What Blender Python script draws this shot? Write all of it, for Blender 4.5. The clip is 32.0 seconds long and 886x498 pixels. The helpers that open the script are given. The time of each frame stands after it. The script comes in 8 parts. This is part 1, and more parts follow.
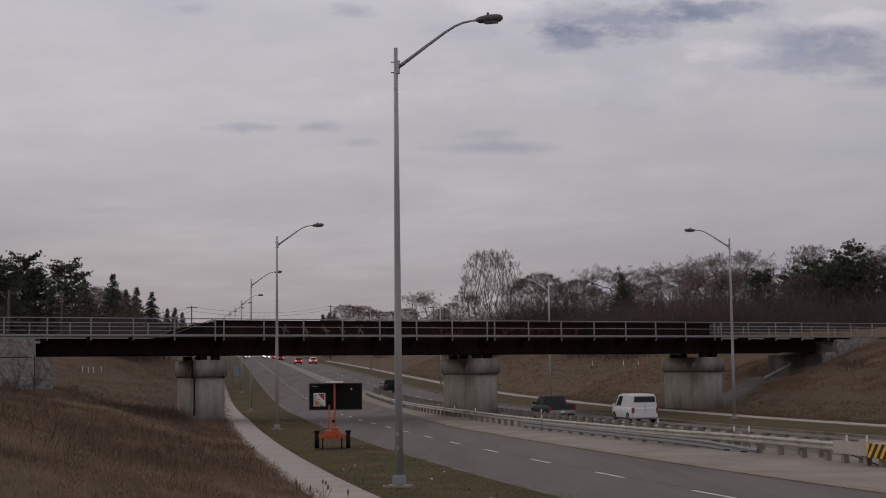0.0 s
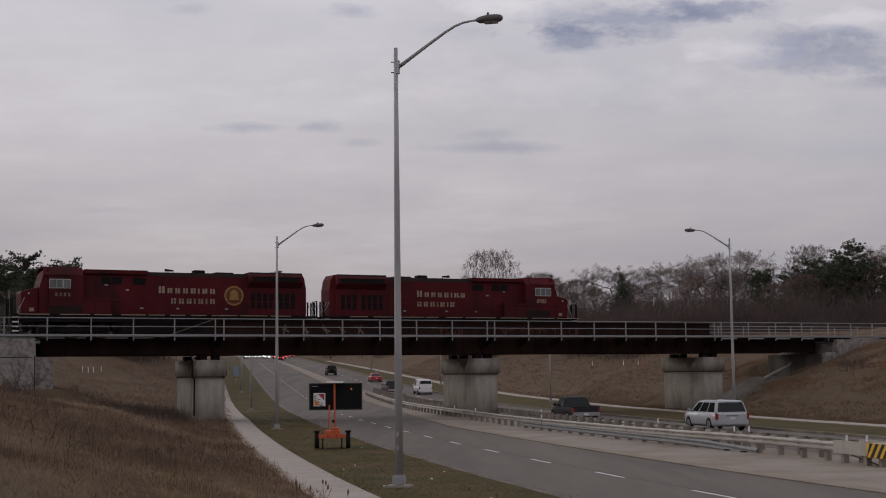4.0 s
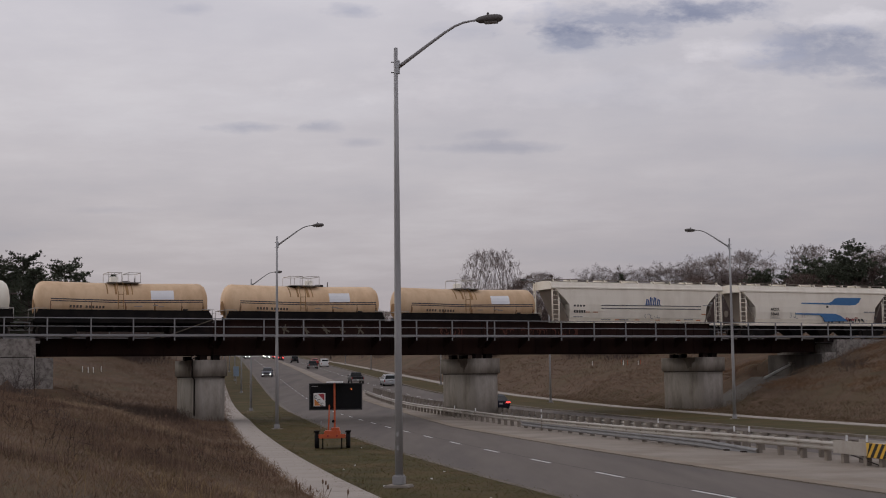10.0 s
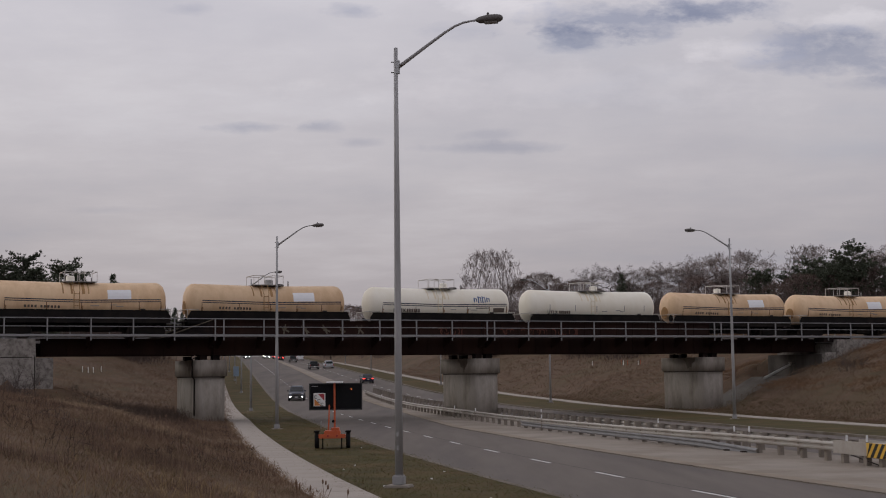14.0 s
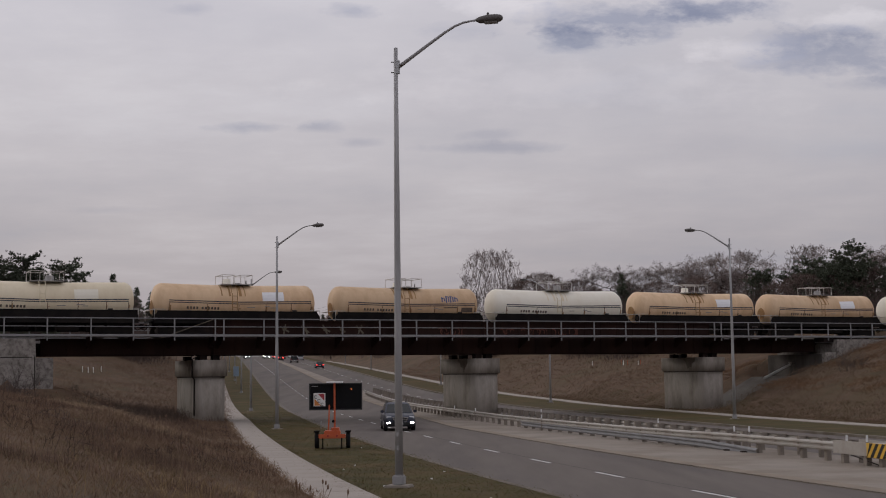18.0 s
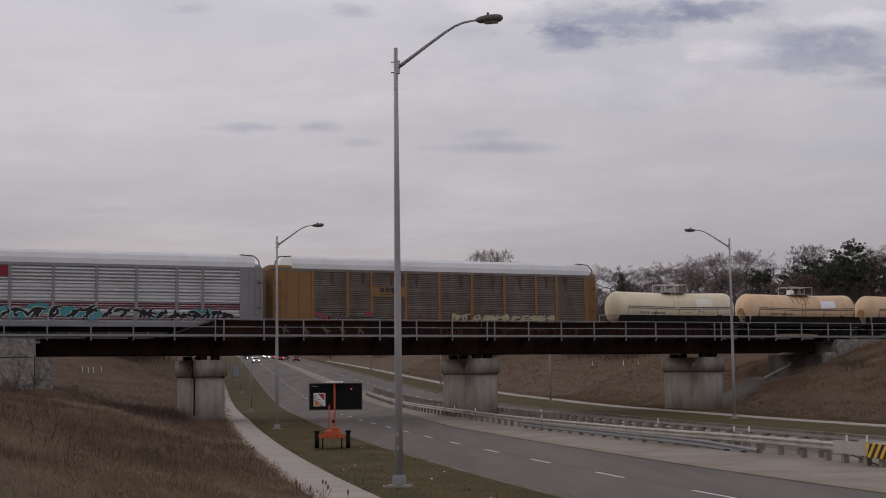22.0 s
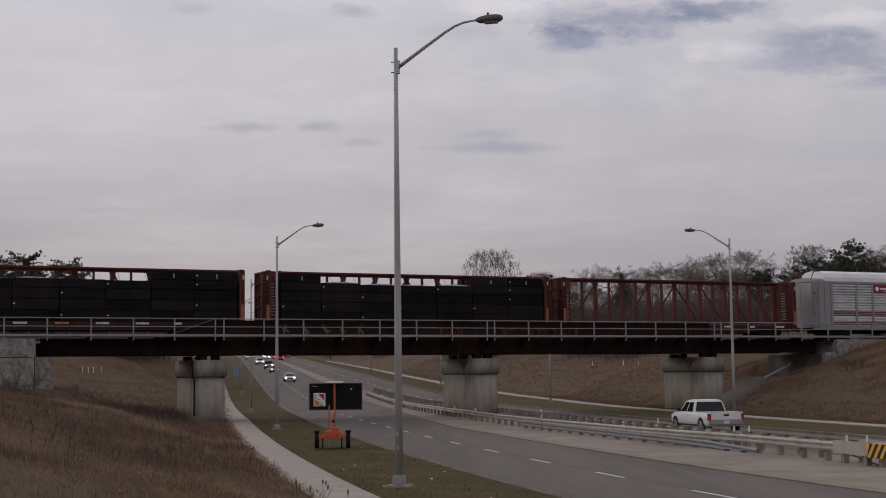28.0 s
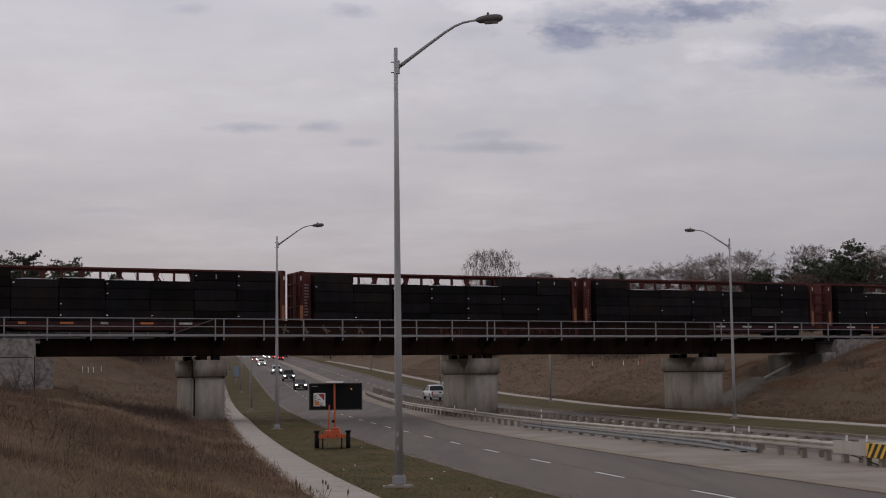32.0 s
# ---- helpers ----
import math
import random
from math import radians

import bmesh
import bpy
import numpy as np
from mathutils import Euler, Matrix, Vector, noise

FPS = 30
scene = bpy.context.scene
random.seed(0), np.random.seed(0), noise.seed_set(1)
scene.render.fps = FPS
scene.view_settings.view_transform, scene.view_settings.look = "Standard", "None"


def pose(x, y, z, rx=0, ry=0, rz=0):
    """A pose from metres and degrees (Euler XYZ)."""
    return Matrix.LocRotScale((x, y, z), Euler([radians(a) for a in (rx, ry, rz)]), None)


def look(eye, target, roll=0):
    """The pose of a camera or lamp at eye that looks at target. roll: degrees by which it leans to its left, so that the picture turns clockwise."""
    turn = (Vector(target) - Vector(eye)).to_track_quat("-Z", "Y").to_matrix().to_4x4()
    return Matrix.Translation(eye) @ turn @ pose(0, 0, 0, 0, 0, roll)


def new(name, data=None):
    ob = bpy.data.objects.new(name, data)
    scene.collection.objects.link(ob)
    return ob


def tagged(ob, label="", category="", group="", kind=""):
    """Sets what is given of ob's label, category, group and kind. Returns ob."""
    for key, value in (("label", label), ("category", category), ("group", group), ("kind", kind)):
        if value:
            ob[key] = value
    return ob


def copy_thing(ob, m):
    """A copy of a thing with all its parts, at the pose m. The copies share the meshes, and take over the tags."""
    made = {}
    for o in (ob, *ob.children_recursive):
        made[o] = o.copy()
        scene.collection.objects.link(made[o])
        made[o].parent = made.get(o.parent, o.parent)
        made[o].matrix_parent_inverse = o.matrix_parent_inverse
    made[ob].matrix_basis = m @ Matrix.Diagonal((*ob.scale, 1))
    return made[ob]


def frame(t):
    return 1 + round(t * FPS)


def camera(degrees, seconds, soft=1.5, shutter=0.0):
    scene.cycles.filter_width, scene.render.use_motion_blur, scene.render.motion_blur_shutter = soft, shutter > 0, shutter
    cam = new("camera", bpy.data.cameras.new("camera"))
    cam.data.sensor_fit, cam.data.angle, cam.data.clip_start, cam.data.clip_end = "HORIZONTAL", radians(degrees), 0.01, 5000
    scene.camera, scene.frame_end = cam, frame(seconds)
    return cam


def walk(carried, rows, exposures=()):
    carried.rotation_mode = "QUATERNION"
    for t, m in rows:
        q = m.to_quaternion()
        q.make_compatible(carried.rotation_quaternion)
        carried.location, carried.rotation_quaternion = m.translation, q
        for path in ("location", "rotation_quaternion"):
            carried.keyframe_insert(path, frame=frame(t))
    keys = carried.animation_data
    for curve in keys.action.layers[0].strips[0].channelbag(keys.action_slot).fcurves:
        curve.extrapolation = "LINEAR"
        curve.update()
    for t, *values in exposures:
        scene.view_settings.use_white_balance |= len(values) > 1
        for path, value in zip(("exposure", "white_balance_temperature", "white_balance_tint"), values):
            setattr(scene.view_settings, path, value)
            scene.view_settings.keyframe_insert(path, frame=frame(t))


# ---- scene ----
# camera on a bank beside the road, standing still
EYE = (0.0, 0.0, 3.25)
cam = camera(36.18, 32.0, soft=1.05)
CAM_POSE = look(EYE, (0.0, 100.0, 3.25 + 9.25), -0.653)
walk(cam, [(0.0, CAM_POSE), (32.0, CAM_POSE)], exposures=[(0.0, -0.17), (0.45, -0.10), (0.9, 0.0), (2.2, 0.0), (32.0, 0.0)])

# ---- sky and sun: an even overcast, a little brighter low on the left ----
world = bpy.data.worlds.new("overcast_sky")
scene.world = world
world.use_nodes = True
wn, wl = world.node_tree.nodes, world.node_tree.links
wn.clear()
w_out, w_bg = wn.new("ShaderNodeOutputWorld"), wn.new("ShaderNodeBackground")
sky = wn.new("ShaderNodeTexSky")
sky.sky_type, sky.sun_disc = "NISHITA", False
sky.sun_elevation, sky.sun_rotation = radians(24), radians(-60)
sky.air_density, sky.dust_density, sky.ozone_density = 1.0, 3.0, 1.5
SUN_AIM = Vector((math.sin(radians(60)) * math.cos(radians(24)), -math.cos(radians(60)) * math.cos(radians(24)), -math.sin(radians(24))))


def wnode(kind, **values):
    n = wn.new(kind)
    for k, v in values.items():
        n.inputs[int(k[1:]) if k[0] == "i" and k[1:].isdigit() else k].default_value = v
    return n


def wmath(op, a, b=None, clamp=False):
    n = wn.new("ShaderNodeMath")
    n.operation, n.use_clamp = op, clamp
    for i, v in enumerate((a, b)):
        if v is None:
            continue
        if isinstance(v, (int, float)):
            n.inputs[i].default_value = v
        else:
            wl.new(v, n.inputs[i])
    return n.outputs[0]


def wramp(value, stops):
    n = wn.new("ShaderNodeValToRGB")
    n.color_ramp.elements[0].position, n.color_ramp.elements[0].color = stops[0][0], (*stops[0][1], 1)
    n.color_ramp.elements[1].position, n.color_ramp.elements[1].color = stops[-1][0], (*stops[-1][1], 1)
    for at, c in stops[1:-1]:
        n.color_ramp.elements.new(at).color = (*c, 1)
    wl.new(value, n.inputs[0])
    return n.outputs[0]


def wmix(kind, fac, a, b):
    n = wn.new("ShaderNodeMix")
    n.data_type, n.blend_type = "RGBA", kind
    for sock, v in ((n.inputs[0], fac), (n.inputs[6], a), (n.inputs[7], b)):
        if isinstance(v, (int, float, tuple)):
            sock.default_value = v if not isinstance(v, tuple) else (*v, 1)
        else:
            wl.new(v, sock)
    return n.outputs[2]


w_tc = wn.new("ShaderNodeTexCoord")
w_sep = wn.new("ShaderNodeSeparateXYZ")
wl.new(w_tc.outputs["Generated"], w_sep.inputs[0])
WX, WY, WZ = w_sep.outputs
# cloud layer: directions laid out on a flat sheet far above
w_den = wmath("MAXIMUM", wmath("ADD", WZ, 0.10), 0.03)
w_u, w_v = wmath("DIVIDE", WX, w_den), wmath("DIVIDE", WY, w_den)
w_comb = wn.new("ShaderNodeCombineXYZ")
wl.new(w_u, w_comb.inputs[0])
wl.new(w_v, w_comb.inputs[1])


def cloud_noise(scale, detail, rough, offset, stretch):
    mp = wn.new("ShaderNodeMapping")
    mp.inputs["Location"].default_value = offset
    mp.inputs["Scale"].default_value = stretch
    wl.new(w_comb.outputs[0], mp.inputs[0])
    n = wnode("ShaderNodeTexNoise", Scale=scale, Detail=detail, Roughness=rough)
    wl.new(mp.outputs[0], n.inputs["Vector"])
    return n.outputs["Fac"]


broad = cloud_noise(0.55, 4.0, 0.5, (3.1, 1.7, 0.0), (1.0, 0.8, 1.0))
wisp = cloud_noise(1.5, 7.0, 0.62, (7.4, 2.2, 0.0), (0.8, 1.0, 1.0))
ragged = cloud_noise(3.2, 8.0, 0.66, (1.2, 5.2, 0.0), (0.55, 1.0, 1.0))
cover = wmath("ADD", wmath("MULTIPLY", broad, 0.55), wmath("MULTIPLY", wisp, 0.45))
cloud_col = wramp(cover, [(0.33, (0.455, 0.455, 0.50)), (0.45, (0.50, 0.485, 0.515)), (0.53, (0.535, 0.515, 0.54)), (0.66, (0.62, 0.605, 0.63))])
# the sheet of cloud is duller and a little warmer towards the horizon
low = wramp(WZ, [(0.0, (0.77, 0.715, 0.715)), (0.055, (0.80, 0.755, 0.76)), (0.11, (0.90, 0.865, 0.87)), (0.18, (1.05, 1.03, 1.04)), (0.30, (1.20, 1.20, 1.235)), (1.0, (1.20, 1.20, 1.23))])
cloud_lit = wmix("MULTIPLY", 1.0, cloud_col, low)
# breaks and denser shreds: place in tangent of bearing and of height, reach, tint, strength
w_fwd = wmath("MAXIMUM", WY, 0.001)
w_az, w_el = wmath("DIVIDE", WX, w_fwd), wmath("DIVIDE", WZ, w_fwd)


w_flat = wn.new("ShaderNodeCombineXYZ")
wl.new(w_az, w_flat.inputs[0])
wl.new(wmath("MULTIPLY", w_el, 2.1), w_flat.inputs[1])


def veil(scale, detail, rough, offset):
    """Cloud fluff as it is spread over the sky ahead."""
    mp = wn.new("ShaderNodeMapping")
    mp.inputs["Location"].default_value = offset
    wl.new(w_flat.outputs[0], mp.inputs[0])
    n = wnode("ShaderNodeTexNoise", Scale=scale, Detail=detail, Roughness=rough)
    wl.new(mp.outputs[0], n.inputs["Vector"])
    return n.outputs["Fac"]


ragged = wmath("ADD", wmath("MULTIPLY", veil(24.0, 9.0, 0.62, (2.3, 0.7, 0.0)), 1.0), wmath("MULTIPLY", wmath("SUBTRACT", ragged, 0.5), 0.35))
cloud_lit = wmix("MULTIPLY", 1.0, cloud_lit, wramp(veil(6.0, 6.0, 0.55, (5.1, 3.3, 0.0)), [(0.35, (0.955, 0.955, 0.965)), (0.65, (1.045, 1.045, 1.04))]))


def shred(az, el, ra, re, tint, amount, rough):
    global cloud_lit
    da = wmath("DIVIDE", wmath("SUBTRACT", w_az, az), ra)
    de = wmath("DIVIDE", wmath("SUBTRACT", w_el, el), re)
    d = wmath("SQRT", wmath("ADD", wmath("MULTIPLY", da, da), wmath("MULTIPLY", de, de)))
    d = wmath("ADD", d, wmath("MULTIPLY", wmath("SUBTRACT", ragged, 0.5), rough))
    m = wmath("MULTIPLY", wmath("SUBTRACT", 1.15, d, True), amount, True)
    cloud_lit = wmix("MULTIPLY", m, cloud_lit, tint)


BLUE_GREY, PALE = (0.60, 0.645, 0.75), (1.30, 1.29, 1.26)
for az, el, ra, re, tint, amount, rough in (
        (0.05, 0.278, 0.05, 0.012, PALE, 0.6, 3.5), (0.225, 0.242, 0.05, 0.010, PALE, 0.8, 3.5), (0.10, 0.215, 0.17, 0.022, PALE, 0.35, 3.0), (0.31, 0.265, 0.05, 0.008, PALE, 0.7, 3.5),
        (0.150, 0.264, 0.080, 0.015, BLUE_GREY, 0.95, 3.6), (0.105, 0.250, 0.035, 0.010, BLUE_GREY, 0.85, 3.4), (0.21, 0.270, 0.055, 0.009, BLUE_GREY, 0.75, 3.6), (0.305, 0.234, 0.075, 0.018, BLUE_GREY, 0.85, 3.6),
        (0.255, 0.247, 0.045, 0.010, BLUE_GREY, 0.6, 3.6), (0.32, 0.213, 0.05, 0.006, BLUE_GREY, 0.45, 2.6), (0.02, 0.258, 0.03, 0.007, BLUE_GREY, 0.3, 3.0), (-0.068, 0.273, 0.026, 0.006, BLUE_GREY, 0.6, 2.8), (-0.185, 0.276, 0.02, 0.005, BLUE_GREY, 0.35, 2.6),
        (-0.140, 0.186, 0.040, 0.0045, BLUE_GREY, 0.62, 2.4), (-0.093, 0.185, 0.022, 0.005, BLUE_GREY, 0.5, 2.4), (0.050, 0.168, 0.062, 0.0045, BLUE_GREY, 0.50, 2.2),
        (-0.062, 0.173, 0.018, 0.004, BLUE_GREY, 0.38, 2.2), (0.035, 0.178, 0.022, 0.005, BLUE_GREY, 0.32, 2.4), (-0.25, 0.124, 0.035, 0.003, BLUE_GREY, 0.22, 2.0)):
    shred(az, el, ra, re, tint, amount, rough)
nishita = wmix("MULTIPLY", 1.0, sky.outputs[0], (0.08, 0.08, 0.08))
w_all = wmix("MIX", 0.92, nishita, cloud_lit)
wl.new(w_all, w_bg.inputs[0])
w_bg.inputs[1].default_value = 1.0
wl.new(w_bg.outputs[0], w_out.inputs[0])

sun = new("sun", bpy.data.lights.new("sun", "SUN"))
sun.data.energy, sun.data.angle, sun.data.color = 0.5, radians(30), (1.0, 0.95, 0.88)
sun.matrix_world = look((0, 0, 60), Vector((0, 0, 60)) + SUN_AIM)

# ---- materials ----
MATS = {}


def mat(name, color, rough=0.7, metal=0.0, vary=0.25, scale=3.0, fine=40.0, bump=0.15, dirt=None, dirt_amount=0.5,
        per_object=0.0, glow=0.0, coat=0.0, stretch=(1, 1, 1), dirt_scale=0.5, transmission=0.0, spec=None):
    """A procedural surface: base colour broken up at two scales, stains of a second colour, fine relief."""
    m = bpy.data.materials.new(name)
    MATS[name] = m
    m.use_nodes = True
    n, l = m.node_tree.nodes, m.node_tree.links
    b = n["Principled BSDF"]
    b.inputs["Roughness"].default_value, b.inputs["Metallic"].default_value = rough, metal
    b.inputs["Coat Weight"].default_value = coat
    b.inputs["Specular IOR Level"].default_value = spec if spec is not None else (0.12 if rough > 0.8 else 0.25 if rough >= 0.55 else 0.5)
    b.inputs["Transmission Weight"].default_value = transmission
    tc, mp = n.new("ShaderNodeTexCoord"), n.new("ShaderNodeMapping")
    mp.inputs["Scale"].default_value = stretch
    l.new(tc.outputs["Object"], mp.inputs[0])
    big, small = n.new("ShaderNodeTexNoise"), n.new("ShaderNodeTexNoise")
    for tex, sc, det in ((big, scale, 5.0), (small, fine, 4.0)):
        tex.inputs["Scale"].default_value, tex.inputs["Detail"].default_value = sc, det
        tex.inputs["Roughness"].default_value = 0.6
        l.new(mp.outputs[0], tex.inputs["Vector"])
    mixn = n.new("ShaderNodeMath")
    mixn.operation = "MULTIPLY_ADD"
    l.new(big.outputs["Fac"], mixn.inputs[0])
    mixn.inputs[1].default_value = 0.65
    sm = n.new("ShaderNodeMath")
    sm.operation = "MULTIPLY"
    l.new(small.outputs["Fac"], sm.inputs[0])
    sm.inputs[1].default_value = 0.35
    l.new(sm.outputs[0], mixn.inputs[2])
    ramp = n.new("ShaderNodeValToRGB")
    lo, hi = max(0.0, 1 - vary), 1 + vary
    ramp.color_ramp.elements[0].position, ramp.color_ramp.elements[1].position = 0.30, 0.70
    ramp.color_ramp.elements[0].color = (*[min(1, c * lo) for c in color], 1)
    ramp.color_ramp.elements[1].color = (*[min(1, c * hi) for c in color], 1)
    l.new(mixn.outputs[0], ramp.inputs[0])
    col = ramp.outputs[0]
    if dirt:
        dn, dr, dm = n.new("ShaderNodeTexNoise"), n.new("ShaderNodeValToRGB"), n.new("ShaderNodeMix")
        dn.inputs["Scale"].default_value, dn.inputs["Detail"].default_value, dn.inputs["Roughness"].default_value = dirt_scale, 8.0, 0.65
        l.new(mp.outputs[0], dn.inputs["Vector"])
        dr.color_ramp.elements[0].position, dr.color_ramp.elements[1].position = 0.45, 0.68
        dr.color_ramp.elements[0].color, dr.color_ramp.elements[1].color = (0, 0, 0, 1), (dirt_amount, dirt_amount, dirt_amount, 1)
        l.new(dn.outputs["Fac"], dr.inputs[0])
        dm.data_type = "RGBA"
        l.new(dr.outputs[0], dm.inputs[0])
        l.new(col, dm.inputs[6])
        dm.inputs[7].default_value = (*dirt, 1)
        col = dm.outputs[2]
    if per_object:
        oi, hsv, mr = n.new("ShaderNodeObjectInfo"), n.new("ShaderNodeHueSaturation"), n.new("ShaderNodeMapRange")
        mr.inputs[3].default_value, mr.inputs[4].default_value = 1 - per_object, 1 + per_object
        l.new(oi.outputs["Random"], mr.inputs[0])
        l.new(mr.outputs[0], hsv.inputs["Value"])
        l.new(col, hsv.inputs["Color"])
        col = hsv.outputs[0]
    l.new(col, b.inputs["Base Color"])
    rr = n.new("ShaderNodeMapRange")
    rr.inputs[3].default_value, rr.inputs[4].default_value = max(0.02, rough - 0.12), min(1, rough + 0.12)
    l.new(small.outputs["Fac"], rr.inputs[0])
    l.new(rr.outputs[0], b.inputs["Roughness"])
    if bump:
        bp = n.new("ShaderNodeBump")
        bp.inputs["Strength"].default_value, bp.inputs["Distance"].default_value = bump, 0.02
        l.new(mixn.outputs[0], bp.inputs["Height"])
        l.new(bp.outputs[0], b.inputs["Normal"])
    if glow:
        b.inputs["Emission Color"].default_value = (*color, 1)
        b.inputs["Emission Strength"].default_value = glow
    return m


mat("asphalt", (0.147, 0.127, 0.113), 0.86, vary=0.16, scale=0.8, fine=25, dirt=(0.100, 0.088, 0.085), dirt_amount=0.75, dirt_scale=0.30, stretch=(1, 0.10, 1))
mat("asphalt_seam", (0.070, 0.062, 0.058), 0.9, vary=0.3)
mat("road_paint", (0.62, 0.62, 0.60), 0.7, vary=0.15, fine=30)
mat("kerb_concrete", (0.285, 0.255, 0.225), 0.85, vary=0.18, scale=0.8, dirt=(0.19, 0.16, 0.13), dirt_scale=0.7)
mat("median_concrete", (0.272, 0.237, 0.202), 0.88, vary=0.18, scale=0.4, fine=18, dirt=(0.18, 0.145, 0.112), dirt_amount=0.8, dirt_scale=0.25)
mat("path_concrete", (0.355, 0.315, 0.28), 0.85, vary=0.12, scale=1.2, per_object=0.03, dirt=(0.24, 0.21, 0.18), dirt_scale=0.8)
mat("pier_concrete", (0.315, 0.285, 0.252), 0.85, vary=0.15, scale=0.5, fine=8, dirt=(0.115, 0.094, 0.074), dirt_amount=0.8, stretch=(1, 1, 0.32), dirt_scale=0.75)
mat("abutment_concrete", (0.285, 0.262, 0.240), 0.88, vary=0.3, scale=0.7, fine=10, dirt=(0.085, 0.072, 0.064), dirt_amount=0.85, dirt_scale=3.4)
mat("girder_paint", (0.021, 0.0120, 0.0105), 0.9, vary=0.3, scale=0.6, dirt=(0.038, 0.019, 0.014), dirt_amount=0.6, stretch=(1, 1, 0.18), spec=0.06)
mat("girder_dark", (0.008, 0.006, 0.006), 0.9, vary=0.35, scale=0.5, dirt=(0.05, 0.03, 0.025), dirt_amount=0.5)
mat("galvanised", (0.42, 0.43, 0.44), 0.5, metal=0.55, vary=0.14, scale=2.0, fine=60, bump=0.05)
mat("pole_steel", (0.365, 0.360, 0.362), 0.6, metal=0.3, vary=0.15, scale=1.5, fine=50, bump=0.05, dirt=(0.2, 0.2, 0.21), stretch=(1, 1, 0.15))
mat("rail_grey", (0.255, 0.252, 0.258), 0.65, metal=0.15, vary=0.15, scale=1.0, bump=0.05)
mat("lamp_head", (0.115, 0.105, 0.10), 0.6, vary=0.15)
mat("lamp_lens", (0.17, 0.155, 0.14), 0.3, vary=0.1)
mat("ballast", (0.16, 0.145, 0.135), 0.95, vary=0.35, scale=6, fine=60, bump=0.6)
mat("rail_steel", (0.045, 0.035, 0.030), 0.7, metal=0.2, vary=0.2)
mat("tie_wood", (0.07, 0.055, 0.045), 0.9, vary=0.3)
mat("bark", (0.098, 0.080, 0.074), 0.95, vary=0.3, scale=3, per_object=0.25)
mat("twigs", (0.185, 0.150, 0.140), 0.95, vary=0.3, scale=0.8, per_object=0.25)
mat("twigs_red", (0.160, 0.118, 0.104), 0.95, vary=0.3, scale=0.8, per_object=0.2)
mat("thicket_brown", (0.105, 0.080, 0.073), 0.95, vary=0.35, scale=0.3)
mat("needles", (0.092, 0.104, 0.074), 0.9, vary=0.4, scale=1.5, per_object=0.3)
mat("rubber", (0.016, 0.016, 0.017), 0.85, vary=0.3)
mat("black_steel", (0.012, 0.011, 0.011), 0.85, vary=0.3, scale=1.0, dirt=(0.035, 0.026, 0.020), dirt_amount=0.4, spec=0.08)
mat("alloy", (0.38, 0.38, 0.39), 0.35, metal=0.8, vary=0.1)
mat("tinted_glass", (0.010, 0.013, 0.013), 0.10, vary=0.1, bump=0.0, spec=0.28)
mat("cab_glass", (0.035, 0.032, 0.032), 0.5, vary=0.2, bump=0.0, spec=0.1)
mat("chrome", (0.6, 0.6, 0.6), 0.2, metal=1.0, vary=0.05, bump=0.0)
mat("tail_red", (0.22, 0.012, 0.014), 0.4, vary=0.1, bump=0.0, glow=0.06)
mat("tail_red_lit", (1.0, 0.06, 0.05), 0.3, vary=0.05, glow=2.4, bump=0.0)
mat("head_lit", (1.0, 0.97, 0.92), 0.2, vary=0.03, glow=14.0, bump=0.0)
mat("head_clear", (0.55, 0.56, 0.58), 0.15, vary=0.05, bump=0.0)
mat("plate_white", (0.6, 0.6, 0.6), 0.5, vary=0.05)
mat("plastic_black", (0.02, 0.02, 0.021), 0.6, vary=0.2)
mat("faded_mark", (0.115, 0.095, 0.07), 0.8, vary=0.3, scale=4)
mat("faded_red", (0.10, 0.035, 0.022), 0.8, vary=0.3, scale=4)
mat("crack_dark", (0.05, 0.045, 0.04), 0.95, vary=0.2)
# stained concrete, darkened further to carry the shade under the bridge
mat("shade_stained_concrete", (0.125, 0.113, 0.104), 0.9, vary=0.3, scale=0.8, fine=10, dirt=(0.055, 0.048, 0.043), dirt_amount=0.85, dirt_scale=0.7, stretch=(1, 1, 0.3))
mat("pier_stain", (0.175, 0.150, 0.125), 0.88, vary=0.3, scale=0.6, fine=8, dirt=(0.10, 0.082, 0.066), dirt_amount=0.8, stretch=(1, 1, 0.3), dirt_scale=1.2)
mat("paving_grey", (0.165, 0.150, 0.135), 0.9, vary=0.2, scale=0.8, dirt=(0.10, 0.088, 0.075), dirt_amount=0.8, dirt_scale=0.5)

# ---- small builders ----


def part(name, bm, material, parent=None, label=""):
    """Links a bmesh as one mesh object, under a thing or under a part."""
    me = bpy.data.meshes.new(name)
    bmesh.ops.recalc_face_normals(bm, faces=bm.faces)
    bm.to_mesh(me)
    bm.free()
    me.materials.append(MATS[material])
    ob = new(name, me)
    ob.parent = parent
    if label:
        ob["label"] = label
    return ob


def raw(name, verts, faces, material, parent=None, label="", smooth=False):
    me = bpy.data.meshes.new(name)
    me.from_pydata(verts, [], faces)
    me.materials.append(MATS[material])
    if smooth:
        me.polygons.foreach_set("use_smooth", [True] * len(me.polygons))
    ob = new(name, me)
    ob.parent = parent
    if label:
        ob["label"] = label
    return ob


def piece(name, me, parent, m):
    """Another object on a mesh that is shared."""
    ob = new(name, me)
    ob.parent = parent
    ob.matrix_basis = m
    return ob


def thing(name, label, category, group="", m=None, kind=""):
    ob = new(name)
    ob.empty_display_size = 0.3
    if m is not None:
        ob.matrix_basis = m
    return tagged(ob, label, category, group, kind)


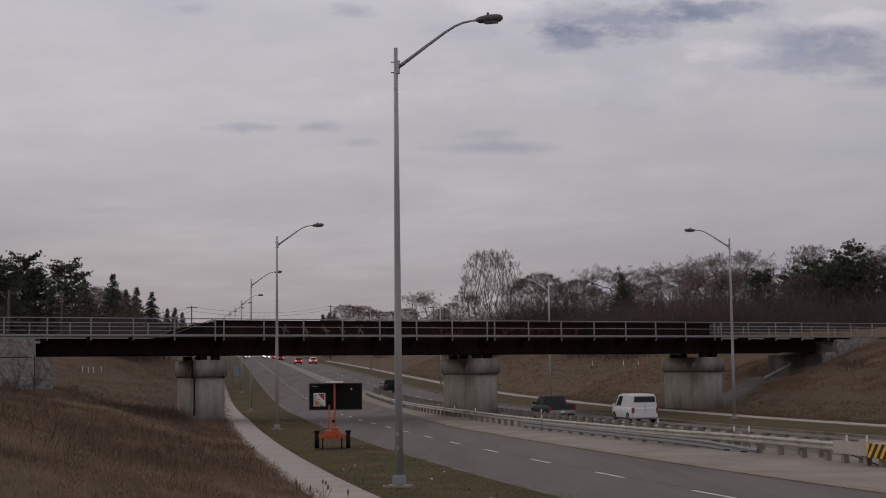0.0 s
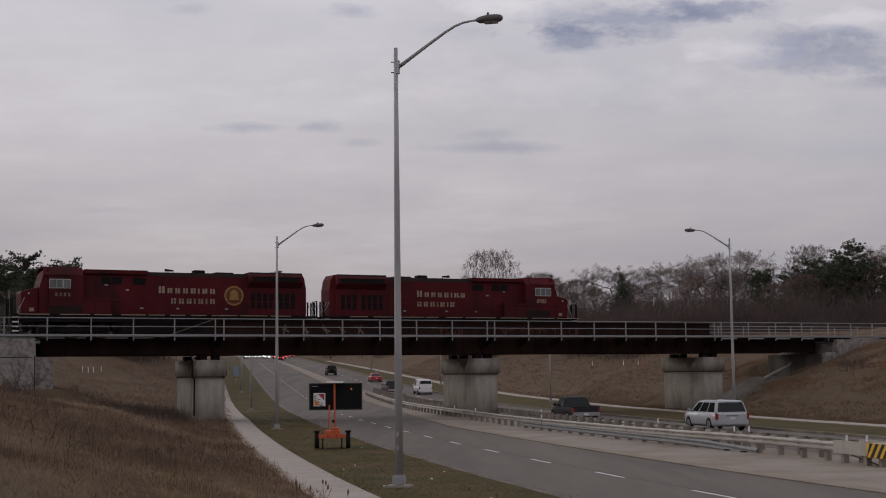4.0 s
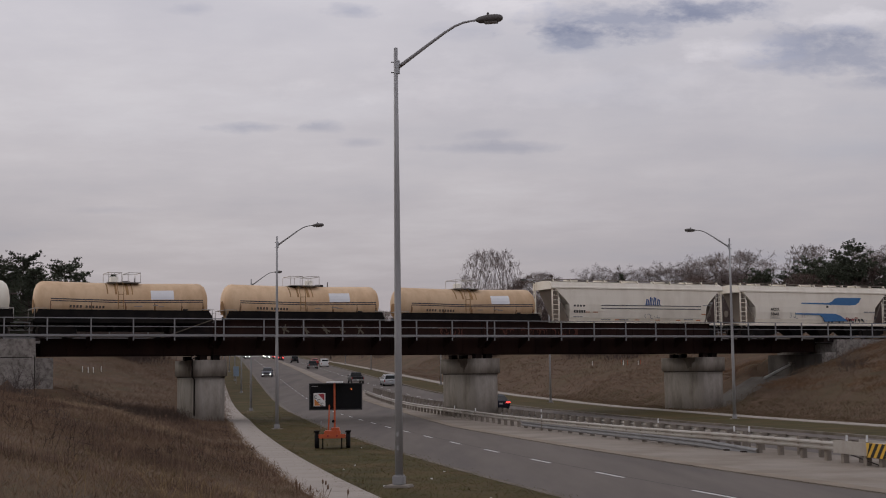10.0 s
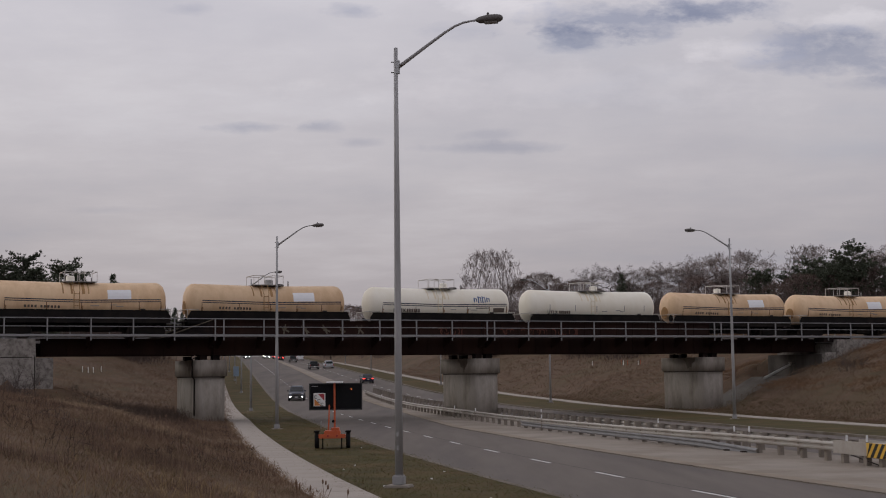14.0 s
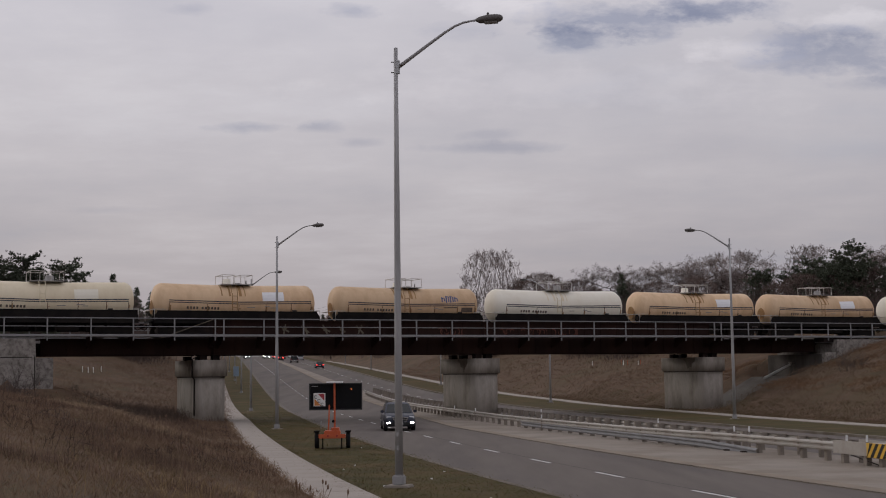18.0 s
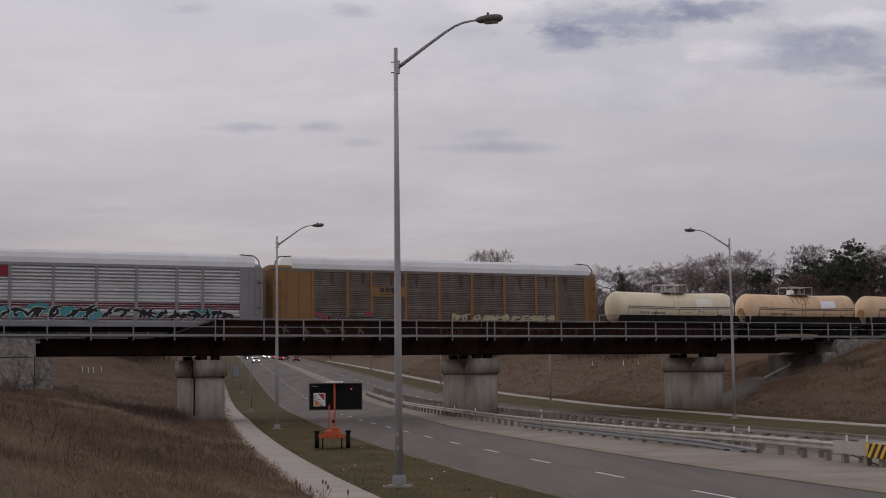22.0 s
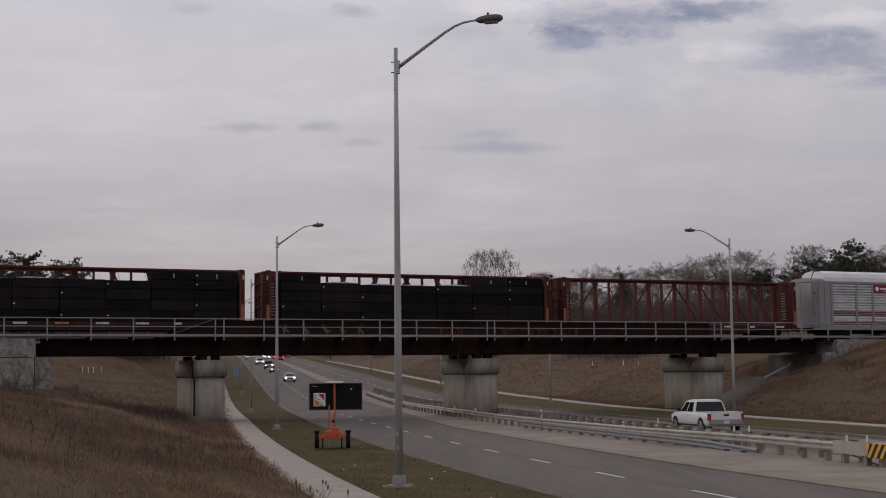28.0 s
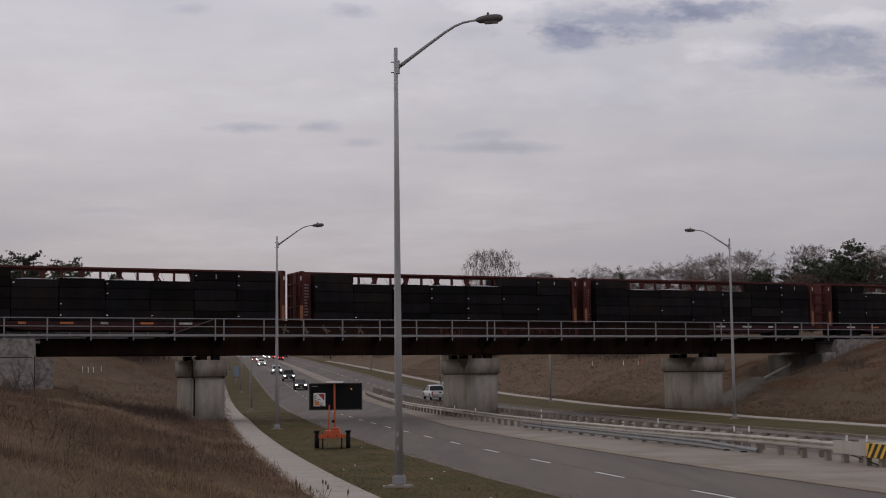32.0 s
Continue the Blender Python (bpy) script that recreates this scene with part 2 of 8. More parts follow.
def box(bm, x0, x1, y0, y1, z0, z1, bevel=0.0):
    vs = [bm.verts.new((x, y, z)) for x in (x0, x1) for y in (y0, y1) for z in (z0, z1)]
    fs = [bm.faces.new([vs[i] for i in q]) for q in ((0, 1, 3, 2), (4, 6, 7, 5), (0, 4, 5, 1), (2, 3, 7, 6), (0, 2, 6, 4), (1, 5, 7, 3))]
    if bevel:
        es = {e for f in fs for e in f.edges}
        bmesh.ops.bevel(bm, geom=list(es), offset=bevel, segments=2, affect="EDGES", clamp_overlap=True)


def boxed(*args, bevel=0.0):
    bm = bmesh.new()
    box(bm, *args, bevel=bevel)
    return bm


def tube(bm, points, radius, sides=8, caps=True):
    """A round bar along points; radius may be one number or one for each point."""
    pts = [Vector(p) for p in points]
    radii = radius if isinstance(radius, (list, tuple)) else [radius] * len(pts)
    rings, side = [], None
    for i, p in enumerate(pts):
        a, b = pts[max(0, i - 1)], pts[min(len(pts) - 1, i + 1)]
        t = (b - a).normalized()
        if side is None:
            side = t.cross(Vector((0, 0, 1)) if abs(t.z) < 0.9 else Vector((1, 0, 0))).normalized()
        else:
            side = (side - t * side.dot(t)).normalized()
        other = t.cross(side)
        rings.append([bm.verts.new(p + (side * math.cos(k * math.tau / sides) + other * math.sin(k * math.tau / sides)) * radii[i]) for k in range(sides)])
    for r0, r1 in zip(rings, rings[1:]):
        for k in range(sides):
            f = bm.faces.new((r0[k], r0[(k + 1) % sides], r1[(k + 1) % sides], r1[k]))
            f.smooth = sides > 5
    if caps:
        bm.faces.new(list(reversed(rings[0])))
        bm.faces.new(rings[-1])


def tubed(points, radius, sides=8):
    bm = bmesh.new()
    tube(bm, points, radius, sides)
    return bm


def prism(bm, outline, axis, a, b, bevel=0.0):
    """A closed outline of (u, v) pushed from a to b along an axis. x: (y, z); y: (x, z); z: (x, y)."""
    def at(u, v, w):
        return {"x": (w, u, v), "y": (u, w, v), "z": (u, v, w)}[axis]
    lo, hi = [bm.verts.new(at(u, v, a)) for u, v in outline], [bm.verts.new(at(u, v, b)) for u, v in outline]
    k = len(outline)
    fs = [bm.faces.new(lo), bm.faces.new(list(reversed(hi)))]
    fs += [bm.faces.new((lo[i], hi[i], hi[(i + 1) % k], lo[(i + 1) % k])) for i in range(k)]
    if bevel:
        bmesh.ops.bevel(bm, geom=list({e for f in fs for e in f.edges}), offset=bevel, segments=1, affect="EDGES", clamp_overlap=True)


def prismed(outline, axis, a, b, bevel=0.0):
    bm = bmesh.new()
    prism(bm, outline, axis, a, b, bevel)
    return bm


def lathe(bm, profile, axis="y", sides=20, centre=(0, 0, 0)):
    """A turned form: profile of (radius, distance along the axis)."""
    cx, cy, cz = centre
    rings = []
    for r, w in profile:
        ring = []
        for k in range(sides):
            u, v = r * math.cos(k * math.tau / sides), r * math.sin(k * math.tau / sides)
            ring.append(bm.verts.new({"y": (cx + u, cy + w, cz + v), "x": (cx + w, cy + u, cz + v), "z": (cx + u, cy + v, cz + w)}[axis]))
        rings.append(ring)
    for r0, r1 in zip(rings, rings[1:]):
        for k in range(sides):
            bm.faces.new((r0[k], r0[(k + 1) % sides], r1[(k + 1) % sides], r1[k])).smooth = True
    bm.faces.new(rings[0])
    bm.faces.new(rings[-1])


def lathed(profile, axis="y", sides=20, centre=(0, 0, 0)):
    bm = bmesh.new()
    lathe(bm, profile, axis, sides, centre)
    return bm


# ---- the plan: a road that bends gently away, and a railway across it ----
TRACK = pose(-0.07, 104.48, 0, 0, 0, 25.15)
TRACK_INV = TRACK.inverted()
RAIL_Z = 5.95
PROFILE_Y = (-200, 30, 40, 60, 85, 120, 135, 155, 177, 220, 271, 330, 400, 480, 520, 600, 6000)
PROFILE_Z = (0.3, 0.3, 0.22, 0.1, 0.0, 0.0, 0.12, 0.5, 1.1, 2.5, 4.2, 6.1, 8.2, 10.3, 11.0, 11.2, 11.2)


def road_z(y):
    return float(np.interp(y, PROFILE_Y, PROFILE_Z))


def axis_x(y):
    """The line between the two oncoming lanes."""
    c = max(y, -20) + 60
    return 37350.47 / c ** 2 - 272.16 / c + 10.65 - 0.165 * y


def axis_slope(y):
    return axis_x(y + 0.5) - axis_x(y - 0.5)


def across(y, off):
    """The plan place off metres to the right of the axis at y."""
    s = axis_slope(y)
    k = math.hypot(1, s)
    return axis_x(y) + off / k, y - off * s / k


def away_axis(y):
    """How far the line between the lanes that lead away lies to the right."""
    return float(np.interp(y, (60, 110, 150, 185, 230, 300, 360, 600), (14.6, 14.6, 13.6, 12.6, 11.9, 11.2, 10.6, 10.0)))


def offset_of(x, y):
    yy = y
    for _ in range(3):
        s = axis_slope(yy)
        yy += ((x - axis_x(yy)) * s + (y - yy)) / (1 + s * s)
    s = axis_slope(yy)
    return ((x - axis_x(yy)) - s * (y - yy)) / math.hypot(1, s), yy


def smooth_step(a, b, v):
    t = min(1, max(0, (v - a) / (b - a)))
    return t * t * (3 - 2 * t)


def ground_z(x, y):
    off, yy = offset_of(x, y)
    base = road_z(yy)
    right_edge = away_axis(yy) + 4.45
    path_r = float(np.interp(yy, (60, 110, 140, 165, 200, 270, 360), (24.2, 25.3, 25.3, 23.5, 22.0, 20.3, 17.6)))
    if -4.25 < off < right_edge:
        z = base - 0.30
    else:
        z = base + 0.10
    if off < -9.9:
        d = -9.9 - off
        k = float(np.interp(yy, (60, 67, 80, 115, 150, 200), (1.0, 0.95, 0.48, 0.50, 1.5, 1.9)))
        z += min(6.2, (0.20 * d + 0.35 * smooth_step(0, 6, d)) * k) + 0.25 * smooth_step(2, 10, d) * noise.noise((x * 0.11, y * 0.11, 0))
    if off > path_r + 2.2:
        d = off - path_r - 2.2
        z += min(7.0, 0.30 * d * smooth_step(0, 7, d)) + 0.2 * smooth_step(2, 10, d) * noise.noise((x * 0.1, y * 0.1, 4))
    # railway bank on both sides of the bridge
    p = TRACK_INV @ Vector((x, y, 0))
    if 22.0 < p.x < 36.0 and -4.0 < p.y < 5.4:
        z = min(z, base + 0.1 if p.x < 25.0 else min(2.45, (p.x - 25.5) * 0.467 - 0.4))
    if p.x < -20 or p.x > 20:
        crest = 5.35 - max(0.0, abs(p.y) - 4.2) * 0.52
        if p.y < -3.9:
            # in front of the wing walls the bank lies lower
            low = 2.75 if p.x < 0 else float(np.interp(p.x, (35, 45), (2.95, 4.75)))
            if p.x < -28:
                low = float(np.interp(p.x, (-52, -46, -30), (5.0, 3.3, 2.6)))
            crest = min(crest, low - (-4.3 - p.y) * 0.30)
        toe = (-24.5 - p.x) * 0.60 if p.x < 0 else (p.x - (29.0 if abs(p.y) < 5.2 else 26.5)) * 0.50
        cap = 5.35 if (p.x < -31.6 or p.x > 35.6) else (2.6 if p.x < 0 else 3.9)
        z = max(z, min(crest, toe, cap))
    z += 0.05 * noise.noise((x * 0.5, y * 0.5, 9)) * (0 if -10.0 < off < right_edge + 7 else 1)
    return z

# ---- ground and road ----


def spread(lo, hi, near_lo, near_hi, step, grow=1.18):
    """Grid lines: even between near_lo and near_hi, wider and wider out to lo and hi."""
    vals = list(np.arange(near_lo, near_hi + 0.01, step))
    s, v = step, near_hi
    while v < hi:
        s *= grow
        v += s
        vals.append(v)
    s, v = step, near_lo
    while v > lo:
        s *= grow
        v -= s
        vals.insert(0, v)
    return vals


def build_ground():
    xs, ys = spread(-3500, 3500, -75, 80, 0.8), spread(-600, 4200, 0, 215, 0.9)
    verts = [(x, y, ground_z(x, y)) for y in ys for x in xs]
    w = len(xs)
    faces = [(j * w + i, j * w + i + 1, (j + 1) * w + i + 1, (j + 1) * w + i) for j in range(len(ys) - 1) for i in range(w - 1)]
    ob = raw("ground", verts, faces, "grass_ground", smooth=True)
    return tagged(ob, "banks and verges of dry brown grass beside the road", "ground", kind="structure")


def grass_material():
    """Dry grass: brown on the banks, greener on the mown verges, by height above nothing but its own stains."""
    m = mat("grass_ground", (0.122, 0.082, 0.056), 0.95, vary=0.38, scale=0.7, fine=8, bump=0.8, dirt=(0.084, 0.068, 0.036), dirt_amount=0.75, dirt_scale=0.16)
    return m


grass_material()
mat("verge_grass", (0.060, 0.050, 0.018), 0.95, vary=0.45, scale=0.8, fine=16, bump=0.7, dirt=(0.105, 0.066, 0.030), dirt_amount=0.95, dirt_scale=0.30)
build_ground()

ROAD_YS = [float(v) for v in (*np.arange(-60, 20, 5), *np.arange(20, 240, 2.0), *np.arange(240, 640, 8))]


def ribbon(name, left, right, height, material, y0=-60, y1=640, skirt=0.0, label="", category="road"):
    """A strip of the road from offset left to right (numbers or functions of y), height over the carriageway."""
    ys = [y for y in ROAD_YS if y0 <= y <= y1]
    get = lambda f, y: f(y) if callable(f) else f
    verts, faces = [], []
    k = 4 if skirt else 2
    for y in ys:
        lx, ly = across(y, get(left, y))
        rx, ry = across(y, get(right, y))
        z = road_z(y) + height
        if skirt:
            verts += [(lx, ly, z - skirt), (lx, ly, z), (rx, ry, z), (rx, ry, z - skirt)]
        else:
            verts += [(lx, ly, z), (rx, ry, z)]
    for i in range(len(ys) - 1):
        for j in range(k - 1):
            faces.append((i * k + j, i * k + j + 1, (i + 1) * k + j + 1, (i + 1) * k + j))
    ob = raw(name, verts, faces, material)
    return tagged(ob, label, category, kind="structure")


def paved_left(y):
    """Right-hand edge of the oncoming carriageway."""
    return float(np.interp(y, (60, 84, 126, 150, 400), (3.75, 3.75, 5.9, 5.9, 5.2)))


def away_left(y):
    return away_axis(y) - 3.9


def away_right(y):
    return away_axis(y) + 4.1


ribbon("road_oncoming", -3.97, paved_left, 0.0, "asphalt", skirt=0.25, label="worn grey asphalt of the oncoming carriageway")
ribbon("road_away", away_left, away_right, 0.0, "asphalt", skirt=0.25, label="worn grey asphalt of the carriageway leading away")
ribbon("median", paved_left, away_left, 0.03, "median_concrete", skirt=0.2, label="dusty concrete median between the carriageways", category="median")
mat("kerb_dull", (0.175, 0.150, 0.125), 0.88, vary=0.3, scale=0.7, fine=14, dirt=(0.085, 0.070, 0.045), dirt_amount=0.8, dirt_scale=0.6)
ribbon("kerb_left", -4.15, -3.97, 0.12, "kerb_dull", skirt=0.3, label="weathered concrete kerb beside the verge", category="kerb")
mat("gutter_grey", (0.165, 0.148, 0.134), 0.88, vary=0.2, scale=0.7, fine=14, dirt=(0.125, 0.11, 0.098), dirt_amount=0.8, dirt_scale=0.5)
ribbon("gutter_left", -3.97, -3.62, 0.005, "gutter_grey", label="concrete gutter along the kerb", category="gutter")
ribbon("kerb_right", lambda y: away_right(y), lambda y: away_right(y) + 0.35, 0.12, "kerb_dull", skirt=0.3, label="weathered concrete kerb beside the far verge", category="kerb")
mat("gutter_tan", (0.252, 0.210, 0.168), 0.88, vary=0.2, scale=0.6, fine=14, dirt=(0.18, 0.14, 0.105), dirt_scale=0.5)
ribbon("gutter_median", lambda y: paved_left(y) - 0.02, lambda y: paved_left(y) + 0.62, 0.036, "gutter_tan", label="tan dusty concrete edge of the median", category="gutter")


def path_left(y):
    return float(np.interp(y, (60, 100, 150, 190, 260), (-8.15, -8.15, -8.75, -9.1, -9.6)))


def path_right(y):
    return float(np.interp(y, (60, 110, 140, 165, 200, 270, 360), (24.2, 25.3, 25.3, 23.5, 22.0, 20.3, 17.6)))


ribbon("verge_left", lambda y: path_left(y), -4.15, 0.115, "verge_grass", skirt=0.1, label="mown green and brown verge beside the path", category="verge")
ribbon("verge_right", lambda y: away_right(y) + 0.35, lambda y: path_right(y) - 0.01, 0.112, "verge_grass", label="mown verge between far kerb and path", category="verge")


def build_path(name, edge, width, y0, y1, label):
    path = thing(name, label, "pavement", kind="structure")
    y = y0
    while y < y1:
        dy = 1.75 if y < 130 else 3.5
        a, b = y, y + dy - 0.012
        corners = [across(a, edge(a) - width), across(a, edge(a)), across(b, edge(b)), across(b, edge(b) - width)]
        z = [road_z(a) + 0.145, road_z(b) + 0.145]
        zs = (z[0], z[0], z[1], z[1])
        cx, cy = across((a + b) / 2, edge(y) - width / 2)
        v = [(p[0] - cx, p[1] - cy, zz) for p, zz in zip(corners, zs)] + [(p[0] - cx, p[1] - cy, zz - 0.12) for p, zz in zip(corners, zs)]
        ob = raw("slab", v, [(0, 1, 2, 3), (0, 4, 5, 1), (1, 5, 6, 2), (2, 6, 7, 3), (3, 7, 4, 0)], "path_concrete", path)
        ob.location = (cx, cy, 0)
        y += dy


build_path("pavement_left", path_left, 1.5, 20, 260, "pale concrete footpath of poured slabs")
build_path("pavement_right", lambda y: path_right(y) + 1.5, 1.5, 55, 360, "pale concrete footpath below the far bank")


def build_dashes(name, axis, first, pitch, length, y0, y1, label):
    th = thing(name, label, "road marking", kind="structure")
    y = first
    while y < y1:
        if y > y0:
            a, b = y - length / 2, y + length / 2
            v = []
            for yy in (a, b):
                for o in (-0.06, 0.06):
                    px, py = across(yy, axis(yy) + o)
                    v.append((px, py, road_z(yy) + 0.006))
            raw("dash", v, [(0, 1, 3, 2)], "road_paint", th)
        y += pitch


build_dashes("lane_marking_oncoming", lambda y: 0.0, 33.4, 7.45, 2.5, 20, 420, "worn white dashes between the oncoming lanes")
ribbon("asphalt_seam_oncoming", 0.16, 0.20, 0.004, "asphalt_seam", y0=20, y1=240, label="dark crack along the joint between the oncoming lanes", category="road")
build_dashes("lane_marking_away", away_axis, 31.0, 7.6, 2.5, 25, 420, "worn white dashes between the lanes leading away")


# ---- bridge ----
def local(th):
    th.matrix_basis = TRACK
    return th


def rounded(w, y0, y1, r):
    """A plan outline with round corners."""
    out = []
    for cx, cy, a0 in ((w - r, y1 - r, 0), (-w + r, y1 - r, 90), (-w + r, y0 + r, 180), (w - r, y0 + r, 270)):
        out += [(cx + r * math.cos(radians(a0 + 15 * k)), cy + r * math.sin(radians(a0 + 15 * k))) for k in range(7)]
    return out


def smooth_sides(bm):
    for f in bm.faces:
        f.smooth = len(f.verts) == 4
    return bm


def build_piers():
    first = None
    for s, ground in ((-18.98, -0.25), (2.28, -0.1), (23.15, -0.1)):
        pier = thing("bridge_pier", "weathered concrete pier with a wider cap and dark water stains", "bridge pier", "piers under the bridge", TRACK @ pose(s, 0, 0))
        part("shaft", smooth_sides(prismed(rounded(0.98, -2.95, 3.1, 0.36), "z", ground - 0.4, 3.32)), "pier_concrete", pier)
        part("cap", smooth_sides(prismed(rounded(1.12, -3.15, 3.3, 0.42), "z", 3.30, 4.42)), "pier_concrete", pier)
        part("cap_joint", prismed(rounded(1.00, -2.98, 3.12, 0.36), "z", 3.22, 3.30), "shade_stained_concrete", pier, "dark joint under the cap")
        rnd = random.Random(int(s))
        for lo, hi, face, centre in ((3.32, 4.41, -1.12, -1.2),):
            edge = [(centre - 0.75 + rnd.uniform(-0.1, 0.1), hi)] + [(centre - 0.7 + 0.10 * k + rnd.uniform(-0.05, 0.05), hi - (hi - lo) * rnd.uniform(0.45, 1.0) * math.sin(math.pi * (k + 1) / 18)) for k in range(17)] + [(centre + 1.1, hi)]
            part("water_stain", prismed(edge, "x", face - 0.004, face + 0.004), "pier_stain", pier, "grey water stain down the side")
        if s < -10:
            part("drain_pipe", tubed([(-0.75, -2.3, 4.7), (-1.20, -2.2, 4.5), (-1.20, -2.2, 3.3), (-1.05, -2.2, 3.1), (-1.05, -2.2, 0.6)], 0.045, 8), "black_steel", pier, "black drain pipe")
        for y in (-2.1, 2.1):
            for dx in (-0.45, 0.45):
                part("bearing", boxed(dx - 0.25, dx + 0.25, y - 0.3, y + 0.3, 4.41, 4.74), "girder_dark", pier, "rusted steel bearing block")


build_piers()


def girder(th, name, x0, x1, y, z0, z1, material, taper0=0.0, taper1=0.0, low=0.0):
    """A plate girder along the track: web, flanges and stiffeners as one part each."""
    zl = low or z0 + 1.2
    outline = [(x0, z0), (x1, z0), (x1, zl if taper1 else z1), (x1 - taper1, z1), (x0 + taper0, z1), (x0, zl if taper0 else z1)]
    part(name, prismed(outline, "y", y - 0.02, y + 0.02), material, th)
    bm = bmesh.new()
    box(bm, x0, x1, y - 0.22, y + 0.22, z0 - 0.05, z0)
    box(bm, x0 + taper0, x1 - taper1, y - 0.22, y + 0.22, z1, z1 + 0.05)
    part("flange", bm, material, th)
    n = int((x1 - x0) / 1.45)
    sm = None
    for i in range(n + 1):
        x = x0 + 0.1 + (x1 - x0 - 0.2) * i / n
        top = z1
        if taper0 and x < x0 + taper0:
            top = zl + (z1 - zl) * (x - x0) / taper0
        if taper1 and x > x1 - taper1:
            top = zl + (z1 - zl) * (x1 - x) / taper1
        part("stiffener", boxed(x - 0.02, x + 0.02, y - 0.07, y + 0.07, z0, top), material, th)


def build_bridge():
    br = local(thing("railway_bridge", "dark rust-brown steel plate girder railway bridge with grey walkway rails", "bridge"))
    for y in (-2.35, 2.35):
        girder(br, "web", -30.4, -18.85, y, 4.83, 5.85, "girder_paint")
        girder(br, "web", -18.75, 2.1, y, 4.83, 7.14, "girder_paint", taper0=0.01)
        girder(br, "web", 2.2, 23.2, y, 4.83, 7.14, "girder_paint", taper1=0.01)
        girder(br, "web", 23.3, 34.2, y, 4.83, 5.85, "girder_paint")
        part("end_flange", prismed([(-22.35, 5.93), (-18.78, 7.20), (-18.78, 7.26), (-22.45, 5.95)], "y", y - 0.06, y + 0.06), "faded_mark", br, "pale worn flange on the sloping girder end")
        part("end_plate", prismed([(-22.3, 5.9), (-18.78, 5.9), (-18.78, 7.16)], "y", y - 0.03, y + 0.03), "girder_dark", br)
    part("deck", boxed(-30.6, 34.4, -2.3, 2.3, 5.40, 5.58), "girder_dark", br)
    # walkways on brackets outside the girders
    for side in (-1, 1):
        y0, y1 = sorted((side * 2.62, side * 3.9))
        part("walkway", boxed(-34.0, 60.0, y0, y1, 6.00, 6.04), "galvanised", br, "grey steel grating walkway")
        part("edge_beam", boxed(-34.0, 60.0, side * 3.9 - 0.05, side * 3.9 + 0.05, 6.02, 6.16), "rail_grey", br)
        part("top_rail", tubed([(-34, side * 3.92, 7.22), (60, side * 3.92, 7.22)], 0.038, 6), "rail_grey", br)
        part("middle_rail", tubed([(-34, side * 3.92, 6.67), (60, side * 3.92, 6.67)], 0.030, 6), "rail_grey", br)
        # added dark plate, only covers the walkway's pale underside at this end
        part("end_fascia", boxed(33.9, 37.0, *sorted((side * 2.6, side * 3.84)), 5.60, 5.995), "girder_dark", br)
        posts = [-32.89, -30.2, -27.4, -24.62, -21.85, -19.03, -18.43, -15.57, -12.67, -9.74, -6.87, -3.97, -1.08, 1.82, 2.44, 5.34, 8.21, 11.15, 14.05,
                 16.86, 19.73, 22.56, 23.23, 25.97, 28.76, 31.49, 34.33, 36.8, 39.2, 41.9, 44.6, 47.3, 50.0]
        me = bpy.data.meshes.new("post")
        bm = boxed(-0.04, 0.04, -0.04, 0.04, 5.74, 7.25)
        bm.to_mesh(me)
        bm.free()
        me.materials.append(MATS["rail_grey"])
        bk = bpy.data.meshes.new("bracket")
        bm = prismed([(2.4, 5.2), (2.4, 5.99), (3.9, 5.99), (3.9, 5.80)], "x", -0.04, 0.04)
        bm.to_mesh(bk)
        bm.free()
        bk.materials.append(MATS["girder_paint"])
        for x in posts:
            piece("post", me, br, pose(x, side * 3.92, 0))
            if -30 < x < 34.3:
                piece("bracket", bk, br, pose(x, 0, 0) if side > 0 else pose(x, 0, 0, 0, 0, 180))
    return br


BRIDGE = build_bridge()


def build_abutments():
    a = local(thing("abutment_left", "stained concrete abutment with chipped wing wall under the bridge end", "abutment", kind="structure"))
    part("wing_wall", prismed([(-46, 1.0), (-30.95, 1.0), (-30.95, 4.72), (-31.0, 5.84), (-46, 5.84)], "y", -4.35, -3.75), "abutment_concrete", a)
    part("breast_wall", boxed(-31.6, -29.75, -3.74, 3.7, 0.5, 4.62, bevel=0.05), "abutment_concrete", a)
    part("back_wall", boxed(-32.2, -31.05, -3.7, 3.7, 0.5, 5.5), "abutment_concrete", a)
    b = local(thing("abutment_right", "stained concrete abutment with cracked wing wall under the bridge end", "abutment", kind="structure"))
    part("wing_wall", prismed([(34.9, 2.5), (60, 2.5), (60, 5.84), (34.95, 5.84), (34.9, 4.9)], "y", -4.3, -3.7), "abutment_concrete", b)
    # the shade below the deck is painted into this wall's colour
    part("breast_wall", boxed(33.9, 35.4, -3.68, 3.7, 1.8, 4.62, bevel=0.05), "shade_stained_concrete", b, "breast wall with the bridge's shade put into its dark colour")
    part("back_wall", boxed(35.0, 36.2, -3.7, 3.7, 1.8, 5.5), "abutment_concrete", b)
    part("slope_paving", prismed([(25.2, -0.25), (31.6, 2.72), (33.9, 2.76), (33.9, 2.56), (31.6, 2.5), (25.2, -0.5)], "y", -3.2, 3.1), "paving_grey", b, "sloping concrete paving under the bridge end")
    part("drain_pipe", tubed([(31.0, 0.6, 2.62), (33.85, 0.3, 3.86)], 0.11, 8), "road_paint", b, "pale pipe lying on the slope")
    part("drain_inlet", boxed(33.6, 33.9, 0.05, 0.55, 3.7, 4.0), "abutment_concrete", b)
    part("corner_pillar", boxed(33.7, 34.85, -4.25, -3.70, 1.8, 4.75, bevel=0.04), "abutment_concrete", b)


build_abutments()


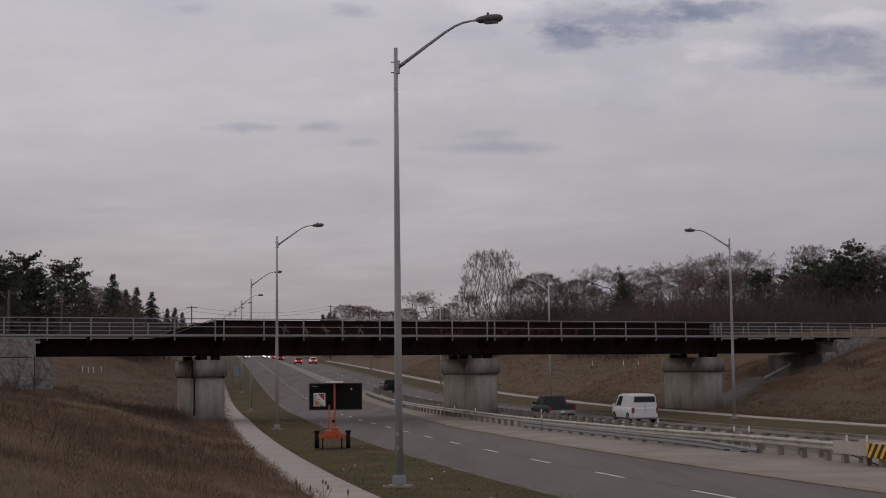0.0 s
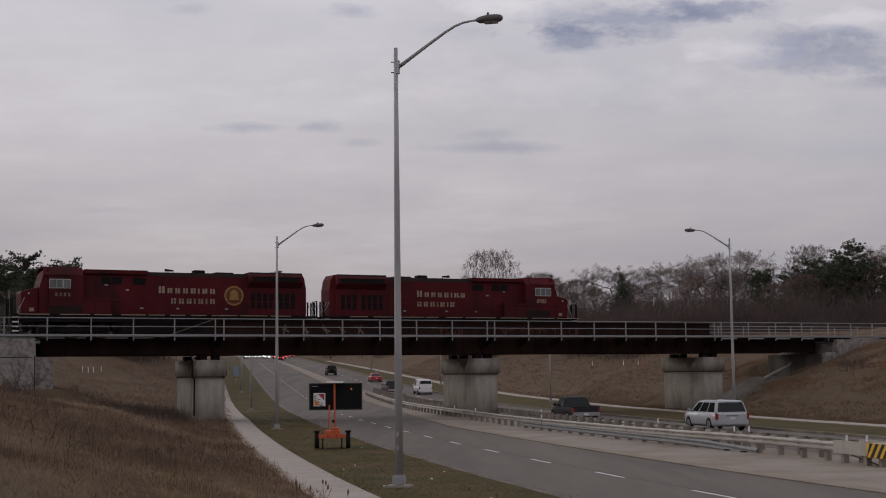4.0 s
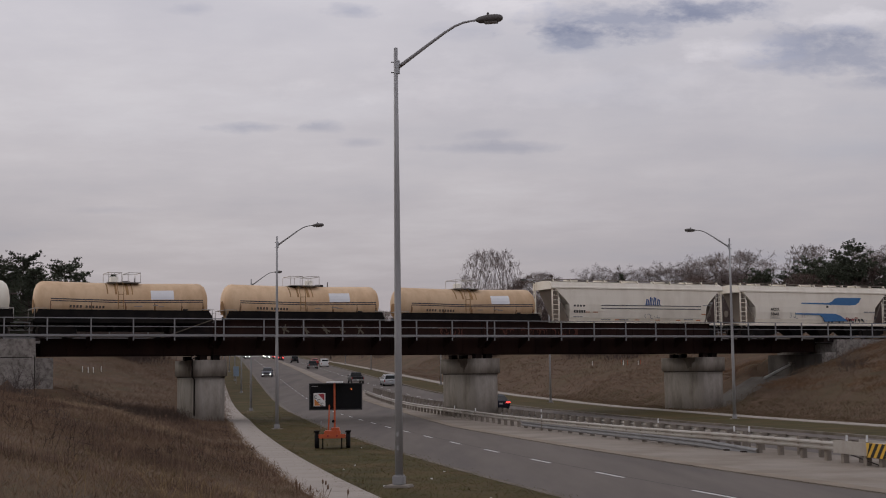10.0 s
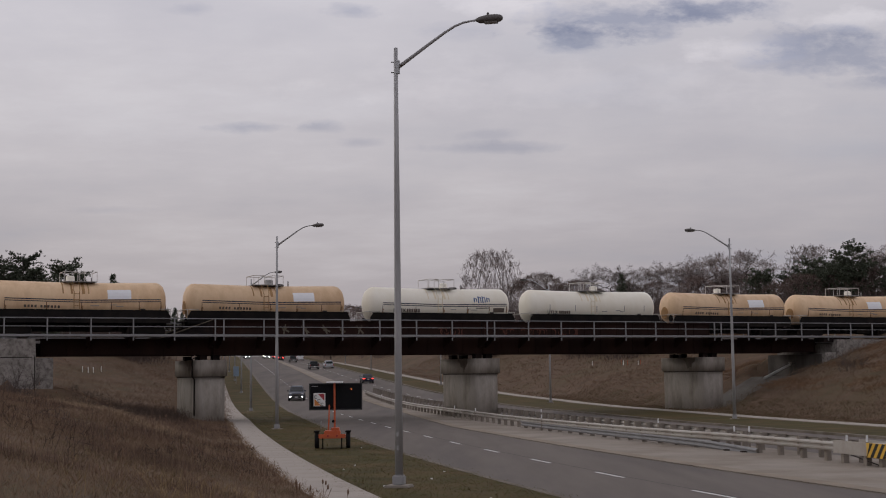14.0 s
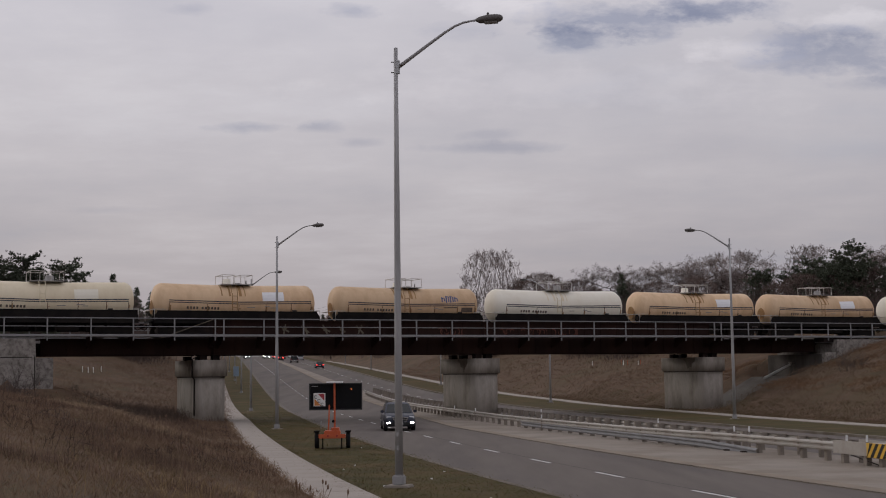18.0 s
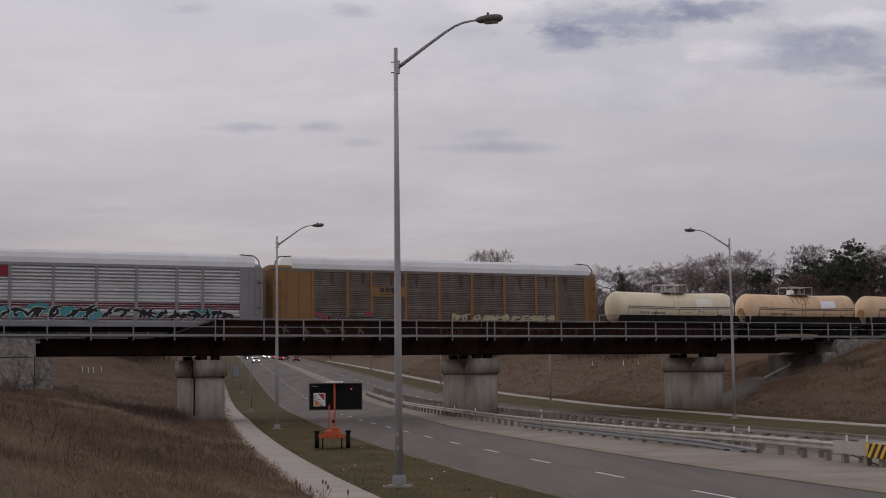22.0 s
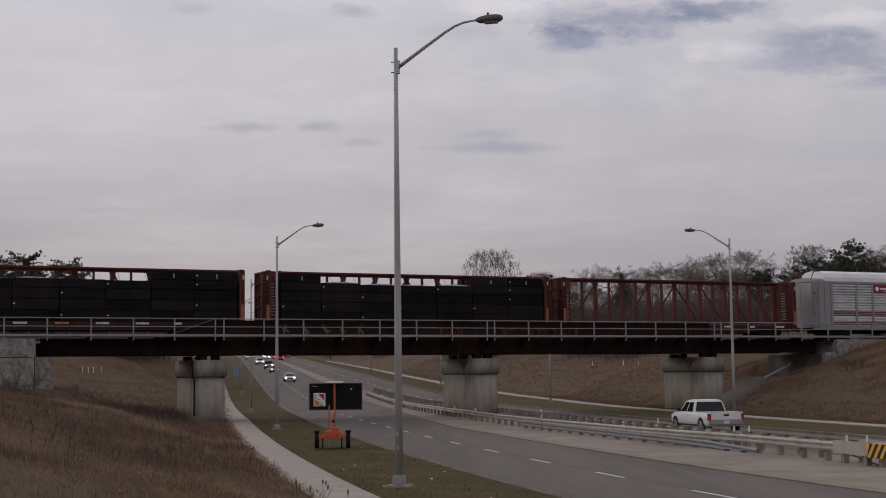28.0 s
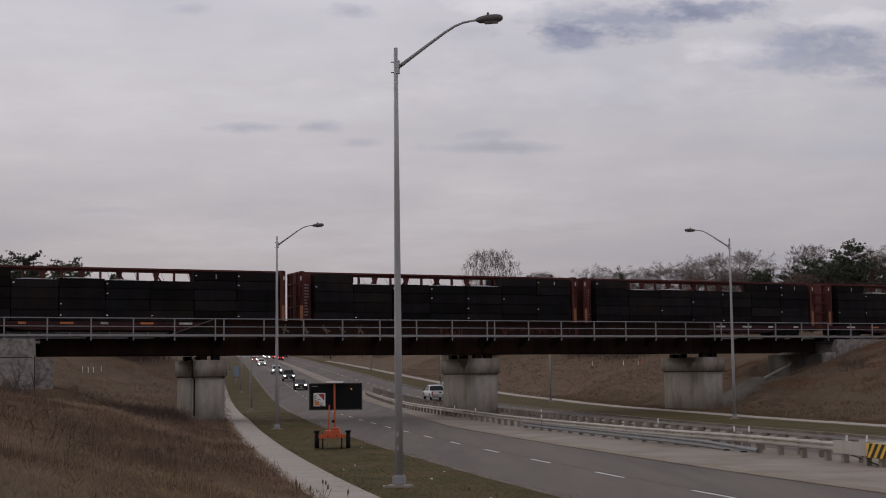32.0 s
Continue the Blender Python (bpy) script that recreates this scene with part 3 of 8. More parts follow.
def build_track():
    t = local(thing("railway_track", "railway track on grey ballast across the bridge", "railway track", kind="structure"))
    part("ballast", prismed([(-2.2, 5.59), (2.2, 5.59), (1.7, 5.76), (-1.7, 5.76)], "x", -260, 330), "ballast", t)
    for y in (-0.76, 0.76):
        bm = bmesh.new()
        box(bm, -260, 330, y - 0.07, y + 0.07, 5.78, 5.80)
        box(bm, -260, 330, y - 0.015, y + 0.015, 5.80, 5.90)
        box(bm, -260, 330, y - 0.036, y + 0.036, 5.90, 5.95)
        part("rail", bm, "rail_steel", t)
    bm = boxed(-0.11, 0.11, -1.3, 1.3, 5.66, 5.78)
    me = bpy.data.meshes.new("tie")
    bm.to_mesh(me)
    bm.free()
    me.materials.append(MATS["tie_wood"])
    for i in range(130):
        piece("tie", me, t, pose(-40 + i * 0.62, 0, 0))


build_track()


# ---- lamps along the road ----
def build_lamp():
    """A tapered pole with a rising arm towards +x and a cobra head."""
    lamp = thing("street_lamp", "tall grey galvanised street lamp with a single curved arm", "street lamp", "street lamps along the road")
    part("base", boxed(-0.32, 0.32, -0.32, 0.32, -0.5, 0.05, bevel=0.03), "kerb_concrete", lamp, "low concrete footing")
    part("shroud", boxed(-0.15, 0.15, -0.15, 0.15, 0.05, 0.30, bevel=0.03), "pole_steel", lamp)
    part("pole", tubed([(0, 0, 0.06), (0, 0, 4), (0, 0, 8), (0, 0, 11.54)], [0.112, 0.094, 0.074, 0.053], 12), "pole_steel", lamp)
    for z in (1.0, 1.35):
        part("hand_hole_cover", boxed(-0.03, 0.03, -0.116, -0.09, z - 0.06, z + 0.06), "pole_steel", lamp)
    part("clamp", boxed(0.03, 0.10, -0.06, 0.06, 10.84, 11.2), "galvanised", lamp)
    for z in (10.88, 11.16):
        part("bolt", tubed([(-0.13, 0, z), (0.0, 0, z)], 0.014, 6), "black_steel", lamp)
    arm = [(0.08, 0, 11.02), (0.5, 0, 11.30), (0.95, 0, 11.60), (1.35, 0, 11.86), (1.62, 0, 12.01), (1.85, 0, 12.09), (2.08, 0, 12.12), (2.3, 0, 12.13)]
    part("arm", tubed(arm, [0.055, 0.050, 0.044, 0.038, 0.034, 0.031, 0.029, 0.028], 8), "pole_steel", lamp)
    bm = bmesh.new()
    rows = [(2.2, 0.06, 12.17, 12.09), (2.30, 0.12, 12.21, 12.04), (2.5, 0.16, 12.25, 12.03), (2.72, 0.17, 12.25, 12.03), (2.86, 0.13, 12.23, 12.06), (2.91, 0.06, 12.19, 12.10)]
    rings = []
    for x, w, zt, zb in rows:
        zm = zb + (zt - zb) * 0.45
        rings.append([bm.verts.new((x, w * c, zm + ((zt - zm) if s > 0 else (zm - zb)) * s)) for c, s in ((math.cos(k * math.tau / 12), math.sin(k * math.tau / 12)) for k in range(12))])
    for r0, r1 in zip(rings, rings[1:]):
        for k in range(12):
            bm.faces.new((r0[k], r0[(k + 1) % 12], r1[(k + 1) % 12], r1[k])).smooth = True
    bm.faces.new(rings[0])
    bm.faces.new(rings[-1])
    head = part("lamp_head", bm, "lamp_head", lamp, "brown-grey cobra lamp head")
    part("lens", boxed(2.42, 2.78, -0.11, 0.11, 12.02, 12.05, bevel=0.01), "lamp_lens", head)
    part("photocell", lathed([(0.03, 0), (0.035, 0.06), (0.02, 0.08)], "z", 10, (2.52, 0, 12.23)), "lamp_head", head)
    return lamp


LAMP = build_lamp()
LAMP.matrix_basis = pose(-1.20, 35.45, 0.375, 0, 0, -14)
LEFT_LAMPS = ((-10.0, 81.3), (-17.5, 123.2), (-26.1, 175.0), (-33.7, 219.0), (-42.0, 266.0), (-51.0, 316.0), (-60.0, 366.0))
for x, y in LEFT_LAMPS:
    twin = copy_thing(LAMP, pose(x, y, road_z(y) + 0.1, 0, 0, -10))
    if y > 100:
        twin.scale = (1.0, 1.0, 1.035)
for x, y in ((19.05, 89.8), (10.75, 138.5), (-0.5, 196.0), (-14.8, 275.0), (-24.0, 330.0)):
    copy_thing(LAMP, pose(x, y, road_z(y) + 0.1, 0, 0, 172)).scale = (1.0, 1.0, 1.035)

# ---- the train: every car stands on z = 0 at the rail head, +x is the way it runs, -y the side towards the road's near end ----
mat("loco_red", (0.082, 0.010, 0.013), 0.75, vary=0.25, scale=0.6, dirt=(0.026, 0.010, 0.010), dirt_amount=0.8, dirt_scale=0.45, spec=0.12, stretch=(1, 1, 0.5))
mat("loco_grime", (0.022, 0.014, 0.013), 0.85, vary=0.3, scale=1.0)
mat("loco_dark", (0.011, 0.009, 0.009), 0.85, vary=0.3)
mat("window_alloy", (0.30, 0.29, 0.28), 0.5, metal=0.3, vary=0.15)
# mottled grey base paints in the sky seen through the cab windows
mat("cab_pane", (0.10, 0.10, 0.10), 0.15, vary=0.5, scale=1.5, bump=0.0, spec=0.5)
mat("loco_letter", (0.27, 0.205, 0.155), 0.8, vary=0.45, scale=3.0, fine=12)
mat("loco_cream", (0.27, 0.205, 0.145), 0.6, vary=0.15)
mat("crest_brown", (0.115, 0.040, 0.020), 0.7, vary=0.3, scale=2.0)
mat("loco_gold", (0.27, 0.155, 0.045), 0.6, vary=0.2)
mat("sill_white", (0.55, 0.52, 0.48), 0.6, vary=0.25, scale=2.0, dirt=(0.2, 0.15, 0.12), dirt_amount=0.7, dirt_scale=1.2)
mat("hopper_white", (0.90, 0.84, 0.73), 0.6, vary=0.08, scale=0.5, dirt=(0.60, 0.53, 0.43), dirt_amount=0.55, dirt_scale=0.5, stretch=(1, 1, 0.35), bump=0.05)
mat("hopper_grey", (0.20, 0.170, 0.145), 0.8, vary=0.15, scale=0.6)
mat("tank_tan", (0.70, 0.505, 0.325), 0.6, vary=0.10, scale=0.5, dirt=(0.50, 0.315, 0.175), dirt_amount=0.75, dirt_scale=0.55, stretch=(1, 1, 0.35), per_object=0.08, bump=0.05)
mat("tank_cream", (0.76, 0.67, 0.50), 0.6, vary=0.08, scale=0.5, dirt=(0.5, 0.40, 0.26), dirt_amount=0.5, dirt_scale=0.5, stretch=(1, 1, 0.35), bump=0.05)
mat("tank_white", (0.83, 0.79, 0.69), 0.6, vary=0.07, scale=0.5, dirt=(0.64, 0.58, 0.45), dirt_amount=0.5, dirt_scale=0.5, stretch=(1, 1, 0.35), bump=0.05)
mat("label_white", (0.80, 0.80, 0.82), 0.55, vary=0.05)
mat("strap_brown", (0.13, 0.065, 0.04), 0.85, vary=0.3)
mat("tank_drip", (0.36, 0.215, 0.105), 0.85, vary=0.3, scale=2.0)
mat("stripe_navy", (0.035, 0.035, 0.06), 0.6, vary=0.2)
mat("mark_faded", (0.13, 0.105, 0.085), 0.8, vary=0.45, scale=2.0, fine=12)
mat("stain_grey", (0.13, 0.10, 0.08), 0.8, vary=0.4, scale=3.0)
mat("mark_black", (0.05, 0.045, 0.045), 0.7, vary=0.3)
mat("mark_grey", (0.28, 0.27, 0.26), 0.7, vary=0.2)
mat("mark_blue", (0.035, 0.085, 0.24), 0.6, vary=0.15)
mat("swoosh_blue", (0.06, 0.17, 0.36), 0.6, vary=0.12)
mat("mark_orange", (0.45, 0.16, 0.05), 0.7, vary=0.2)
mat("rack_grey", (0.25, 0.245, 0.25), 0.55, metal=0.3, vary=0.12, scale=0.7, dirt=(0.26, 0.25, 0.25), dirt_amount=0.5)
mat("rack_panel", (0.52, 0.52, 0.525), 0.5, metal=0.3, vary=0.1, scale=0.6, dirt=(0.3, 0.29, 0.28), dirt_amount=0.4)
mat("rack_brown", (0.190, 0.166, 0.142), 0.8, vary=0.2, scale=0.7, dirt=(0.095, 0.060, 0.042), dirt_amount=0.6, dirt_scale=0.6, stretch=(1, 1, 0.4))
mat("rack_yellow", (0.265, 0.146, 0.062), 0.8, vary=0.15, scale=0.8, dirt=(0.20, 0.085, 0.03), dirt_amount=0.6, dirt_scale=0.8)
mat("rack_roof", (0.66, 0.66, 0.67), 0.45, metal=0.25, vary=0.06, scale=0.8, dirt=(0.5, 0.48, 0.46), dirt_amount=0.4)
mat("rust_dark", (0.10, 0.045, 0.03), 0.9, vary=0.3)
mat("stripe_maroon", (0.16, 0.02, 0.03), 0.6, vary=0.2)
mat("board_red", (0.22, 0.02, 0.04), 0.6, vary=0.1)
mat("tag_teal", (0.06, 0.26, 0.28), 0.7, vary=0.25)
mat("tag_white", (0.55, 0.56, 0.55), 0.7, vary=0.2)
mat("tag_black", (0.025, 0.022, 0.022), 0.7, vary=0.3)
mat("tag_straw", (0.42, 0.38, 0.22), 0.7, vary=0.25)
mat("tag_red", (0.30, 0.05, 0.06), 0.7, vary=0.25)
mat("beam_red", (0.105, 0.036, 0.033), 0.85, vary=0.25, scale=0.8, dirt=(0.085, 0.035, 0.028), dirt_amount=0.7, dirt_scale=0.6)
mat("sill_maroon", (0.040, 0.017, 0.018), 0.85, vary=0.3, scale=0.8)
mat("beam_rust", (0.28, 0.12, 0.06), 0.85, vary=0.3)
mat("lumber_wrap", (0.0125, 0.0115, 0.0125), 0.9, vary=0.4, scale=0.7, dirt=(0.026, 0.018, 0.014), dirt_amount=0.7, dirt_scale=0.4, per_object=0.4, spec=0.05)
mat("wrap_white", (0.50, 0.50, 0.52), 0.55, vary=0.15)

TRAIN_T = (0, 4, 8, 12, 16, 20, 24, 28, 32)
TRAIN_S = (0.0, 52.18, 103.92, 155.18, 205.93, 256.57, 307.53, 358.67, 409.9)
TRAIN = []
NEAR = -1


def bar(parent, x0, x1, z0, z1, material, y, name="lettering", depth=0.012):
    """A thin raised patch on a car's near side."""
    return part(name, boxed(x0, x1, y - depth, y + 0.004, z0, z1), material, parent)


def letter_bars(parent, x, z, h, widths, material, y, gap=0.35, name="lettering", slant=0.0):
    """A word as a row of plain bars, a part for each character."""
    last = None
    for w in widths:
        if w > 0:
            last = part(name, prismed([(x, z), (x + w, z), (x + w + slant * h, z + h), (x + slant * h, z + h)], "y", y - 0.012, y + 0.004), material, parent)
        x += abs(w) + gap * h
    return last


def lettered(parent, text, x, z, h, y, material, name="lettering", turned=False, slant=0.0):
    """Readable characters, as thick as paint, on a car's side; x, z: foot of the first one."""
    cu = bpy.data.curves.new(name, "FONT")
    cu.body, cu.size, cu.extrude, cu.shear = text, h / 0.70, 0.004, slant
    cu.space_character, cu.offset = 1.05, h * 0.035
    tmp = bpy.data.objects.new(name, cu)
    me = bpy.data.meshes.new_from_object(tmp)
    bpy.data.objects.remove(tmp)
    bpy.data.curves.remove(cu)
    me.materials.clear()
    me.materials.append(MATS[material])
    ob = new(name, me)
    ob.parent = parent
    ob.matrix_basis = pose(x, y, z, 90, 0, 180 if turned else 0)
    return ob


def tag(parent, x0, x1, z0, z1, y, seed, letters, wide, fill, edge, haze):
    """A large painted tag: clouds of colour, pale outlines and dark strokes that cannot be read."""
    rnd = random.Random(seed)

    def ribbon_of(bm, pts, w, yy):
        prev = None
        for i, (px, pz) in enumerate(pts):
            qx, qz = pts[min(i + 1, len(pts) - 1)]
            rx, rz = pts[max(i - 1, 0)]
            dx, dz = qx - rx, qz - rz
            k = math.hypot(dx, dz) or 1.0
            ww = w * (0.75 + 0.25 * math.sin(i * 1.7))
            cur = [bm.verts.new((min(x1, max(x0, px + s * -dz / k * ww)), yy, min(z1, max(z0, pz + s * dx / k * ww)))) for s in (-1, 1)]
            if prev:
                bm.faces.new((prev[0], prev[1], cur[1], cur[0]))
            prev = cur
    cloud, rim, ink = bmesh.new(), bmesh.new(), bmesh.new()
    step = (x1 - x0) / letters
    h = z1 - z0
    for i in range(letters):
        cx = x0 + step * (i + 0.5)
        if rnd.random() < 0.6:
            r = step * rnd.uniform(0.4, 0.8)
            c = (cx + rnd.uniform(-0.3, 0.3), z0 + h * rnd.uniform(0.4, 0.8))
            ring = [cloud.verts.new((min(x1, max(x0, c[0] + r * math.cos(a * 0.524) * rnd.uniform(0.7, 1.1))), y - 0.001 * (i % 3), min(z1, max(z0, c[1] + 0.6 * r * math.sin(a * 0.524) * rnd.uniform(0.7, 1.1))))) for a in range(12)]
            cloud.faces.new(ring)
        for j in range(rnd.choice((2, 3, 3))):
            n = 7
            a, b = (cx + rnd.uniform(-0.5, 0.1) * step, z0 + h * rnd.uniform(0.12, 0.35)), (cx + rnd.uniform(-0.1, 0.55) * step, z0 + h * rnd.uniform(0.6, 0.9))
            if rnd.random() < 0.4:
                a, b = (cx - 0.5 * step, z0 + h * rnd.uniform(0.2, 0.8)), (cx + 0.5 * step, z0 + h * rnd.uniform(0.2, 0.8))
            bend = rnd.uniform(-0.35, 0.35) * h
            pts = [(a[0] + (b[0] - a[0]) * k / n + bend * math.sin(math.pi * k / n), a[1] + (b[1] - a[1]) * k / n + 0.3 * bend * math.sin(math.tau * k / n)) for k in range(n + 1)]
            ribbon_of(rim, pts, wide * 1.45, y - 0.006 - 0.0007 * (i % 4))
            ribbon_of(ink, pts, wide, y - 0.011 - 0.0007 * ((i + j) % 5))
    for bm, m in ((cloud, haze), (rim, edge), (ink, fill)):
        part("graffiti", bm, m, parent)


def scrawl(parent, x0, x1, z0, z1, y, material, seed, count, wide, name="graffiti"):
    """Loose painted strokes that cannot be read."""
    rnd = random.Random(seed)
    bm = bmesh.new()
    for i in range(count):
        cx = x0 + (x1 - x0) * (i + 0.5) / count + rnd.uniform(-0.1, 0.1)
        r = (z1 - z0) * rnd.uniform(0.28, 0.5)
        cz = (z0 + z1) / 2 + rnd.uniform(-0.08, 0.08) * (z1 - z0)
        a0, span = rnd.uniform(0, math.tau), rnd.uniform(2.2, 4.6)
        sq = rnd.uniform(0.55, 1.0)
        prev = None
        for k in range(10):
            a = a0 + span * k / 9
            w = wide * (0.55 + 0.45 * math.sin(math.pi * k / 9))
            pts = []
            for rr in (r - w, r + w):
                pts.append((min(x1, max(x0, cx + rr * sq * math.cos(a))), min(z1, max(z0, cz + rr * math.sin(a)))))
            cur = [bm.verts.new((px, y - 0.010 - 0.0006 * (i % 5), pz)) for px, pz in pts]
            if prev:
                try:
                    bm.faces.new((prev[0], prev[1], cur[1], cur[0]))
                except ValueError:
                    pass
            prev = cur
    return part(name, bm, material, parent)


def build_trucks(car, centres, wheel=0.457, base=1.78, axles=2):
    for c in centres:
        truck = part("truck_frame", boxed(c - base * (axles - 1) / 2 - 0.35, c + base * (axles - 1) / 2 + 0.35, -1.12, -0.98, 0.34 if axles < 3 else 0.26, 0.76 if axles < 3 else 1.14, bevel=0.04), "black_steel", car)
        part("side_frame", boxed(c - base * (axles - 1) / 2 - 0.35, c + base * (axles - 1) / 2 + 0.35, 0.98, 1.12, 0.40, 0.72, bevel=0.04), "black_steel", truck)
        part("bolster", boxed(c - 0.22, c + 0.22, -1.1, 1.1, 0.55, 0.85), "black_steel", truck)
        for k in range(axles):
            x = c + base * (k - (axles - 1) / 2)
            bm = bmesh.new()
            for y in (-0.78, 0.78):
                lathe(bm, [(wheel + 0.025, y - 0.06 if y > 0 else y + 0.06), (wheel, y), (wheel, y + (0.07 if y > 0 else -0.07))], "y", 18, (x, 0, wheel))
            tube(bm, [(x, -1.05, wheel), (x, 1.05, wheel)], 0.085, 8)
            part("wheelset", bm, "rail_steel", truck)


def build_brake_gear(car, half, sill=0.34):
    """Centre sill with the reservoir, valve and rods that hang under a car."""
    part("centre_sill", boxed(-half, half, -sill, sill, 0.50, 0.96), "black_steel", car)
    part("air_reservoir", lathed([(0.05, -0.75), (0.22, -0.68), (0.22, 0.68), (0.05, 0.75)], "x", 14, (1.4, -0.85, 0.66)), "black_steel", car)
    part("brake_cylinder", lathed([(0.16, -0.45), (0.16, 0.40), (0.08, 0.45)], "x", 12, (-1.6, -0.80, 0.70)), "black_steel", car)
    part("brake_rod", tubed([(-half * 0.6, -0.62, 0.55), (half * 0.6, -0.62, 0.55)], 0.03, 6), "black_steel", car)
    for x in (-0.7, 0.6, 2.6):
        part("hanger_bracket", boxed(x - 0.05, x + 0.05, -1.1, 1.1, 0.52, 1.0), "black_steel", car)


def build_couplers(car, half, z=0.88):
    for s in (-1, 1):
        bm = boxed(*sorted((s * half, s * (half + 0.55))), -0.09, 0.09, z - 0.09, z + 0.09)
        box(bm, *sorted((s * (half + 0.45), s * (half + 0.70))), -0.16, 0.16, z - 0.15, z + 0.15, bevel=0.03)
        tube(bm, [(s * half, 0.25, z), (s * (half + 0.3), 0.27, z - 0.28), (s * (half + 0.6), 0.2, z - 0.1)], 0.03, 6)
        part("coupler", bm, "black_steel", car)


def ladder(parent, x, y, z0, z1, width=0.45, along="x", material="hopper_white", rungs=None):
    bm = bmesh.new()
    at = (lambda u, z: (x + u, y, z)) if along == "x" else (lambda u, z: (x, y + u, z))
    for u in (-width / 2, width / 2):
        tube(bm, [at(u, z0), at(u, z1)], 0.028, 5)
    n = rungs or int((z1 - z0) / 0.36)
    for i in range(n):
        z = z0 + (z1 - z0) * (i + 0.5) / n
        tube(bm, [at(-width / 2, z), at(width / 2, z)], 0.022, 5)
    return part("ladder", bm, material, parent)


def loft_z(rows):
    """A body in level slices: z, x0, x1, half width."""
    bm = bmesh.new()
    rings = [[bm.verts.new((x0, -w, z)), bm.verts.new((x1, -w, z)), bm.verts.new((x1, w, z)), bm.verts.new((x0, w, z))] for z, x0, x1, w in rows]
    for a, b in zip(rings, rings[1:]):
        for k in range(4):
            bm.faces.new((a[k], a[(k + 1) % 4], b[(k + 1) % 4], b[k]))
    bm.faces.new(rings[0])
    bm.faces.new(rings[-1])
    return bm


# -- locomotives --
def build_loco(name_label, crest, turned):
    loco = thing("locomotive", name_label, "locomotive", "locomotives of the train")
    n = 1 if turned else -1          # the side that faces the road
    part("frame", boxed(-10.3, 10.2, -1.5, 1.5, 1.22, 1.62, bevel=0.03), "loco_dark", loco)
    part("walkway", boxed(-9.2, 9.0, -1.56, 1.56, 1.62, 1.67), "loco_grime", loco)
    bm = bmesh.new()
    rnd = random.Random(7 if turned else 3)
    x = -8.6
    while x < 9.2:
        w = rnd.uniform(1.0, 2.6)
        box(bm, x, x + w, n * 1.56 - 0.02, n * 1.56 + 0.02, 1.57, 1.63)
        x += w + rnd.uniform(0.15, 0.7)
    part("sill_stripe", bm, "loco_cream", loco, "chipped pale sill stripe")
    part("fuel_tank", boxed(-3.7, 3.6, -1.35, 1.35, 0.28, 1.22, bevel=0.12), "loco_dark", loco)
    for x in (-9.6, -3.95, 3.85, 9.5):
        part("air_tank", boxed(x - 0.22, x + 0.22, -1.3, 1.3, 0.55, 1.2, bevel=0.08), "loco_dark", loco)
    # long hood
    part("engine_hood", prismed([(-0.92, 1.67), (0.92, 1.67), (0.92, 4.35), (0.72, 4.62), (-0.72, 4.62), (-0.92, 4.35)], "x", -5.6, 6.1), "loco_red", loco)
    part("radiator_hood", prismed([(-0.95, 1.67), (0.95, 1.67), (0.95, 3.65), (1.48, 4.05), (1.48, 4.45), (1.20, 4.72), (-1.20, 4.72), (-1.48, 4.45), (-1.48, 4.05), (-0.95, 3.65)], "x", -9.55, -5.6), "loco_red", loco)
    part("hood_end", prismed([(-9.55, 1.67), (-9.55, 4.70), (-9.85, 4.40), (-10.0, 3.6), (-10.0, 1.67)], "y", -0.85, 0.85), "loco_red", loco)
    part("radiator_grille", prismed([(-1.49, 4.08), (1.49, 4.08), (1.49, 4.40), (-1.49, 4.40)], "x", -9.35, -5.8), "loco_dark", loco, "black radiator intake grille")
    for sx in (-1, 1):
        for i in range(7):
            x = -9.1 + i * 0.46 + (0.25 if i > 2 else 0)
            part("louver", boxed(x, x + 0.30, sx * 0.955 - 0.02, sx * 0.955 + 0.02, 2.15, 3.25), "loco_dark", loco)
        for x0, x1, z0, z1 in ((1.75, 2.65, 3.72, 4.20), (3.4, 4.05, 3.72, 4.20), (4.15, 4.75, 3.72, 4.20)):
            part("side_vent", boxed(x0, x1, sx * 0.925 - 0.02, sx * 0.925 + 0.02, z0, z1), "loco_dark", loco)
        for i in range(10):
            x = -5.2 + i * 1.06
            part("hood_door", boxed(x, x + 0.98, sx * 0.925 - 0.012, sx * 0.925 + 0.012, 1.85, 3.05), "loco_red", loco)
    part("hood_roof", prismed([(-0.93, 4.34), (0.93, 4.34), (0.73, 4.63), (-0.73, 4.63)], "x", -5.62, 1.6), "loco_grime", loco, "sooty black hood roof")
    part("radiator_roof", prismed([(-1.49, 4.42), (1.49, 4.42), (1.21, 4.73), (-1.21, 4.73)], "x", -9.5, -5.62), "loco_grime", loco)
    part("underframe_shadow_plate", boxed(-10.2, 10.1, -1.48, 1.48, 1.12, 1.50), "loco_dark", loco)
    part("dynamic_brake_box", boxed(1.6, 6.0, -1.15, 1.15, 4.40, 4.70, bevel=0.05), "loco_red", loco)
    part("exhaust_stack", boxed(-2.6, -1.8, -0.35, 0.35, 4.62, 4.86, bevel=0.04), "loco_dark", loco)
    part("roof_hatch", boxed(-4.6, -3.3, -0.6, 0.6, 4.62, 4.72), "loco_grime", loco)
    horn = part("horn", tubed([(-0.4, 0, 4.62), (-0.4, 0, 4.80), (0.2, 0, 4.84)], [0.04, 0.05, 0.10], 8), "loco_dark", loco)
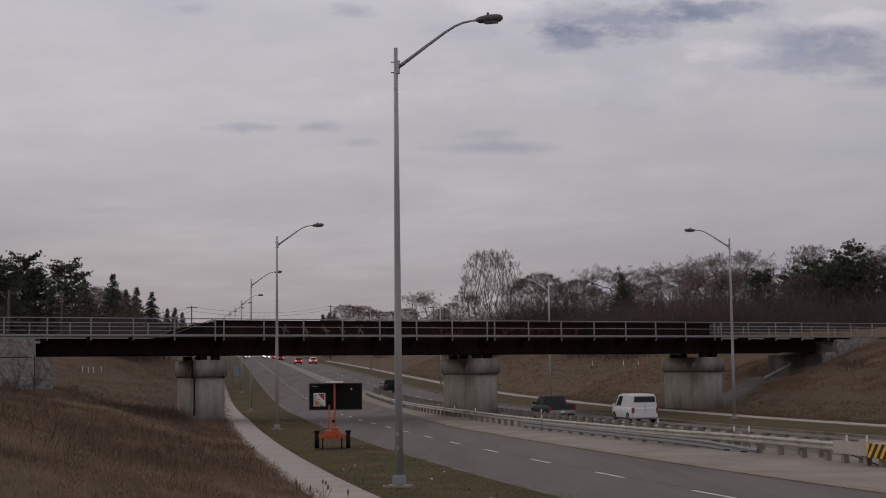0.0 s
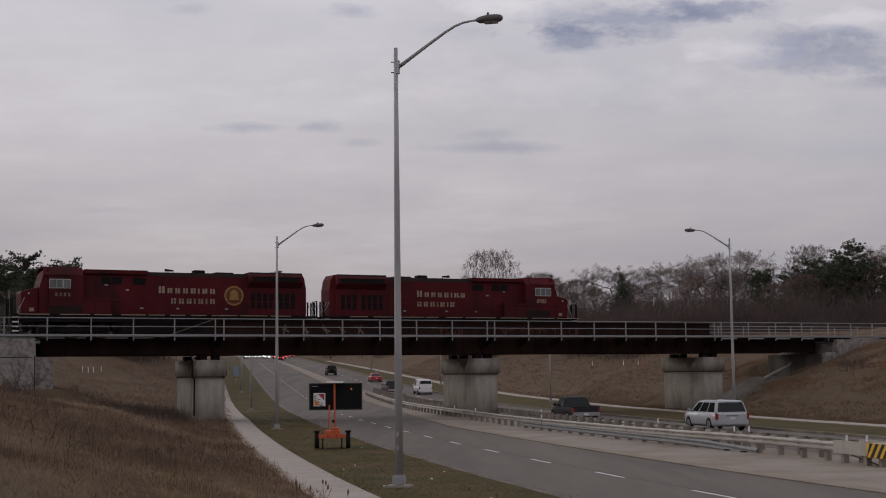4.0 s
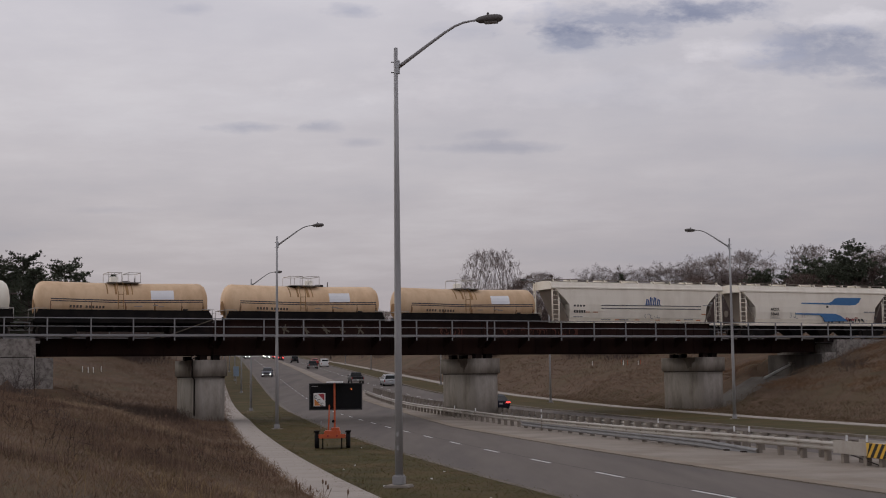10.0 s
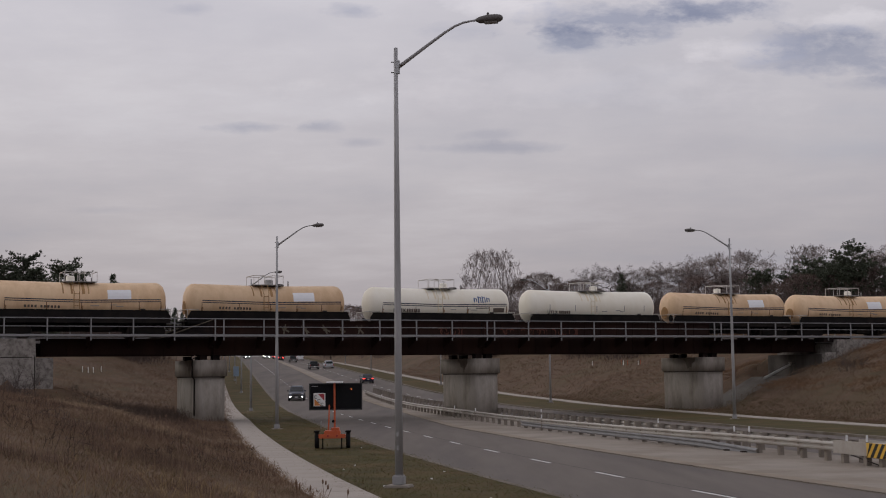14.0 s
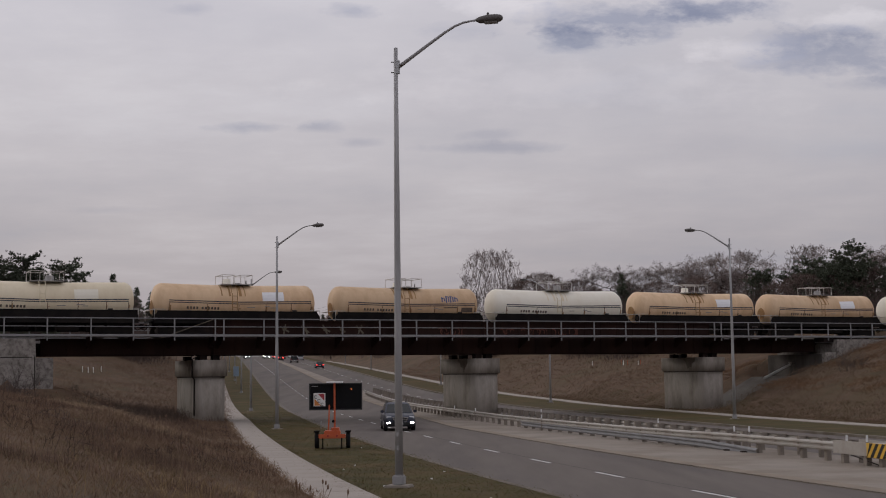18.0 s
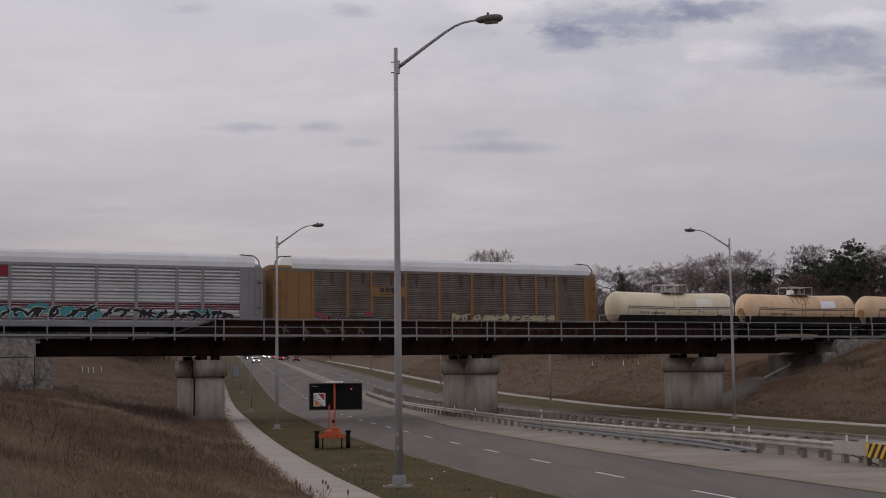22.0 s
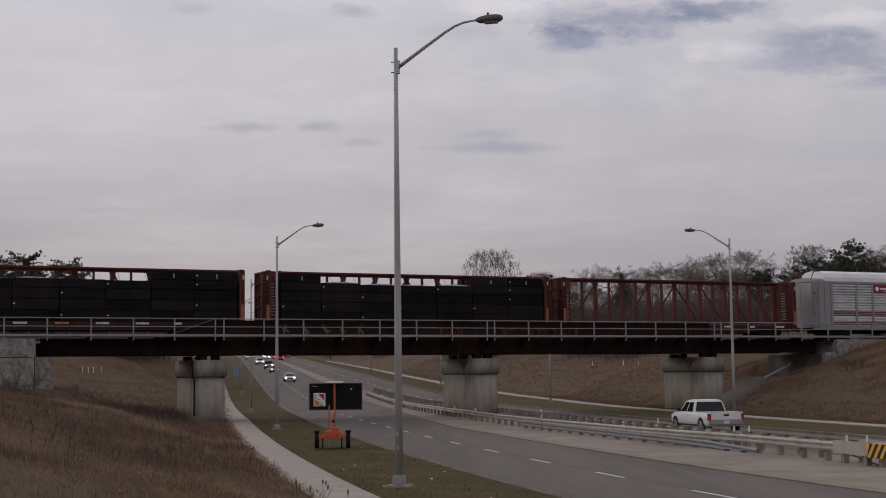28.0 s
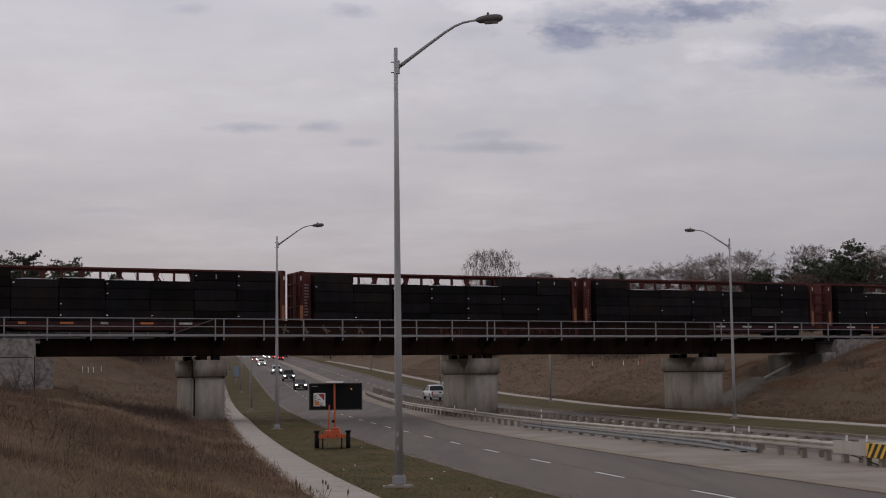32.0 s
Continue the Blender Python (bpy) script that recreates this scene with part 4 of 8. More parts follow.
    part("equipment_cabinet", boxed(4.2, 6.2, -1.45, 1.45, 1.67, 2.75, bevel=0.04), "loco_red", loco)
    part("handrail", tubed([(-9.0, n * 1.5, 2.62), (8.8, n * 1.5, 2.62)], 0.02, 5), "loco_red", loco)
    for i in range(11):
        x = -9.0 + i * 1.78
        part("stanchion", tubed([(x, n * 1.5, 1.67), (x, n * 1.5, 2.62)], 0.018, 5), "loco_red", loco)
    # cab and nose
    part("cab", prismed([(-1.50, 1.67), (1.50, 1.67), (1.50, 4.25), (1.05, 4.78), (-1.05, 4.78), (-1.50, 4.25)], "x", 6.1, 8.35), "loco_red", loco)
    part("windshield_post", prismed([(8.35, 1.67), (8.95, 1.67), (8.95, 3.44), (8.66, 4.48), (8.48, 4.70), (8.35, 4.74)], "y", -1.38, 1.38), "loco_red", loco)
    part("nose", prismed([(8.95, 1.67), (10.06, 1.67), (10.12, 3.02), (10.02, 3.16), (8.95, 3.44)], "y", -1.12, 1.12, bevel=0.05), "loco_red", loco)
    part("cab_roof", prismed([(-1.54, 4.22), (-1.52, 4.30), (-1.08, 4.82), (1.08, 4.82), (1.52, 4.30), (1.54, 4.22), (1.04, 4.79), (-1.04, 4.79)], "x", 6.55, 8.72), "loco_red", loco)
    part("nose_seam", boxed(8.94, 8.97, *sorted((n * 1.10, n * 1.13)), 1.70, 3.42), "loco_dark", loco)
    part("nose_hatch", boxed(9.25, 9.55, *sorted((n * 1.10, n * 1.128)), 1.80, 2.05), "loco_cream", loco, "small pale plate on the nose")
    for ex, sg in ((10.06, 1), (-10.0, -1)):
        far = ex + sg * 0.62
        part("end_platform", boxed(*sorted((ex, far)), -1.48, 1.48, 1.46, 1.63), "loco_dark", loco)
        for yy in (-1.38, -0.62, 0.62, 1.38):
            part("end_post", boxed(far - 0.05, far + 0.05, yy - 0.04, yy + 0.04, 1.0, 2.72), "loco_dark", loco)
        part("end_handrail", tubed([(far, -1.38, 2.70), (far, -0.62, 2.70)], 0.025, 6), "loco_dark", loco)
        part("end_handrail", tubed([(far, 0.62, 2.70), (far, 1.38, 2.70)], 0.025, 6), "loco_dark", loco)
        part("safety_chain", tubed([(far, -0.62, 2.6), (far, -0.3, 2.36), (far, 0.0, 2.28), (far, 0.3, 2.36), (far, 0.62, 2.6)], 0.014, 5), "black_steel", loco)
        for k in range(4):
            part("step_edge", boxed(*sorted((far - sg * 0.40, far)), *sorted((n * 1.44, n * 1.53)), 0.44 + 0.3 * k, 0.54 + 0.3 * k), "sill_white", loco, "pale painted step edge")
    part("marker_lamp", lathed([(0.05, -0.02), (0.05, 0.03)], "y", 10, (9.6, n * 1.14, 3.0)), "sill_white", loco)
    for x, z in ((4.35, 3.62), (2.9, 3.30), (0.4, 3.20), (-0.6, 2.05), (-4.1, 2.05), (1.9, 2.05)):
        part("builder_plate", boxed(x, x + 0.22, *sorted((n * 0.94, n * 0.952)), z, z + 0.09), "mark_grey", loco)
    for sx in (-1, 1):
        for x0, x1 in ((6.98, 7.38), (7.48, 7.82), (7.90, 8.30)):
            fr = part("window_frame", boxed(x0 - 0.05, x1 + 0.05, sx * 1.50 - 0.02, sx * 1.50 + 0.02, 3.34, 3.98), "window_alloy", loco, "pale metal window frame")
            part("window_pane", boxed(x0, x1, sx * 1.515 - 0.02, sx * 1.515 + 0.02, 3.40, 3.92), "cab_pane", fr)
        part("windshield", prismed([(8.862, 3.78), (8.60, 4.46), (8.58, 4.44), (8.842, 3.76)], "y", *sorted((sx * 0.15, sx * 1.15))), "cab_glass", loco)
        part("headlight", lathed([(0.10, 0), (0.11, 0.05)], "x", 10, (10.04, sx * 0.16, 3.0)), "head_clear", loco)
    for x, dx in ((-10.15, -0.45), (9.9, 0.35)):
        bm = bmesh.new()
        for yy in (n * 1.35, n * 0.75):
            tube(bm, [(x + dx, yy, 0.9), (x + dx, yy, 1.9), (x, yy, 2.7)], 0.02, 6)
        part("grab_rail", bm, "mark_grey", loco)
        for k in range(4):
            part("step", boxed(x - 0.12, x + 0.12, *sorted((n * 1.05, n * 1.5)), 0.42 + 0.3 * k, 0.46 + 0.3 * k), "loco_dark", loco)
    part("pilot", prismed([(10.2, 0.15), (10.72, 0.3), (10.66, 1.46), (10.2, 1.46)], "y", -1.35, 1.35), "loco_dark", loco)
    part("end_plate", boxed(-10.5, -10.3, -1.3, 1.3, 0.3, 1.62), "loco_dark", loco)
    build_couplers(loco, 10.45)
    build_trucks(loco, (-6.6, 6.6), 0.53, 1.95, 3)
    # company name as plain bars, cab number as bars
    yy = n * 0.94
    bmw = [0.46, 0.38, 0.38, 0.38, 0.38, 0.12, 0.38, 0.38]
    for row, z in ((bmw, 3.16), ([0.38, 0.38, 0.38, 0.12, 0.38, 0.12, 0.38], 2.44)):
        x = -2.95 if not turned else -3.15
        for w in (row if not turned else row[::-1]):
            top = z + (0.48 if w > 0.4 else 0.36)
            bm = bmesh.new()
            for k in ((0.0, 0.36), (0.52, 0.88)) if w > 0.2 else ((0.0, 0.9),):
                box(bm, x + w * k[0], x + w * k[1], yy - 0.02, yy + 0.02, z, top)
            part("lettering", bm, "loco_letter", loco, "cream company lettering as plain bars")
            x += w + 0.17
    if crest:
        cx = -4.55
        part("crest", lathed([(0.70, -0.015), (0.70, 0.015)], "y", 28, (cx, yy, 3.05)), "loco_gold", loco, "worn round gold crest")
        part("crest_field", lathed([(0.58, -0.02), (0.58, 0.02)], "y", 28, (cx, yy, 3.05)), "crest_brown", loco)
        part("crest_figure", prismed([(cx - 0.35, 2.75), (cx + 0.35, 2.75), (cx + 0.25, 3.35), (cx, 3.5), (cx - 0.25, 3.35)], "y", yy - 0.024, yy + 0.024), "loco_gold", loco)
    if not turned:
        lettered(loco, "8903", 7.05, 2.80, 0.29, -1.508, "loco_cream", slant=0.15)
    else:
        letter_bars(loco, 6.95, 2.82, 0.24, [0.14] * 4, "mark_faded", 1.513, gap=0.6)
    part("grime_patch", boxed(6.15, 8.3, *sorted((n * 1.506, n * 1.500)), 1.70, 2.20), "loco_grime", loco, "dark soot stain on the cab side")
    return loco


L_LEAD = build_loco("dark red diesel freight locomotive leading the train", False, False)
L_SECOND = build_loco("dark red diesel freight locomotive with gold crest, running backwards", True, True)
TRAIN += [(L_LEAD, -51.80, 0), (L_SECOND, -73.58, 180)]


# -- covered hoppers --
def build_hopper(label, style):
    car = thing("hopper_car", label, "rail car", "covered hopper cars")
    part("side_shell", loft_z([(1.32, -6.55, 6.55, 1.18), (1.7, -6.55, 6.55, 1.36), (2.3, -6.55, 6.55, 1.47), (2.75, -6.62, 6.62, 1.50), (3.4, -7.25, 7.25, 1.50), (3.98, -7.85, 7.85, 1.48)]), "hopper_white", car)
    part("roof", prismed([(-1.50, 3.96), (1.50, 3.96), (1.56, 4.02), (1.56, 4.12), (1.50, 4.18), (1.42, 4.42), (1.0, 4.58), (0, 4.64), (-1.0, 4.58), (-1.42, 4.42), (-1.50, 4.18), (-1.56, 4.12), (-1.56, 4.02)], "x", -8.25, 8.25), "hopper_white", car)
    part("side_sill", boxed(-8.3, 8.3, -1.42, 1.42, 1.14, 1.32, bevel=0.03), "hopper_white", car)
    part("underframe", boxed(-8.5, 8.5, -0.6, 0.6, 0.85, 1.15), "black_steel", car)
    for x in (-4.6, -1.5, 1.5, 4.6):
        part("outlet_gate", loft_z([(0.35, x - 0.5, x + 0.5, 0.6), (1.15, x - 1.4, x + 1.4, 1.1)]), "black_steel", car)
    for y in (-0.95, 0.95):
        part("running_board", boxed(-8.4, 8.4, y - 0.28, y + 0.28, 4.72, 4.75), "hopper_grey", car)
    for i in range(11):
        x = -7.9 + 1.58 * i
        part("board_bracket", prismed([(-1.38, 4.42), (-1.20, 4.42), (-1.0, 4.72), (-1.25, 4.72)], "x", x - 0.04, x + 0.04), "hopper_white", car)
    for i in range(5):
        x = -5.6 + 2.8 * i
        part("roof_hatch", boxed(x - 0.5, x + 0.5, -0.36, 0.36, 4.60, 4.83, bevel=0.05), "hopper_white", car)
    for s in (-1, 1):
        part("end_slope_sheet", prismed([(s * 6.6, 1.35), (s * 7.85, 3.95), (s * 7.75, 3.95), (s * 6.5, 1.35)], "y", -1.3, 1.3), "hopper_grey", car)
        part("end_post", tubed([(s * 8.1, -1.38, 1.3), (s * 8.1, -1.38, 4.0)], 0.06, 6), "hopper_white", car)
        part("end_post", tubed([(s * 8.1, 1.38, 1.3), (s * 8.1, 1.38, 4.0)], 0.06, 6), "hopper_white", car)
        part("diagonal_brace", tubed([(s * 7.5, -1.40, 1.3), (s * 7.5, -1.40, 3.3)], 0.05, 6), "hopper_white", car)
        part("end_platform", boxed(*sorted((s * 6.7, s * 8.5)), -1.35, 1.35, 1.20, 1.26), "hopper_grey", car)
        ladder(car, s * 7.85, -1.46, 1.0, 4.0, 0.5)
        ladder(car, s * 8.32, 1.1, 1.0, 4.6, 0.4, "y")
        part("brake_gear", lathed([(0.28, 0), (0.28, 0.06)], "x", 14, (s * 8.2, 0.5, 2.2)), "hopper_grey", car)
    build_couplers(car, 8.45)
    build_trucks(car, (-6.6, 6.6))
    y = -1.505
    if style == "swoosh":
        bm = bmesh.new()
        prism(bm, [(-1.7, 3.05), (-1.7, 3.14), (1.3, 3.14), (1.7, 3.26), (2.0, 3.52), (2.35, 3.62), (5.0, 3.62), (4.7, 3.2), (4.3, 3.0), (3.7, 2.95)], "y", y - 0.012, y + 0.004)
        part("upper_swoosh", bm, "swoosh_blue", car, "blue painted swoosh")
        bm = bmesh.new()
        prism(bm, [(-2.3, 2.12), (-2.3, 2.22), (0.4, 2.22), (2.0, 2.2), (2.6, 2.05), (3.1, 1.72), (3.4, 1.58), (0.8, 1.50), (0.7, 1.85), (0.3, 2.08)], "y", y - 0.012, y + 0.06)
        part("lower_swoosh", bm, "swoosh_blue", car, "blue painted swoosh")
        bar(car, 1.05, 1.28, 2.72, 2.9, "mark_black", y)
        lettered(car, "ACFX", -5.0, 2.42, 0.24, y - 0.006, "mark_black")
        lettered(car, "53642", -5.0, 2.02, 0.24, y + 0.005, "mark_black")
        bar(car, -5.0, -3.95, 1.86, 1.90, "mark_grey", y + 0.09)
        bar(car, -5.0, -3.95, 1.76, 1.79, "mark_grey", y + 0.11)
        scrawl(car, -3.3, -0.9, 1.72, 2.42, y + 0.05, "mark_grey", 5, 7, 0.03)
        scrawl(car, 1.2, 5.6, 1.40, 1.78, y + 0.13, "tag_black", 8, 14, 0.09)
        scrawl(car, 1.2, 5.8, 1.38, 1.72, y + 0.12, "tag_white", 9, 12, 0.05)
        scrawl(car, 3.3, 4.6, 1.62, 1.92, y + 0.09, "tag_red", 10, 6, 0.07)
        letter_bars(car, 5.3, 2.3, 0.12, [0.5, 0.4, 0.3], "mark_grey", y + 0.03, gap=0.4)
        bar(car, 6.5, 6.75, 1.75, 2.0, "mark_black", y + 0.08)
    else:
        for z in (2.42, 2.66):
            bar(car, -3.7, 6.0, z, z + 0.055, "stripe_navy", y)
        bm = bmesh.new()
        for i in range(4):
            x = 0.55 + i * 0.36
            h = 0.62 if i in (1, 2) else 0.46
            prism(bm, [(x, 2.78), (x + 0.1, 2.78), (x + 0.22, 2.78 + h), (x + 0.10, 2.78 + h)], "y", y - 0.012, y + 0.004)
            prism(bm, [(x + 0.2, 2.78), (x + 0.28, 2.78), (x + 0.34, 2.78 + h * 0.9), (x + 0.24, 2.78 + h * 0.9)], "y", y - 0.012, y + 0.004)
        prism(bm, [(0.5, 2.74), (2.05, 2.74), (2.05, 2.79), (0.5, 2.79)], "y", y - 0.012, y + 0.004)
        part("company_mark", bm, "mark_blue", car, "blue slanting company mark as plain bars")
        letter_bars(car, -6.2, 2.56, 0.22, [0.17] * 4, "mark_black", y + 0.02, gap=0.5)
        letter_bars(car, -6.2, 2.08, 0.22, [0.16] * 5, "mark_black", y + 0.05, gap=0.3)
        for x, z in ((-5.1, 2.1), (-4.4, 2.1), (-2.3, 1.5), (-0.4, 1.5), (1.6, 1.5), (3.6, 1.5), (5.6, 1.5), (6.1, 2.0)):
            bar(car, x, x + 0.42, z, z + 0.07, "mark_orange", y + 0.16 if z < 1.6 else y + 0.06)
        scrawl(car, 0.3, 2.0, 1.6, 2.05, y + 0.08, "mark_grey", 15, 5, 0.03)
        for x, z in ((-6.2, 1.72), (-3.6, 1.5), (-1.9, 1.5), (4.4, 1.55), (6.2, 2.72)):
            letter_bars(car, x, z, 0.09, [0.3, 0.2, 0.25], "mark_grey", y + (0.14 if z < 2 else 0.01), gap=0.5)
        part("defect_card", boxed(6.9, 7.2, y - 0.01, y + 0.02, 2.9, 3.05), "mark_grey", car)
    return car


HOP_A = build_hopper("off-white covered hopper car with blue swoosh and graffiti", "swoosh")
HOP_B = build_hopper("off-white covered hopper car with dark double stripe", "stripe")
TRAIN += [(HOP_A, -94.35, 0), (HOP_B, -112.6, 0)]


# -- tank cars --
TANK_R, TANK_Z, TANK_HALF = 1.33, 2.44, 5.93


def tank_axis(x):
    """The shell droops a little towards the middle."""
    return TANK_Z + 0.05 + 0.10 * min(1.0, abs(x) / 5.2)


def tank_patch(parent, x0, x1, a0, a1, material, name="lettering", lift=0.012):
    """A patch laid on the shell's near side between two angles over the horizontal, in degrees."""
    v, f = [], []
    nx, na = max(1, int((x1 - x0) / 1.2)), max(1, int(abs(a1 - a0) / 8))
    for i in range(nx + 1):
        x = x0 + (x1 - x0) * i / nx
        for j in range(na + 1):
            a = radians(a0 + (a1 - a0) * j / na)
            v.append((x, -(TANK_R + lift) * math.cos(a), tank_axis(x) + (TANK_R + lift) * math.sin(a)))
    for i in range(nx):
        for j in range(na):
            k = i * (na + 1) + j
            f.append((k, k + na + 1, k + na + 2, k + 1))
    return raw(name, v, f, material, parent)


def tank_shell(angles, material, name, car, heads=True):
    xs = [(-TANK_HALF - 0.02, 0.0), (-TANK_HALF, 0.30), (-TANK_HALF + 0.08, 0.62), (-TANK_HALF + 0.22, 0.84), (-TANK_HALF + 0.45, 0.97), (-TANK_HALF + 0.62, 1.0)]
    body = [(-4.0, 1.0), (-2.0, 1.0), (0.0, 1.0), (2.0, 1.0), (4.0, 1.0)]
    stations = xs + body + [(-x, r) for x, r in reversed(xs)]
    if not heads:
        stations = [xs[-1]] + body + [(-xs[-1][0], 1.0)]
    v, f = [], []
    k = len(angles)
    for x, r in stations:
        for a in angles:
            v.append((x, TANK_R * r * math.cos(radians(a)), tank_axis(x) + TANK_R * r * math.sin(radians(a))))
    for i in range(len(stations) - 1):
        for j in range(k - 1):
            f.append((i * k + j, i * k + j + 1, (i + 1) * k + j + 1, (i + 1) * k + j))
    return raw(name, v, f, material, car, smooth=True)


def build_tank(label, paint, stripes=True, patch="white", mark=False, fold=0):
    car = thing("tank_car", label, "rail car", "tank cars")
    tank_shell([-37 + 254 * i / 40 for i in range(41)], paint, "tank", car)
    tank_shell([217 + 106 * i / 14 for i in range(15)], paint, "tank_bottom", car)
    part("underframe", boxed(-6.0, 6.0, -0.45, 0.45, 0.80, 1.30), "black_steel", car)
    # black sill made tall enough to paint in the tank's shaded lower half
    part("side_sill", prismed([(-6.05, 1.05), (6.05, 1.05), (6.05, 1.55), (5.80, 1.90), (-5.80, 1.90), (-6.05, 1.55)], "y", -1.46, -1.36), "black_steel", car)
    part("sill_flange", boxed(-5.82, 5.82, -1.48, -1.20, 1.90, 1.94), "black_steel", car)
    part("side_sill", boxed(-5.6, 5.6, 1.16, 1.30, 1.22, 1.62), "black_steel", car)
    for s in (-1, 1):
        part("saddle", loft_z([(0.85, s * 4.5 - 0.5, s * 4.5 + 0.5, 0.9), (1.75, s * 4.5 - 0.4, s * 4.5 + 0.4, 1.2)]), "black_steel", car)
        part("end_platform", boxed(*sorted((s * 5.5, s * 6.15)), -1.4, 1.4, 1.18, 1.26), "black_steel", car)
        bm = bmesh.new()
        tube(bm, [(s * 5.3, -1.42, 1.3), (s * 5.3, -1.42, 2.02), (s * 6.05, -1.42, 2.02), (s * 6.05, -1.42, 1.3)], 0.028, 6)
        tube(bm, [(s * 5.3, 1.42, 1.3), (s * 5.3, 1.42, 2.02), (s * 6.05, 1.42, 2.02), (s * 6.05, 1.42, 1.3)], 0.028, 6)
        tube(bm, [(s * 6.05, -1.42, 2.02), (s * 6.05, 1.42, 2.02)], 0.028, 6)
        part("end_rail", bm, "sill_white", car)
        if paint == "tank_tan":
            part("head_stain", lathed([(0.50, 0), (0.46, 0.012)], "x", 20, (s * (TANK_HALF + 0.012) - (0 if s > 0 else 0.012), 0, 2.2)), "tank_drip", car, "rust stain on the tank head")
    part("brake_wheel", lathed([(0.28, 0), (0.30, 0.04), (0.28, 0.08)], "x", 14, (5.95 if fold else -6.0, -0.9, 1.7)), "black_steel", car)
    # top fittings: platform, rails, dome
    zt = tank_axis(0) + TANK_R
    part("platform", boxed(-1.1, 1.1, -0.95, 0.95, zt + 0.02, zt + 0.07), "mark_grey", car)
    bm = bmesh.new()
    for x0, x1 in ((-1.1, -0.2), (0.25, 1.1)):
        for y in (-0.9, 0.9):
            tube(bm, [(x0, y, zt + 0.05), (x0, y, zt + 0.72), (x1, y, zt + 0.72), (x1, y, zt + 0.05)], 0.026, 5)
        tube(bm, [(x0, -0.9, zt + 0.72), (x0, 0.9, zt + 0.72)], 0.026, 5)
        tube(bm, [(x1, -0.9, zt + 0.72), (x1, 0.9, zt + 0.72)], 0.026, 5)
    part("platform_rail", bm, "sill_white", car)
    dx = -0.55 if fold == 0 else (0.6 if fold == 1 else 0.3)
    dome = part("manway_dome", lathed([(0.40, zt - 0.05), (0.40, zt + 0.12), (0.30, zt + 0.13), (0.30, zt + 0.42), (0.22, zt + 0.48), (0.02, zt + 0.5)], "z", 16, (dx, 0, 0)), "tank_white" if fold != 2 else "mark_grey", car)
    part("hatch_lid", lathed([(0.32, zt + 0.02), (0.32, zt + 0.14), (0.28, zt + 0.17)], "z", 16, (dx + 0.8, 0, 0)), "mark_black", car)
    part("vent_pipe", tubed([(dx + 1.4, -0.2, zt), (dx + 1.4, -0.2, zt + 0.38)], 0.05, 8), "mark_grey", car)
    ladder(car, -0.35, -1.50, 2.0, 3.2, 0.36, material="tank_drip" if paint == "tank_tan" else "tank_cream")
    bm = bmesh.new()
    for u in (-0.56, -0.14):
        tube(bm, [(u, -1.44, 3.2), (u, -1.20, 3.65), (u, -0.9, zt + 0.04)], 0.026, 5)
    part("ladder_rail", bm, "tank_drip" if paint == "tank_tan" else "tank_cream", car)
    rnd = random.Random(label + str(fold))
    if stripes:
        tank_patch(car, -5.0, 5.4, 2.2, 5.0, "stripe_navy", "stripe")
        tank_patch(car, -5.0, 5.4, -3.4, -1.0, "stripe_navy", "stripe")
        for x in (-5.0, -2.3, 0.0, 2.0, 3.9, 5.4):
            tank_patch(car, x - 0.022, x + 0.022, -30, -4, "strap_brown", "strap")
            tank_patch(car, x + 0.03, x + 0.03 + rnd.uniform(0.03, 0.12), -29, -9 - rnd.uniform(0, 8), "tank_drip", "rust_run", 0.008)
    else:
        for x in (-4.2, -1.9, 0.1, 2.7, 4.6):
            tank_patch(car, x - 0.03, x + 0.03, -14, 6, "mark_grey", "strap")
    for x, w in ((-1.25, 0.09), (-0.7, 0.14), (0.05, 0.2), (0.45, 0.08)):
        tank_patch(car, x, x + w, 22, 78, "tank_drip" if paint == "tank_tan" else "tank_cream", "spill_stain", 0.008)
    x = -3.75
    if not stripes:
        lettered(car, "UTLX", -4.45, TANK_Z - 0.47, 0.25, -1.335, "mark_black")
        letter_bars(car, -3.38, TANK_Z - 0.47, 0.25, [0.13] * 6, "mark_faded", -1.325, gap=0.18)
    elif mark and paint == "tank_white":
        lettered(car, "NATX", -4.15, TANK_Z - 0.44, 0.25, -1.335, "mark_black")
        letter_bars(car, -3.05, TANK_Z - 0.44, 0.25, [0.13] * 6, "mark_faded", -1.325, gap=0.22)
    for i in range(11 if stripes and not (mark and paint == "tank_white") else 0):
        if i == 4:
            x += 0.16
            continue
        tank_patch(car, x, x + 0.14, -21, -13.5, "mark_faded", "lettering")
        x += 0.225
    for x0, a in ((-3.7, -28), (-3.0, -28), (-2.3, -28), (1.9, -12), (2.3, -16), (0.6, -14)):
        tank_patch(car, x0, x0 + rnd.uniform(0.35, 0.6), a, a + 2.2, "mark_grey", "lettering")
    tank_patch(car, 4.0, 4.35, -32, -23, "mark_black", "defect_card")
    if patch:
        tank_patch(car, 1.75, 3.35, 6, 36, "label_white" if patch == "white" else "tank_white", "placard_patch")
    if mark:
        bx = 2.6 if not patch else 3.5
        for i, (lo, hi) in enumerate(((11, 27), (8, 32), (8, 32), (11, 27))):
            x = bx + i * 0.36
            tank_patch(car, x, x + 0.09, lo, hi, "mark_blue", "company_mark")
            tank_patch(car, x + 0.20, x + 0.28, lo + 2, hi - 3, "mark_blue", "company_mark")
            tank_patch(car, x + 0.09, x + 0.20, hi - 5, hi - 2, "mark_blue", "company_mark")
        tank_patch(car, bx + 0.15, bx + 1.30, -10, -7, "mark_black", "lettering")
